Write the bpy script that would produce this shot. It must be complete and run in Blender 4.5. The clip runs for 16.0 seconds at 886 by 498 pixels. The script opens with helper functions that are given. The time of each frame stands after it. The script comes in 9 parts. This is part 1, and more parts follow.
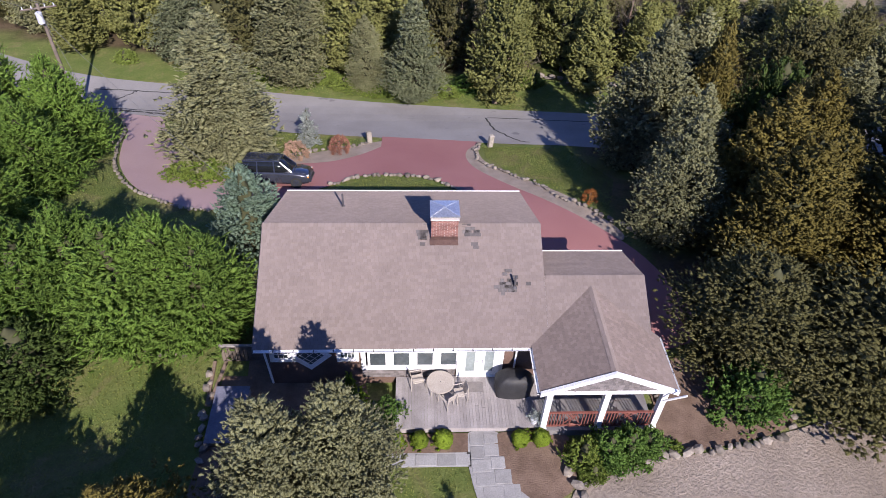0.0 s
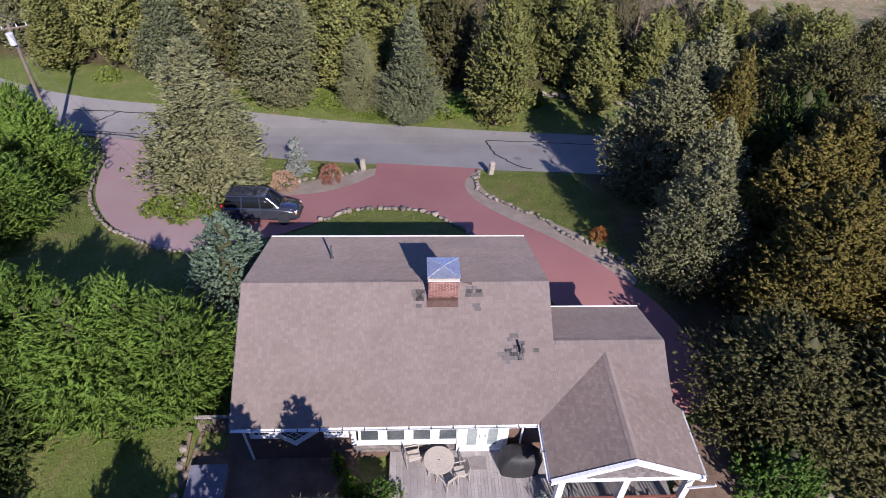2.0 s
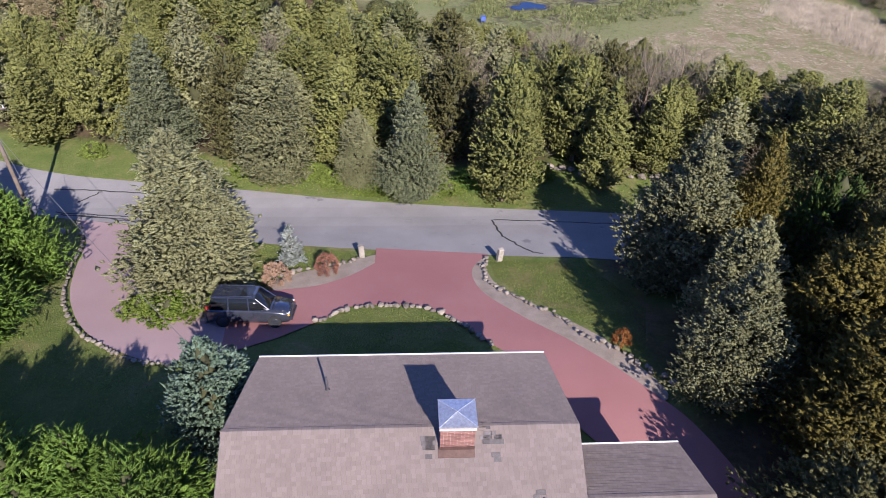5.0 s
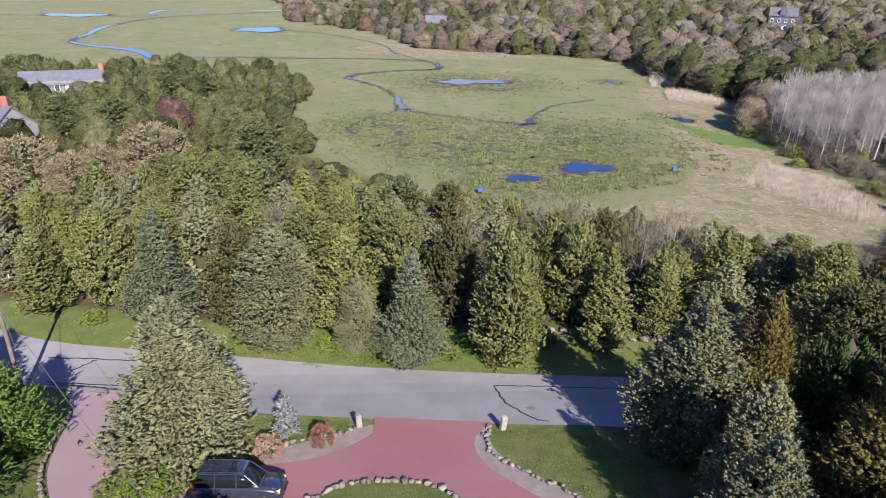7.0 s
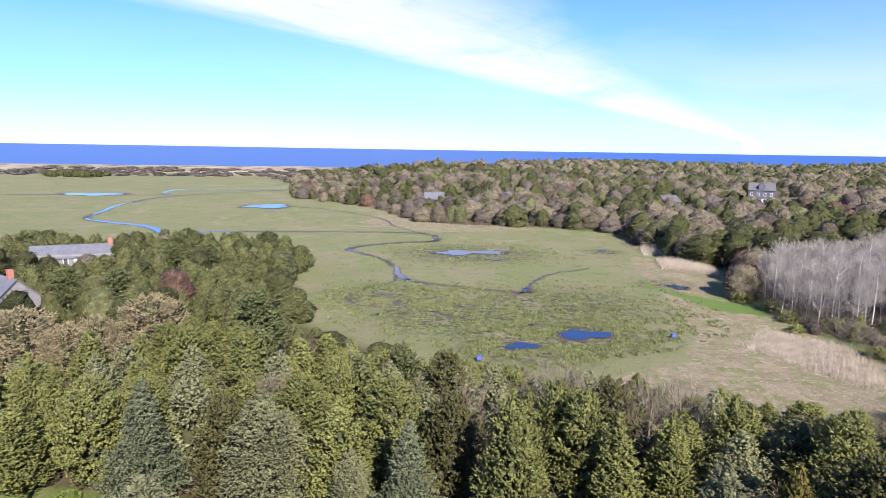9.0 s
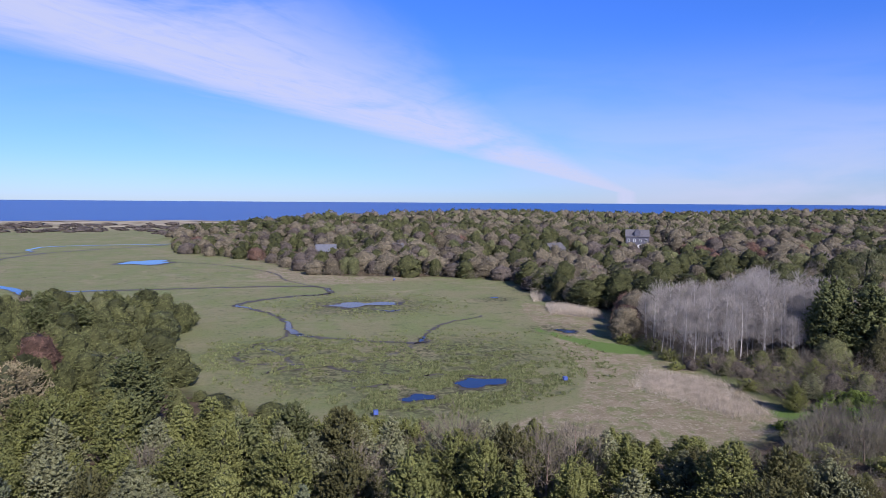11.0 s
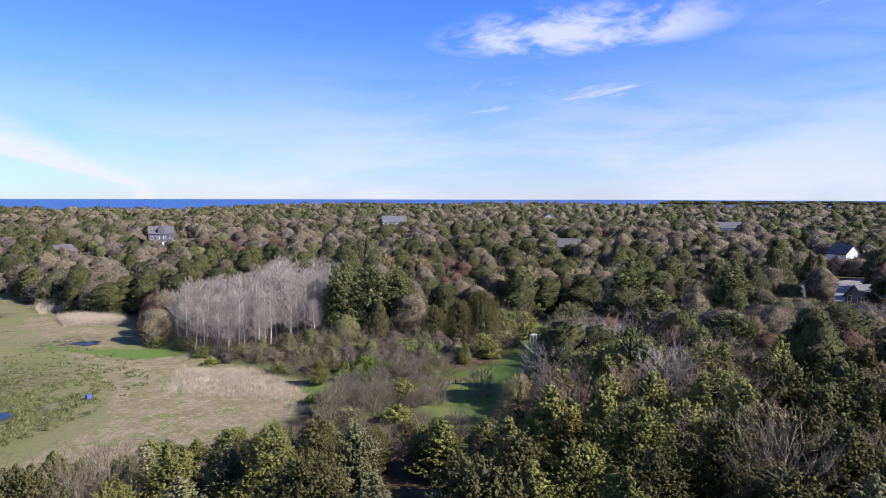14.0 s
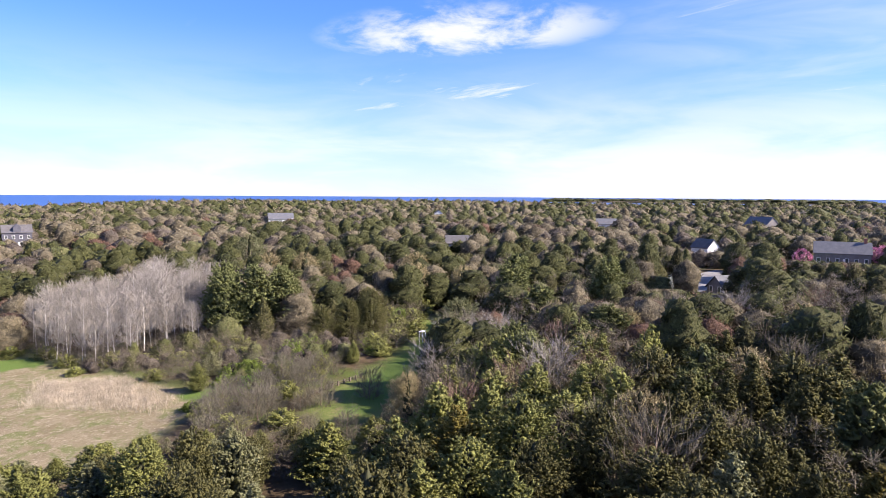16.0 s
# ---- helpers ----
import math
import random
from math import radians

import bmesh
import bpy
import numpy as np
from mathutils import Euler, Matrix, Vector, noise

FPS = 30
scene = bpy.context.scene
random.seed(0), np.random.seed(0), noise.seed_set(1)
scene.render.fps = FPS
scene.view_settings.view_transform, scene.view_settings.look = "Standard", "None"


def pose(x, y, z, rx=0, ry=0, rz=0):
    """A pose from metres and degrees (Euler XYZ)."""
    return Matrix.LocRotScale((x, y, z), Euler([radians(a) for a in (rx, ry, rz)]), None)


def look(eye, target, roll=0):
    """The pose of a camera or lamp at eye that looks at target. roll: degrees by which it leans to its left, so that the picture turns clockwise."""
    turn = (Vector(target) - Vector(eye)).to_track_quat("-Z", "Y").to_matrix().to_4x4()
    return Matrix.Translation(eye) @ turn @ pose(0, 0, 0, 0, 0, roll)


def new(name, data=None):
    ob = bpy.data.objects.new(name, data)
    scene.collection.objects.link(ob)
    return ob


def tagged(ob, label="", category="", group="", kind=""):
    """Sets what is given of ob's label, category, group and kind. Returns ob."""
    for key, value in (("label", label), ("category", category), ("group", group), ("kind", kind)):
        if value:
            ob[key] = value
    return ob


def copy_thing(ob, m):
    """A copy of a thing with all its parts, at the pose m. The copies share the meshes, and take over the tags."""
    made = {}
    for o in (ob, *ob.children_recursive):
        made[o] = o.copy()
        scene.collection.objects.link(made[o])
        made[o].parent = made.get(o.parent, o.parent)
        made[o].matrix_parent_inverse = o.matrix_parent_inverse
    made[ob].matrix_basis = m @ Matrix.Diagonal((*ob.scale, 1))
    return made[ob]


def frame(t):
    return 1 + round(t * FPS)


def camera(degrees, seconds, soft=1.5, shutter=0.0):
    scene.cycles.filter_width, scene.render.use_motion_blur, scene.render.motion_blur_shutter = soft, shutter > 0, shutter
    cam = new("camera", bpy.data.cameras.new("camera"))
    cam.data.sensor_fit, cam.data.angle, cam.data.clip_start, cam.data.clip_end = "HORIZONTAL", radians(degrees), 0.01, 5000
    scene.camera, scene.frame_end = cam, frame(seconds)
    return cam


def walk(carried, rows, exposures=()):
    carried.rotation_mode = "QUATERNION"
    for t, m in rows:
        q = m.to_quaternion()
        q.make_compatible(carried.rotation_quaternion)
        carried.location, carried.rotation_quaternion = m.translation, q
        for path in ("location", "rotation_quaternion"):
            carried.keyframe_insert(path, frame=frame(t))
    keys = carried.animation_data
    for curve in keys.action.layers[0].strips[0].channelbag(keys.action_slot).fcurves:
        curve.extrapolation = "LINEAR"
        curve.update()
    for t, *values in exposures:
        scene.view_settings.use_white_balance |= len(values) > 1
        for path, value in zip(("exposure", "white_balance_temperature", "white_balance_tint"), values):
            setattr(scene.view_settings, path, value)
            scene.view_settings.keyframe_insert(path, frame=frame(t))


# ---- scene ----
cam = camera(69.0, 16.0, soft=0.6)

PATH = [
    (0, (-0.845, -2.543, 23.773), (-0.746, -1.057, 22.438), 2.5),
    (0.5, (-0.816, -2.049, 23.775), (-0.715, -0.566, 22.437), 2.5),
    (1, (-0.8, -1.305, 23.784), (-0.697, 0.178, 22.446), 2.6),
    (1.5, (-0.772, -0.201, 23.802), (-0.666, 1.281, 22.463), 2.6),
    (2, (-0.746, 1.202, 23.831), (-0.639, 2.684, 22.493), 2.6),
    (2.5, (-0.781, 2.825, 23.89), (-0.671, 4.311, 22.556), 2.7),
    (3, (-0.878, 4.173, 23.953), (-0.765, 5.675, 22.636), 2.9),
    (5.5, (-1.093, 6.0, 24.047), (-0.976, 7.624, 22.886), 2.0),
    (6, (-1.082, 6.127, 24.023), (-0.966, 7.827, 22.976), 1.8),
    (6.5, (-1.043, 6.21, 24.0), (-0.928, 7.978, 23.072), 1.6),
    (7, (-1.033, 6.299, 23.979), (-0.916, 8.126, 23.173), 1.4),
    (7.5, (-1.018, 6.321, 23.952), (-0.903, 8.198, 23.273), 1.2),
    (8, (-0.998, 6.332, 23.924), (-0.885, 8.252, 23.375), 1.1),
    (8.5, (-0.971, 6.404, 23.902), (-0.858, 8.357, 23.488), 1.0),
    (11, (-0.741, 7.122, 23.767), (-0.297, 9.067, 23.619), 0.4),
    (11.5, (-0.736, 7.247, 23.772), (-0.094, 9.135, 23.623), 0.4),
    (12, (-0.775, 7.336, 23.79), (0.069, 9.143, 23.64), 0.3),
    (12.5, (-0.852, 7.409, 23.807), (0.204, 9.1, 23.654), 0.2),
    (13, (-0.913, 7.497, 23.825), (0.373, 9.021, 23.673), 0.1),
    (13.5, (-0.935, 7.598, 23.83), (0.52, 8.961, 23.675), 0.2),
    (14, (-0.897, 7.666, 23.826), (0.703, 8.856, 23.669), 0.1),
    (14.5, (-0.784, 7.715, 23.813), (0.883, 8.808, 23.654), 0.2),
    (15, (-0.576, 7.753, 23.803), (1.153, 8.745, 23.641), 0.2),
    (15.5, (-0.275, 7.76, 23.795), (1.497, 8.672, 23.629), 0.2),
    (16, (0.096, 7.737, 23.792), (1.873, 8.639, 23.627), 0.3),
]
EXPOSURES = [(0.0, 0.84, 6450, 20), (1.8, 0.76, 6430, 20), (3.0, 0.84, 6400, 19), (5.5, 1.08, 6450, 19), (7.0, 1.14, 6450, 18), (8.5, 1.3, 6550, 17), (10.8, 0.44, 6000, 21), (12.5, 0.5, 6100, 17), (14.0, 0.9, 6550, 17), (16.0, 1.34, 7200, 18)]
walk(cam, [(t, look(eye, aim, roll)) for t, eye, aim, roll in PATH], EXPOSURES)

# ---- world, sun ----
SUN_TO = Vector((0.268, -0.963, 0)) * math.cos(radians(34)) + Vector((0, 0, math.sin(radians(34))))
sun_data = bpy.data.lights.new("sun", "SUN")
sun_data.energy, sun_data.angle, sun_data.color = 4.6, radians(0.5), (1.0, 0.95, 0.87)
sun = new("sun", sun_data)
sun.matrix_basis = look((0, 0, 60), Vector((0, 0, 60)) - SUN_TO)


def wires(tree):
    """Shortcuts for a node tree: node(type, **inputs) and link."""
    def node(kind, values=(), **props):
        n = tree.nodes.new(kind)
        if "operation" in props:
            n.operation = props["operation"]
        if "data_type" in props:
            n.data_type = props["data_type"]
        if "blend_type" in props:
            n.blend_type = props["blend_type"]
        if "attribute_name" in props:
            n.attribute_name = props["attribute_name"]
        if "noise_dimensions" in props:
            n.noise_dimensions = props["noise_dimensions"]
        if "interpolation_type" in props:
            n.interpolation_type = props["interpolation_type"]
        for key, v in dict(values).items():
            if hasattr(v, "is_linked"):
                tree.links.new(v, n.inputs[key])
            else:
                n.inputs[key].default_value = v
        return n
    return node


def ramp(node, fac, stops):
    r = node("ShaderNodeValToRGB", {"Fac": fac})
    el = r.color_ramp.elements
    while len(el) < len(stops):
        el.new(0.5)
    for e, (p, c) in zip(el, stops):
        e.position, e.color = p, (*c, 1) if len(c) == 3 else c
    return r.outputs["Color"]


def grey(v):
    return (v, v, v)


world = bpy.data.worlds.new("sky")
scene.world = world
world.use_nodes = True
world.node_tree.nodes.clear()
node = wires(world.node_tree)
sky = node("ShaderNodeTexSky")
sky.sky_type, sky.sun_disc, sky.sun_elevation, sky.sun_rotation = "NISHITA", False, radians(34), radians(164.4)
sky.altitude, sky.air_density, sky.dust_density, sky.ozone_density = 0.0, 1.0, 0.1, 4.0
way = node("ShaderNodeTexCoord").outputs["Generated"]
xyz = node("ShaderNodeSeparateXYZ", {0: way})


def calc(op, a, b=0.0, c=0.0, clamp=False):
    n = node("ShaderNodeMath", {0: a, 1: b, 2: c}, operation=op)
    n.use_clamp = clamp
    return n.outputs[0]


# high thin clouds: the way to the sky is projected on a flat layer
up = calc("MAXIMUM", xyz.outputs["Z"], 0.015)
u = calc("DIVIDE", xyz.outputs["X"], up)
v = calc("DIVIDE", xyz.outputs["Y"], up)
along = calc("ADD", calc("MULTIPLY", u, 0.52), calc("MULTIPLY", v, 0.855))
across = calc("SUBTRACT", calc("MULTIPLY", u, 0.855), calc("MULTIPLY", v, 0.52))
flat = node("ShaderNodeCombineXYZ", {0: calc("MULTIPLY", along, 0.28), 1: across, 2: 0.0})
wisps = node("ShaderNodeTexNoise", {"Vector": flat.outputs[0], "Scale": 0.9, "Detail": 8.0, "Roughness": 0.6, "Distortion": 0.5}).outputs["Fac"]
fibres = node("ShaderNodeTexNoise", {"Vector": flat.outputs[0], "Scale": 4.0, "Detail": 6.0, "Roughness": 0.65, "Distortion": 1.2}).outputs["Fac"]


def smooth(x, a, b):
    n = node("ShaderNodeMapRange", {"Value": x, "From Min": a, "From Max": b}, interpolation_type="SMOOTHSTEP")
    return n.outputs[0]


calm = smooth(xyz.outputs["Z"], 0.03, 0.16)
wisps = calc("ADD", calc("MULTIPLY", calc("SUBTRACT", wisps, 0.5), calm), 0.5)
layered = node("ShaderNodeCombineXYZ", {0: xyz.outputs["X"], 1: xyz.outputs["Y"], 2: calc("MULTIPLY", xyz.outputs["Z"], 5.0)}).outputs[0]
soft_field = node("ShaderNodeTexNoise", {"Vector": layered, "Scale": 3.2, "Detail": 5.0, "Roughness": 0.55, "Distortion": 0.4}).outputs["Fac"]
wander = calc("ADD", across, calc("MULTIPLY", calc("SUBTRACT", wisps, 0.5), 1.1))
streak = calc("MULTIPLY", smooth(wander, -4.5, -3.5), smooth(wander, -1.2, -2.9))
streak = calc("MULTIPLY", streak, calc("MULTIPLY", smooth(fibres, -0.25, 0.6), smooth(soft_field, 0.2, 0.5)))
east = smooth(across, 0.3, 2.5)
puffs = calc("MULTIPLY", calc("MULTIPLY", smooth(wisps, 0.54, 0.76), smooth(fibres, 0.2, 0.65)), calc("MULTIPLY", east, smooth(xyz.outputs["Z"], 0.03, 0.1)))
low = calc("MULTIPLY", smooth(xyz.outputs["Z"], 0.26, 0.0), smooth(across, -14.0, 8.0))
veil = calc("MULTIPLY", calc("MULTIPLY", low, calc("ADD", 0.35, calc("MULTIPLY", smooth(soft_field, 0.3, 0.65), 0.65))), 0.75)
du, dv = calc("DIVIDE", calc("SUBTRACT", u, 3.7), 0.6), calc("DIVIDE", calc("SUBTRACT", v, 1.75), 0.85)
piled = node("ShaderNodeCombineXYZ", {0: xyz.outputs["X"], 1: xyz.outputs["Y"], 2: calc("MULTIPLY", xyz.outputs["Z"], 3.0)}).outputs[0]
billow = node("ShaderNodeTexNoise", {"Vector": piled, "Scale": 9.0, "Detail": 7.0, "Roughness": 0.58, "Distortion": 0.3}).outputs["Fac"]
heap = calc("MULTIPLY", smooth(calc("ADD", calc("MULTIPLY", du, du), calc("MULTIPLY", dv, dv)), 1.7, 0.1), smooth(billow, 0.4, 0.62))
haze = calc("MULTIPLY", calc("MULTIPLY", smooth(xyz.outputs["Y"], 0.45, -0.3), smooth(xyz.outputs["X"], 0.3, 0.8)), calc("ADD", 0.12, calc("MULTIPLY", smooth(soft_field, 0.35, 0.7), 0.4)))
veil = calc("MAXIMUM", veil, haze)
thick = calc("MAXIMUM", calc("MAXIMUM", calc("MULTIPLY", streak, 0.9), calc("MULTIPLY", puffs, 0.95)), calc("MAXIMUM", veil, calc("MULTIPLY", heap, 0.75)))
air = ramp(node, xyz.outputs["Z"], [(0.0, (0.72, 0.95, 1.45)), (0.15, (0.62, 1.0, 1.85)), (0.3, (0.56, 1.02, 2.1)), (0.75, (0.62, 0.86, 1.35))])
blue = node("ShaderNodeMix", {"Factor": 1.0, 6: sky.outputs[0], 7: air}, data_type="RGBA", blend_type="MULTIPLY")
mixed = node("ShaderNodeMix", {"Factor": thick, 6: blue.outputs[2], 7: (7.4, 7.9, 9.6, 1)}, data_type="RGBA")
back = node("ShaderNodeBackground", {"Color": mixed.outputs[2], "Strength": 0.062})
world.node_tree.links.new(back.outputs[0], node("ShaderNodeOutputWorld").inputs["Surface"])


# ---- materials ----
def material(name):
    m = bpy.data.materials.new(name)
    m.use_nodes = True
    m.node_tree.nodes.clear()
    return m, wires(m.node_tree)


def finish(m, node, shader):
    m.node_tree.links.new(shader, node("ShaderNodeOutputMaterial").inputs["Surface"])
    return m


def noise_of(node, vector, scale, detail=4.0, rough=0.6, distortion=0.0):
    return node("ShaderNodeTexNoise", {"Vector": vector, "Scale": scale, "Detail": detail, "Roughness": rough, "Distortion": distortion}).outputs["Fac"]


def blend(node, fac, a, b, how="MIX"):
    return node("ShaderNodeMix", {"Factor": fac, 6: a, 7: b}, data_type="RGBA", blend_type=how).outputs[2]


def rgb(c):
    return (*c, 1)


def surface(name, a, b, big=0.5, fine=12.0, rough=0.8, bump=0.3, depth=0.02, metal=0.0, spots=None, per_object=0.0, per_island=0.0, coat=0.0, spec=0.4):
    """A plain procedural surface: two colours by a broad noise, a grain by a fine one, relief, and a variation from piece to piece."""
    m, node = material(name)
    at = node("ShaderNodeNewGeometry").outputs["Position"]
    n1, n2 = noise_of(node, at, big, 5.0), noise_of(node, at, fine, 6.0, 0.7)
    broad = node("ShaderNodeMapRange", {"Value": n1, "From Min": 0.32, "From Max": 0.68}).outputs[0]
    c = blend(node, broad, rgb(a), rgb(b))
    grain = node("ShaderNodeMapRange", {"Value": n2, "From Min": 0.25, "From Max": 0.75, "To Min": 0.72, "To Max": 1.22}).outputs[0]
    c = node("ShaderNodeVectorMath", {0: c, 3: grain}, operation="SCALE").outputs[0]
    if spots:
        n3 = noise_of(node, at, spots[1], 3.0)
        c = blend(node, node("ShaderNodeMapRange", {"Value": n3, "From Min": spots[2], "From Max": spots[2] + 0.08}).outputs[0], c, rgb(spots[0]))
    for amount, source in ((per_object, "obj"), (per_island, "isl")):
        if amount:
            r = node("ShaderNodeObjectInfo").outputs["Random"] if source == "obj" else node("ShaderNodeNewGeometry").outputs["Random Per Island"]
            k = node("ShaderNodeMapRange", {"Value": r, "To Min": 1 - amount, "To Max": 1 + amount}).outputs[0]
            c = node("ShaderNodeVectorMath", {0: c, 3: k}, operation="SCALE").outputs[0]
    r = node("ShaderNodeMapRange", {"Value": n2, "To Min": max(rough - 0.12, 0.03), "To Max": min(rough + 0.12, 1)}).outputs[0]
    bsdf = node("ShaderNodeBsdfPrincipled", {"Base Color": c, "Roughness": r, "Metallic": metal, "Coat Weight": coat, "Specular IOR Level": spec})
    if bump:
        b2 = node("ShaderNodeBump", {"Height": n2, "Strength": bump, "Distance": depth})
        m.node_tree.links.new(b2.outputs[0], bsdf.inputs["Normal"])
    return finish(m, node, bsdf.outputs[0])


def foliage(name, a, b, tips, shade=0.7, through_light=0.2, grain_scale=15.0, depth=0.12):
    """Leaves: colour by tree, by spray and by tint; some light passes through them."""
    m, node = material(name)
    geo = node("ShaderNodeNewGeometry")
    tree_of = node("ShaderNodeObjectInfo").outputs["Random"]
    tint = node("ShaderNodeAttribute", attribute_name="tint").outputs["Fac"]
    t = node("ShaderNodeMath", {0: tree_of, 1: tint}, operation="ADD")
    t = node("ShaderNodeMath", {0: t.outputs[0]}, operation="FRACT").outputs[0]
    c = blend(node, t, rgb([k * 0.82 for k in a]), rgb([k * 1.12 for k in b]))
    isl = geo.outputs["Random Per Island"]
    c = blend(node, node("ShaderNodeMapRange", {"Value": isl, "From Min": 0.3, "From Max": 1.0}).outputs[0], c, rgb(tips))
    k = node("ShaderNodeMapRange", {"Value": noise_of(node, geo.outputs["Position"], 0.7, 3.0), "From Min": 0.3, "From Max": 0.7, "To Min": shade, "To Max": 1.3}).outputs[0]
    grain = noise_of(node, geo.outputs["Position"], grain_scale, 5.0, 0.75)
    fine = node("ShaderNodeMapRange", {"Value": grain, "From Min": 0.3, "From Max": 0.7, "To Min": 0.55, "To Max": 1.5}).outputs[0]
    c = node("ShaderNodeVectorMath", {0: c, 3: k}, operation="SCALE").outputs[0]
    c = node("ShaderNodeVectorMath", {0: c, 3: fine}, operation="SCALE").outputs[0]
    relief = node("ShaderNodeBump", {"Height": grain, "Strength": 1.0, "Distance": depth})
    d = node("ShaderNodeBsdfPrincipled", {"Base Color": c, "Roughness": 0.7, "Specular IOR Level": 0.12, "Normal": relief.outputs[0]})
    tr = node("ShaderNodeBsdfTranslucent", {"Color": c})
    mix = node("ShaderNodeMixShader", {0: through_light, 1: d.outputs[0], 2: tr.outputs[0]})
    return finish(m, node, mix.outputs[0])


BARK = surface("bark", (0.16, 0.11, 0.08), (0.26, 0.2, 0.15), 1.5, 9, 0.9, 0.8, 0.04)
PALE_BARK = surface("pale_bark", (0.42, 0.39, 0.36), (0.56, 0.53, 0.49), 1.0, 6, 0.85, 0.4, 0.03)
GREY_TWIG = surface("grey_twig", (0.136, 0.114, 0.08), (0.198, 0.168, 0.12), 0.6, 5, 0.9, 0, per_island=0.25)
LICHEN_TWIG = surface("lichen_twig", (0.132, 0.118, 0.085), (0.195, 0.175, 0.13), 0.5, 5, 0.9, 0, per_island=0.25)
PALE_TWIG = surface("pale_twig", (0.27, 0.24, 0.21), (0.38, 0.345, 0.305), 0.5, 5, 0.9, 0, per_island=0.25)
RED_TWIG = surface("red_twig", (0.16, 0.1, 0.08), (0.22, 0.14, 0.105), 0.6, 5, 0.9, 0, per_island=0.3)
# crown cores are coloured dark to give the shade between tufts
CORE = surface("shaded_core", (0.04, 0.042, 0.018), (0.06, 0.062, 0.027), 1.2, 5, 0.9, 0)
OAK_TWIG = surface("oak_twig", (0.15, 0.125, 0.1), (0.2, 0.168, 0.136), 0.25, 3, 0.9, 0, per_island=0.3)
# darkened core of twig crowns, for the shade inside them
CORE_TWIG = surface("shaded_twig_core", (0.07, 0.058, 0.046), (0.105, 0.088, 0.07), 1.2, 5, 0.9, 0)
CEDAR = foliage("cedar_leaf", (0.196, 0.212, 0.068), (0.242, 0.252, 0.082), (0.265, 0.273, 0.093))
CEDAR_GREY = foliage("grey_cedar_leaf", (0.238, 0.246, 0.127), (0.283, 0.287, 0.149), (0.308, 0.31, 0.164))
CEDAR_BLUE = foliage("blue_cedar_leaf", (0.178, 0.205, 0.113), (0.214, 0.24, 0.132), (0.243, 0.265, 0.153))
# dark cedars' own tone, with the shade of the dense eastern woods added
CEDAR_DARK_SHADED = foliage("dark_shaded_cedar_leaf", (0.116, 0.112, 0.045), (0.143, 0.138, 0.055), (0.162, 0.154, 0.062))
CEDAR_OLIVE = foliage("olive_cedar_leaf", (0.172, 0.146, 0.04), (0.198, 0.165, 0.045), (0.218, 0.18, 0.05))
FEATHER = foliage("bright_green_leaf", (0.128, 0.23, 0.04), (0.158, 0.266, 0.047), (0.195, 0.31, 0.064))
DARK_GREEN = foliage("dark_green_leaf", (0.08, 0.165, 0.033), (0.112, 0.205, 0.042), (0.16, 0.27, 0.06))
BLUE_SPRUCE = foliage("blue_spruce_leaf", (0.138, 0.213, 0.144), (0.175, 0.256, 0.181), (0.25, 0.344, 0.256))
SILVER = foliage("silver_spruce_leaf", (0.3, 0.34, 0.31), (0.36, 0.4, 0.37), (0.46, 0.5, 0.46))
PINE = foliage("pine_leaf", (0.12, 0.138, 0.055), (0.152, 0.168, 0.066), (0.185, 0.198, 0.08))
BUDS = foliage("budding_leaf", (0.165, 0.138, 0.08), (0.2, 0.168, 0.1), (0.245, 0.205, 0.128))
OAK_LEAF = foliage("oak_bud_leaf", (0.33, 0.27, 0.15), (0.4, 0.335, 0.19), (0.46, 0.39, 0.23))
SAGE_LEAF = foliage("sage_leaf", (0.17, 0.18, 0.085), (0.2, 0.21, 0.1), (0.25, 0.25, 0.14))
HEDGE_LEAF = foliage("yew_leaf", (0.065, 0.107, 0.026), (0.085, 0.13, 0.034), (0.111, 0.163, 0.044))
MASS_TONES = {
    "pine_mass": ((0.07, 0.078, 0.032), (0.102, 0.108, 0.042), (0.112, 0.117, 0.046)),
    "cedar_mass": ((0.07, 0.068, 0.03), (0.1, 0.096, 0.04), (0.11, 0.105, 0.044)),
    "olive_mass": ((0.115, 0.125, 0.048), (0.145, 0.152, 0.058), (0.16, 0.165, 0.064)),
    "budding_mass": ((0.165, 0.138, 0.09), (0.225, 0.19, 0.125), (0.24, 0.205, 0.14)),
    "twig_mass": ((0.12, 0.098, 0.08), (0.17, 0.14, 0.115), (0.18, 0.15, 0.122)),
    "sage_mass": ((0.14, 0.155, 0.065), (0.18, 0.185, 0.08), (0.2, 0.205, 0.09)),
    "reddish_mass": ((0.145, 0.085, 0.062), (0.19, 0.112, 0.08), (0.2, 0.122, 0.088)),
}
MASS_PINE, MASS_CEDAR, MASS_OLIVE, MASS_BUD, MASS_TWIG, MASS_SAGE, MASS_RED = (foliage(k, *tones, 0.65, 0.15, 3.0, 0.3) for k, tones in MASS_TONES.items())
# crown skins under the outer leaves: leaf tones darkened for shade in the gaps
SHADE_SKIN = {k: foliage(k + "_inner", *[[c * 0.62 for c in tone] for tone in tones], 0.55, 0.0, 2.0, 0.5) for k, tones in MASS_TONES.items()}
NEW_LEAF = foliage("new_leaf", (0.143, 0.22, 0.033), (0.176, 0.231, 0.055), (0.242, 0.308, 0.066))
BOX_LEAF = foliage("box_leaf", (0.12, 0.19, 0.015), (0.15, 0.22, 0.02), (0.2, 0.28, 0.03), 0.7)
RED_LEAF = foliage("red_leaf", (0.27, 0.115, 0.08), (0.35, 0.165, 0.115), (0.43, 0.23, 0.165))
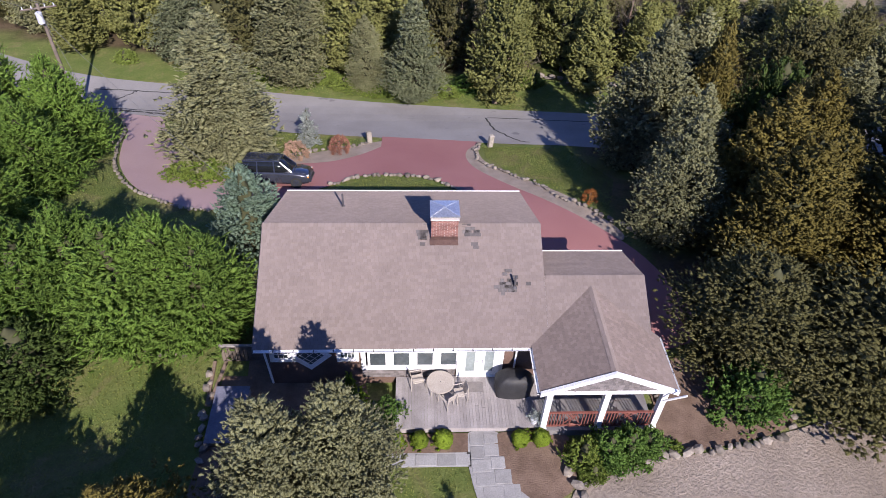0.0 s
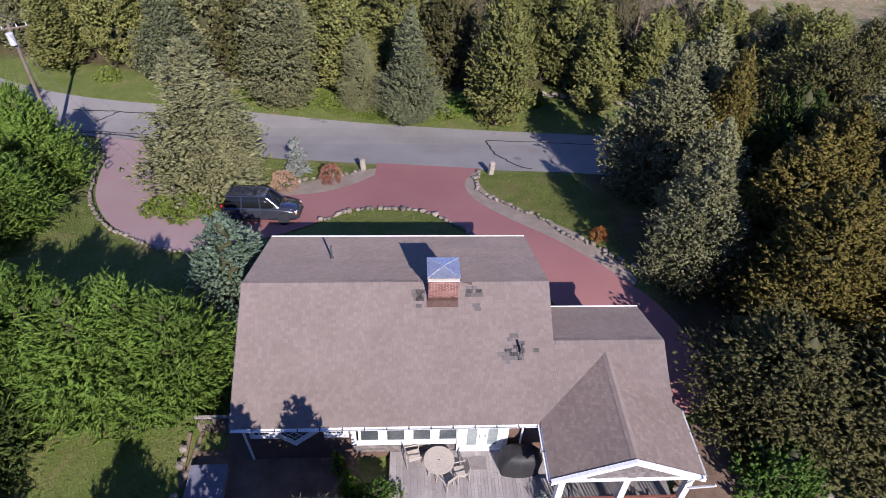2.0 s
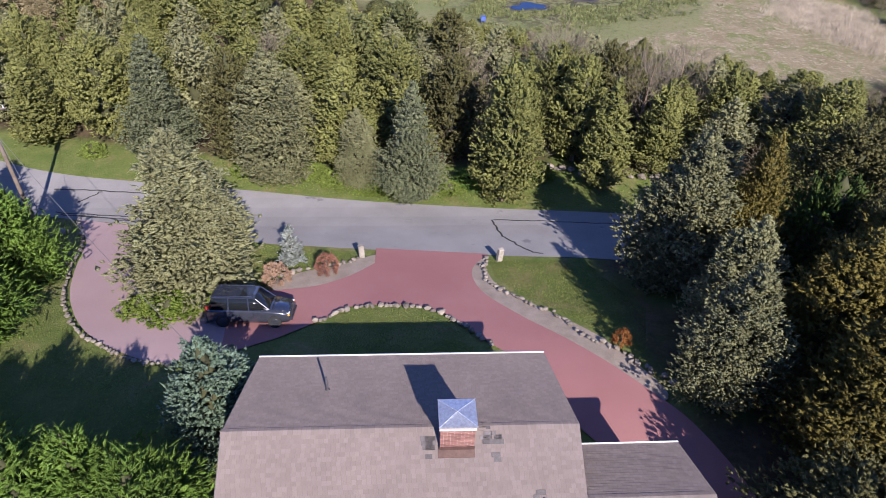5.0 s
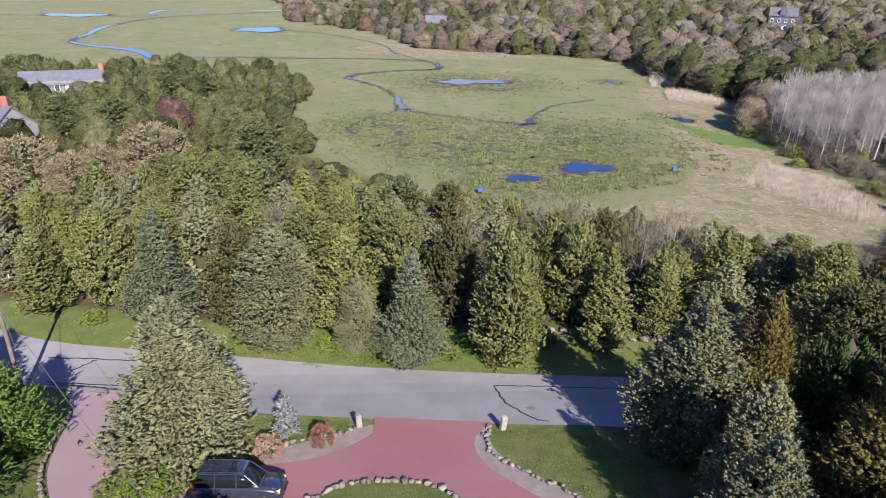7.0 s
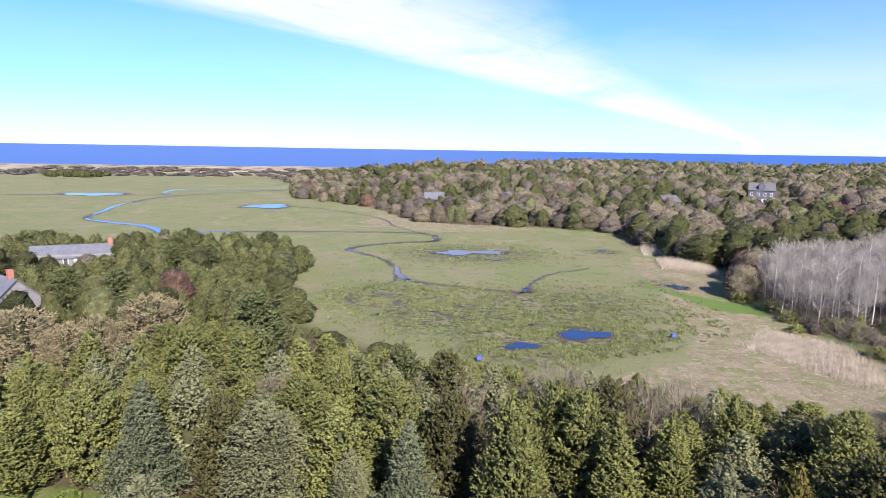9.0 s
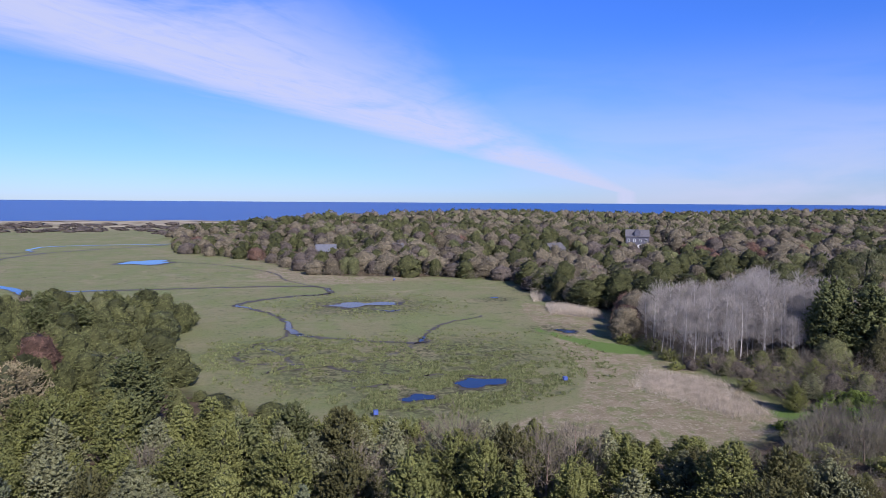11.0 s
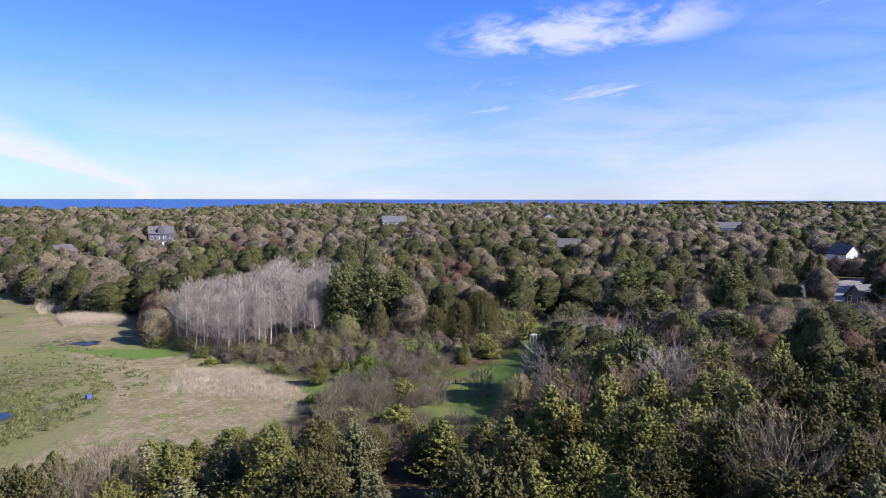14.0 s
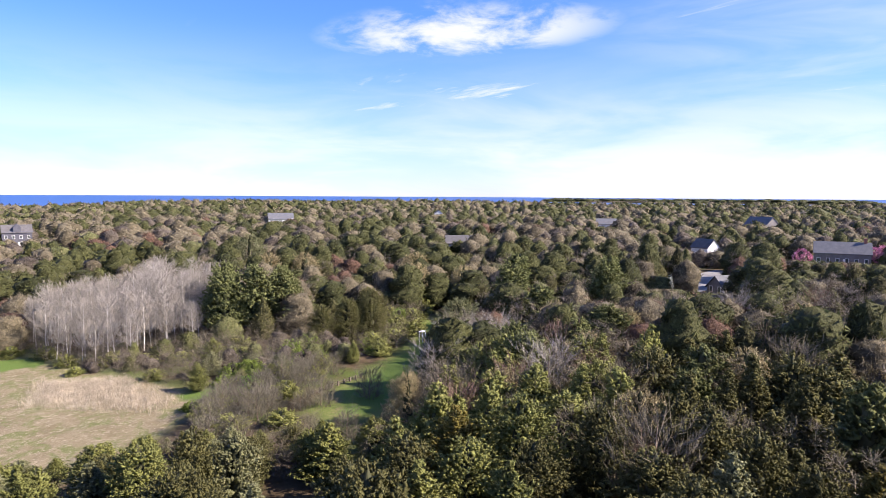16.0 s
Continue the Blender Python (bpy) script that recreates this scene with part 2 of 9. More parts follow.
DRY_LEAF = foliage("dry_leaf", (0.32, 0.19, 0.12), (0.4, 0.26, 0.18), (0.5, 0.36, 0.27))
RUST_LEAF = foliage("rust_leaf", (0.25, 0.09, 0.03), (0.32, 0.13, 0.04), (0.4, 0.18, 0.06))
PINK_LEAF = foliage("pink_blossom", (0.5, 0.16, 0.28), (0.6, 0.25, 0.38), (0.7, 0.35, 0.48))
GRASS_BLADE = foliage("grass_blade", (0.15, 0.18, 0.07), (0.18, 0.2, 0.08), (0.23, 0.24, 0.11))
GRASS_GREEN = foliage("lawn_blade", (0.15, 0.19, 0.04), (0.19, 0.21, 0.055), (0.25, 0.28, 0.08))
REED = foliage("reed_blade", (0.43, 0.37, 0.28), (0.51, 0.44, 0.34), (0.6, 0.52, 0.41))
ROAD = surface("road_asphalt", (0.215, 0.205, 0.205), (0.275, 0.265, 0.265), 0.25, 30, 0.9, 0.25, 0.01, spots=((0.16, 0.155, 0.16), 0.7, 0.66))
TAR = surface("crack_tar", (0.03, 0.03, 0.033), (0.05, 0.05, 0.05), 2, 20, 0.7, 0.2)
DRIVE = surface("red_asphalt", (0.285, 0.125, 0.122), (0.335, 0.16, 0.155), 0.15, 30, 0.9, 0.25, 0.01)
DRIVE_PALE = surface("faded_red_asphalt", (0.33, 0.225, 0.225), (0.385, 0.275, 0.275), 0.15, 30, 0.9, 0.25, 0.01)
GRAVEL = surface("pale_gravel", (0.27, 0.222, 0.182), (0.36, 0.3, 0.25), 0.3, 7, 0.95, 1.0, 0.14)
EARTH = surface("bark_mulch", (0.13, 0.085, 0.06), (0.22, 0.15, 0.11), 1.2, 14, 0.95, 0.9, 0.06)
MUD = surface("creek_mud", (0.055, 0.045, 0.03), (0.09, 0.075, 0.05), 0.8, 6, 0.6, 0.4, 0.05)
SOIL = surface("grey_soil", (0.26, 0.21, 0.17), (0.35, 0.29, 0.24), 1.2, 14, 0.95, 0.9, 0.06)
STONE = surface("field_stone", (0.2, 0.18, 0.155), (0.32, 0.29, 0.25), 3, 14, 0.85, 0.5, 0.03, per_object=0.3, per_island=0.3)
FLAG = surface("flagstone", (0.24, 0.235, 0.235), (0.31, 0.305, 0.3), 2, 18, 0.85, 0.3, 0.01, per_object=0.18)
DECK = surface("weathered_deck_wood", (0.25, 0.228, 0.222), (0.32, 0.295, 0.288), 1.2, 24, 0.85, 0.3, 0.006, per_object=0.12)
PORCH_BOARD = surface("porch_floor_paint", (0.16, 0.15, 0.15), (0.21, 0.2, 0.2), 1.2, 24, 0.6, 0.2, 0.006)
WHITE = surface("white_paint", (0.7, 0.7, 0.7), (0.78, 0.78, 0.77), 1.0, 15, 0.5, 0.08, 0.004)
CEDAR_WALL = surface("weathered_shingle_wall", (0.12, 0.105, 0.1), (0.19, 0.17, 0.165), 1.5, 14, 0.9, 0.5, 0.02, per_island=0.28)
BROWN_WALL = surface("brown_shingle_wall", (0.1, 0.062, 0.047), (0.145, 0.09, 0.068), 1.5, 14, 0.9, 0.5, 0.02)
BRICK = surface("red_brick", (0.25, 0.09, 0.07), (0.34, 0.14, 0.1), 3, 25, 0.9, 0.4, 0.01, per_island=0.3)
MORTAR = surface("mortar", (0.5, 0.45, 0.42), (0.58, 0.53, 0.5), 3, 25, 0.95, 0.3)
FLASHING = surface("copper_flashing", (0.075, 0.042, 0.034), (0.115, 0.066, 0.052), 3, 16, 0.6, 0.1, metal=0.2)
STEEL = surface("galvanised_steel", (0.62, 0.63, 0.66), (0.72, 0.73, 0.75), 2, 10, 0.45, 0.1, 0.004, metal=0.85)
PIPE = surface("dark_vent_pipe", (0.06, 0.055, 0.06), (0.09, 0.085, 0.09), 4, 20, 0.6, 0.1)
BLACK = surface("black_cover", (0.02, 0.02, 0.022), (0.03, 0.03, 0.032), 4, 18, 0.6, 0.5, 0.01)
BLUE_TARP = surface("grey_blue_sheet", (0.12, 0.125, 0.17), (0.16, 0.165, 0.22), 2, 10, 0.6, 0.3)
TAN_METAL = surface("tan_powder_coat", (0.38, 0.335, 0.29), (0.43, 0.385, 0.335), 4, 18, 0.5, 0.1)
MAT = surface("door_mat", (0.17, 0.155, 0.15), (0.21, 0.19, 0.18), 6, 50, 0.95, 0.4)
RED_RAIL = surface("red_stained_rail", (0.16, 0.055, 0.045), (0.21, 0.08, 0.06), 4, 18, 0.6, 0.1)
POLE_WOOD = surface("pole_wood", (0.12, 0.095, 0.078), (0.18, 0.145, 0.12), 2, 14, 0.9, 0.4)
WIRE = surface("wire", (0.12, 0.12, 0.12), (0.17, 0.17, 0.17), 4, 18, 0.6, 0)
POT = surface("grey_metal_tank", (0.6, 0.62, 0.66), (0.68, 0.7, 0.74), 2, 12, 0.45, 0.05, metal=0.3)
CAR_PAINT = surface("dark_blue_car_paint", (0.02, 0.025, 0.045), (0.026, 0.032, 0.055), 4, 30, 0.2, 0, coat=0.9, spec=0.5)
CAR_SILVER = surface("dark_grey_car_paint", (0.05, 0.055, 0.075), (0.066, 0.072, 0.095), 4, 30, 0.22, 0, metal=0.5, coat=0.9)
CAR_GLASS = surface("tinted_glass", (0.01, 0.012, 0.014), (0.014, 0.016, 0.018), 4, 30, 0.06, 0, spec=0.6)
RUBBER = surface("tyre_rubber", (0.015, 0.015, 0.015), (0.022, 0.022, 0.022), 4, 30, 0.85, 0.2)
LAMP = surface("lamp_lens", (0.7, 0.7, 0.68), (0.8, 0.8, 0.78), 4, 20, 0.15, 0, coat=1.0)
AMBER = surface("amber_lens", (0.6, 0.22, 0.03), (0.7, 0.28, 0.04), 4, 20, 0.2, 0)
TAIL = surface("red_lens", (0.35, 0.02, 0.02), (0.42, 0.03, 0.03), 4, 20, 0.2, 0)
PANE = surface("window_glass", (0.05, 0.062, 0.068), (0.085, 0.1, 0.105), 0.8, 4, 0.05, 0, spec=0.8)
BLIND = surface("pale_blind", (0.2, 0.24, 0.24), (0.27, 0.31, 0.3), 1.2, 6, 0.5, 0, coat=0.9)
CUSHION = surface("yellow_cushion", (0.6, 0.38, 0.14), (0.68, 0.46, 0.2), 3, 20, 0.9, 0.2)
BLUE_BOX = surface("blue_plastic", (0.06, 0.1, 0.32), (0.08, 0.13, 0.38), 3, 14, 0.5, 0.1)
GREY_ROOF = surface("grey_roof", (0.085, 0.08, 0.085), (0.12, 0.115, 0.12), 0.8, 6, 0.9, 0.3, per_object=0.2)
PALE_ROOF = surface("pale_roof", (0.11, 0.115, 0.135), (0.15, 0.155, 0.175), 0.8, 6, 0.85, 0.3)
SLATE_WALL = surface("slate_blue_wall", (0.085, 0.085, 0.105), (0.12, 0.12, 0.145), 0.8, 8, 0.9, 0.3)
GREY_WALL = surface("grey_shingle_wall", (0.17, 0.155, 0.155), (0.23, 0.215, 0.21), 0.8, 8, 0.9, 0.3)


def water(name, deep, rough, ripple, scale):
    m, node = material(name)
    at = node("ShaderNodeNewGeometry").outputs["Position"]
    b = node("ShaderNodeBump", {"Height": noise_of(node, at, scale, 4), "Strength": ripple, "Distance": 0.05})
    c = blend(node, noise_of(node, at, scale * 0.002, 3), rgb(deep), rgb([k * 1.5 for k in deep]))
    bsdf = node("ShaderNodeBsdfPrincipled", {"Base Color": c, "Roughness": rough, "IOR": 1.33, "Normal": b.outputs[0]})
    return finish(m, node, bsdf.outputs[0])


WATER = water("creek_water", (0.016, 0.022, 0.035), 0.1, 0.03, 2.0)
SEA = water("sea_water", (0.008, 0.05, 0.2), 0.35, 0.4, 0.15)


def roofing(name, a, b, c3):
    """Asphalt shingles: tabs of about 0.3 m in each course, told apart by tone."""
    m, node = material(name)
    at = node("ShaderNodeNewGeometry").outputs["Position"]
    p = node("ShaderNodeSeparateXYZ", {0: at})
    shift = node("ShaderNodeObjectInfo").outputs["Random"]

    def m2(op, x, y=0.0):
        return node("ShaderNodeMath", {0: x, 1: y}, operation=op).outputs[0]
    run = m2("ADD", p.outputs["X"], p.outputs["Y"]) if "porch" in name else p.outputs["X"]
    if "porch" in name:
        run = p.outputs["Y"]
    run = m2("ADD", m2("MULTIPLY", run, 6.0), m2("MULTIPLY", shift, 57.0))
    cell = m2("ADD", m2("FLOOR", run), m2("MULTIPLY", shift, 131.0))
    rnd = node("ShaderNodeTexWhiteNoise", {"W": cell}, noise_dimensions="1D").outputs["Value"]
    edge = m2("FRACT", run)
    gap = node("ShaderNodeMapRange", {"Value": m2("ABSOLUTE", m2("SUBTRACT", edge, 0.5)), "From Min": 0.46, "From Max": 0.5, "To Min": 1.0, "To Max": 0.72}).outputs[0]
    c = ramp(node, rnd, [(0.0, a), (0.6, b), (1.0, c3)])
    patch = noise_of(node, at, 0.45, 5)
    grit = noise_of(node, at, 40, 3)
    k = node("ShaderNodeMapRange", {"Value": patch, "From Min": 0.3, "From Max": 0.7, "To Min": 0.93, "To Max": 1.07}).outputs[0]
    k = m2("MULTIPLY", m2("MULTIPLY", k, gap), node("ShaderNodeMapRange", {"Value": grit, "To Min": 0.8, "To Max": 1.2}).outputs[0])
    c = node("ShaderNodeVectorMath", {0: c, 3: k}, operation="SCALE").outputs[0]
    bump = node("ShaderNodeBump", {"Height": grit, "Strength": 0.8, "Distance": 0.02})
    bsdf = node("ShaderNodeBsdfPrincipled", {"Base Color": c, "Roughness": 0.92, "Diffuse Roughness": 1.0, "Specular IOR Level": 0.2, "Normal": bump.outputs[0]})
    return finish(m, node, bsdf.outputs[0])


SHINGLE = roofing("roof_shingle", (0.192, 0.157, 0.143), (0.21, 0.172, 0.157), (0.226, 0.186, 0.171))
SHINGLE_PORCH = roofing("porch_roof_shingle", (0.165, 0.132, 0.119), (0.188, 0.15, 0.136), (0.21, 0.168, 0.153))
PATCH_SHINGLE = surface("dark_patch_shingle", (0.09, 0.08, 0.078), (0.14, 0.125, 0.12), 3, 30, 0.92, 0.3, per_object=0.3)


# ---- lie of the land ----
MARSH_Z = -7.0
MARSH = [(-25, 174), (-24, 137), (-21, 124), (-10, 113), (0, 100), (12, 92), (20, 82), (35, 78), (50, 78), (64, 84), (68, 95), (73, 122), (69, 139),
         (83, 165), (74, 192), (79, 240), (60, 257), (16, 267), (0, 284), (-22, 347), (-68, 396), (-100, 560), (-125, 760), (-420, 800), (-900, 700),
         (-900, 260), (-400, 235), (-110, 190), (-82, 196), (-60, 200), (-35, 195)]


def clamp01(t):
    return np.clip(t, 0.0, 1.0)


def ease(a, b, x):
    t = clamp01((np.asarray(x, float) - a) / (b - a))
    return t * t * (3 - 2 * t)


def edge_distance(poly, x, y):
    """Distance to a polygon's outline, and whether inside."""
    x, y = np.asarray(x, float), np.asarray(y, float)
    best, inside = np.full(x.shape, 1e9), np.zeros(x.shape, bool)
    for (ax, ay), (bx, by) in zip(poly, poly[1:] + poly[:1]):
        dx, dy = bx - ax, by - ay
        t = clamp01(((x - ax) * dx + (y - ay) * dy) / (dx * dx + dy * dy))
        best = np.minimum(best, np.hypot(x - ax - t * dx, y - ay - t * dy))
        cross = (ay > y) != (by > y)
        inside ^= cross & (x < dx * (y - ay) / (dy if dy else 1e-9) + ax)
    return best, inside


def land(x, y):
    """Height of the ground."""
    x, y = np.asarray(x, float), np.asarray(y, float)
    bend = np.clip(y - 21, 0, 10) ** 2 / 20 + np.clip(y - 31, 0, 13) + np.clip(y - 44, 0, 6) - np.clip(y - 44, 0, 6) ** 2 / 12
    yard = -0.3 - bend * 0.224 - np.clip(y - 54, 0, 24) / 24 * 0.4
    r = np.hypot(x, y - 20)
    w = ease(75, 300, r)
    side = ease(0.5, 1.3, x / np.maximum(np.abs(y) + 1, 1)) * (x > 0)
    hill = 1.0 + 2.5 * side + (0.5 + 2.0 * side) * ease(380, 1000, r) + (1.3 + 1.4 * ease(300, 700, r)) * np.sin(x * 0.013 + 1) * np.cos(y * 0.011)
    high = yard * (1 - w) + hill * w
    d, inside = edge_distance(MARSH, x, y)
    d = np.where(inside, 0, d)
    t = ease(0, 1, d / (20 + 95 * w))
    z = MARSH_Z + (high - MARSH_Z) * t
    shore = 985 + 0.03 * x
    dune = ease(shore - 260, shore - 170, y) * ease(120, -60, x)
    z = z * (1 - dune) + (-5.2 + 0.8 * np.sin(x * 0.05) * np.sin(y * 0.07)) * dune
    sea = np.maximum(ease(shore - 30, shore + 30, y), ease(1020, 1120, x) * ease(-900, -700, y))
    isle = ease(2150, 2500, x) * ease(3300, 2900, x) * ease(-500, -250, y) * ease(1000, 800, y)
    sea = sea * (1 - isle)
    return z * (1 - sea) - 14 * sea


def land1(x, y):
    return float(land(x, y))


# ---- building aids ----
def mesh_object(name, verts, faces, mats, parent=None, label="", face_mats=None, flat=True, tint=None):
    me = bpy.data.meshes.new(name)
    if isinstance(faces, np.ndarray):
        n, k = faces.shape
        me.vertices.add(len(verts))
        me.vertices.foreach_set("co", np.asarray(verts, np.float32).ravel())
        me.loops.add(n * k)
        me.loops.foreach_set("vertex_index", faces.astype(np.int32).ravel())
        me.polygons.add(n)
        me.polygons.foreach_set("loop_start", np.arange(0, n * k, k, dtype=np.int32))
        me.update(calc_edges=True)
    else:
        me.from_pydata([tuple(v) for v in verts], [], faces)
    for mt in mats if isinstance(mats, (list, tuple)) else [mats]:
        me.materials.append(mt)
    if face_mats is not None:
        me.polygons.foreach_set("material_index", np.asarray(face_mats, np.int32))
    if not flat:
        me.polygons.foreach_set("use_smooth", np.ones(len(me.polygons), bool))
    if tint is not None:
        me.attributes.new("tint", "FLOAT", "POINT").data.foreach_set("value", np.asarray(tint, np.float32))
    ob = new(name, me)
    if parent is not None:
        hang(ob, parent)
    if label:
        tagged(ob, label)
    return ob


def hang(ob, parent):
    ob.parent = parent
    if parent.type == "EMPTY":
        ob.matrix_parent_inverse = Matrix.Translation(-parent.location)


def part(name, bm, mat, parent=None, label="", flat=True):
    """Link a bmesh, in world places, as one mesh under a thing or a part."""
    me = bpy.data.meshes.new(name)
    bm.normal_update()
    bm.to_mesh(me)
    bm.free()
    for mt in mat if isinstance(mat, (list, tuple)) else [mat]:
        me.materials.append(mt)
    if not flat:
        me.polygons.foreach_set("use_smooth", np.ones(len(me.polygons), bool))
    ob = new(name, me)
    if parent is not None:
        hang(ob, parent)
    if label:
        tagged(ob, label)
    return ob


def thing(name, x, y, z, label, category, group=""):
    ob = new(name)
    ob.location = (x, y, z)
    return tagged(ob, label, category, group)


def box(bm, x0, x1, y0, y1, z0, z1, m=None, bevel=0.0):
    v = [bm.verts.new((x, y, z)) for x in (x0, x1) for y in (y0, y1) for z in (z0, z1)]
    fs = [bm.faces.new([v[i] for i in f]) for f in ((0, 1, 3, 2), (4, 6, 7, 5), (0, 4, 5, 1), (2, 3, 7, 6), (0, 2, 6, 4), (1, 5, 7, 3))]
    if bevel:
        edges = list({e for f in fs for e in f.edges})
        out = bmesh.ops.bevel(bm, geom=edges, offset=bevel, segments=1, affect="EDGES")
        v = list({w for f in out["faces"] for w in f.verts} | {w for w in v if w.is_valid})
    if m is not None:
        bmesh.ops.transform(bm, matrix=m, verts=[w for w in v if w.is_valid])
    return bm


def boxes(*rows, bevel=0.0):
    bm = bmesh.new()
    for r in rows:
        box(bm, *r, bevel=bevel)
    return bm


def tube(bm, a, b, r0, r1=None, n=8, caps=True):
    a, b = Vector(a), Vector(b)
    r1 = r0 if r1 is None else r1
    q = (b - a).to_track_quat("Z", "Y")
    rings = [[bm.verts.new(p + q @ Vector((r * math.cos(k * math.tau / n), r * math.sin(k * math.tau / n), 0))) for k in range(n)] for p, r in ((a, r0), (b, r1))]
    for k in range(n):
        bm.faces.new((rings[0][k], rings[0][(k + 1) % n], rings[1][(k + 1) % n], rings[1][k]))
    if caps:
        bm.faces.new(rings[1])
        bm.faces.new(rings[0][::-1])
    return bm


def prism(bm, outline, axis, a, b):
    """A flat outline (two coordinates) pulled along an axis from a to b."""
    def at(p, s):
        return {"x": (s, p[0], p[1]), "y": (p[0], s, p[1]), "z": (p[0], p[1], s)}[axis]
    lo, hi = [bm.verts.new(at(p, a)) for p in outline], [bm.verts.new(at(p, b)) for p in outline]
    n = len(outline)
    fs = [bm.faces.new(lo), bm.faces.new(hi[::-1])] + [bm.faces.new((lo[i], hi[i], hi[(i + 1) % n], lo[(i + 1) % n])) for i in range(n)]
    bmesh.ops.recalc_face_normals(bm, faces=fs)
    return bm


def curve_through(points, steps=6, closed=True):
    """A smooth outline through the given places."""
    p = [Vector((*q, 0)) for q in points]
    n, out = len(p), []
    for i in range(n if closed else n - 1):
        a, b, c, d = (p[(i + k) % n] if closed else p[min(max(i + k, 0), n - 1)] for k in (-1, 0, 1, 2))
        for s in range(steps):
            t = s / steps
            q = 0.5 * ((2 * b) + (c - a) * t + (2 * a - 5 * b + 4 * c - d) * t * t + (3 * b - a - 3 * c + d) * t ** 3)
            out.append((q.x, q.y))
    if not closed:
        out.append(tuple(p[-1][:2]))
    return out


def drape(name, outline, mat, lift, step=1.0, kind="structure", label="", category=""):
    """A sheet with that outline that follows the land, a little above it."""
    bm = bmesh.new()
    f = bm.faces.new([bm.verts.new((x, y, 0)) for x, y in outline])
    bmesh.ops.triangulate(bm, faces=[f])
    for axis in (0, 1):
        vals = [q[axis] for q in outline]
        for k in range(int(math.ceil(min(vals) / step)), int(math.floor(max(vals) / step)) + 1):
            no = (1, 0, 0) if axis == 0 else (0, 1, 0)
            co = (k * step, 0, 0) if axis == 0 else (0, k * step, 0)
            bmesh.ops.bisect_plane(bm, geom=bm.verts[:] + bm.edges[:] + bm.faces[:], plane_co=co, plane_no=no)
    xs = np.array([v.co[:2] for v in bm.verts])
    for v, z in zip(bm.verts, land(xs[:, 0], xs[:, 1])):
        v.co.z = z + lift
    for fc in bm.faces:
        if fc.normal.z < 0:
            fc.normal_flip()
    bmesh.ops.recalc_face_normals(bm, faces=bm.faces)
    ob = part(name, bm, mat)
    if sum(p.normal.z for p in ob.data.polygons) < 0:
        ob.data.flip_normals()
    return tagged(ob, label, category, kind=kind)


# ---- ground ----
def spaced(*runs):
    out = []
    for a, b, s in runs:
        out += list(np.arange(a, b - 1e-6, s))
    return out + [runs[-1][1]]


def growing(a, b, n, power=2.2):
    return list(a + (b - a) * np.linspace(0, 1, n) ** power)


GX = np.array(sorted(set([-v for v in growing(90, 4600, 26)[1:]] + spaced((-90, -40, 2.0), (-40, 40, 1.0), (40, 130, 2.0)) + growing(130, 4600, 34)[1:])))
GY = np.array(sorted(set([-v for v in growing(30, 1500, 12)[1:]] + spaced((-30, 60, 1.0), (60, 290, 2.0)) + growing(290, 1100, 36)[1:] + [1300, 2000, 3000, 4600])))
gx, gy = np.meshgrid(GX, GY)
gz = land(gx, gy)
md, mi = edge_distance(MARSH, gx, gy)
m_marsh = np.where(mi, 1.0, ease(6, 0, md))
HOME = [(-24, 8), (-9, 4), (8, 4), (21, 5), (22, 13), (12.5, 16.5), (11, 27), (11, 38), (13, 48), (20, 47.5), (36, 47), (36, 50.5), (12, 54), (-10, 54), (-24, 57), (-60, 66), (-60, 52), (-31, 44), (-26, 30)]
hd, hi = edge_distance(HOME, gx, gy)
CLEARING = [(66, 57.5), (70, 51), (80, 54.5), (92, 59.5), (106, 62.5), (116, 66), (128, 73), (124, 76), (112, 69.5), (100, 67), (88, 65), (76, 63.8), (68, 62)]
cd, ci = edge_distance(CLEARING, gx, gy)
m_wood = (1 - np.where(hi, 1.0, ease(1.5, 0, hd))) * (1 - m_marsh) * (1 - np.where(ci, 1.0, ease(2, 0, cd)))
DRY = [(16, 80), (28, 68), (62, 66), (76, 84), (72, 121), (68, 140), (80, 163), (73, 190), (66, 200), (58, 180), (54, 150), (50, 130), (46, 112), (40, 100), (24, 92)]
dd, di = edge_distance(DRY, gx, gy)
m_dry = np.where(di, ease(0, 7, dd), 0.0) * m_marsh
m_dry = np.maximum(m_dry, np.where(di & (gy < 84), ease(0, 6, dd), 0.0) * (1 - m_wood))
m_dry = np.maximum(m_dry, ease(200, 100, np.hypot(gx - 20, gy - 285) * 4) * m_marsh)
m_fresh = np.zeros_like(gx)
for poly in ([(60, 126), (68, 122), (73, 124), (71, 132), (66, 136), (60, 146), (56, 158), (54, 150), (57, 138)], [(64, 85), (72, 78), (80, 80), (76, 84), (68, 90)], [(66.5, 57), (70.5, 51.5), (80, 55), (92, 60), (106, 63), (116, 66.5), (127, 73.5), (122, 75), (110, 69), (98, 66.5), (86, 64.5), (75, 63.5)], [(200, -4), (240, -10), (254, 8), (236, 22), (206, 16)]):
    fd, fi = edge_distance(poly, gx, gy)
    m_fresh = np.maximum(m_fresh, np.where(fi, ease(0, 3, fd), 0.0))
m_tussock = np.zeros_like(gx)
for px, py, reach in ((29.5, 110.5, 15), (17.8, 104.2, 13), (18, 196, 24), (-3, 140, 17), (30, 132, 22), (10, 122, 19), (60, 152, 8), (60, 200, 8)):
    m_tussock = np.maximum(m_tussock, ease(reach, reach * 0.35, np.hypot((gx - px) / 1.25, gy - py)))
m_tussock = m_tussock * m_marsh
shore = 985 + 0.03 * gx
m_dune = ease(-330, -200, gy - shore) * ease(200, -40, gx)
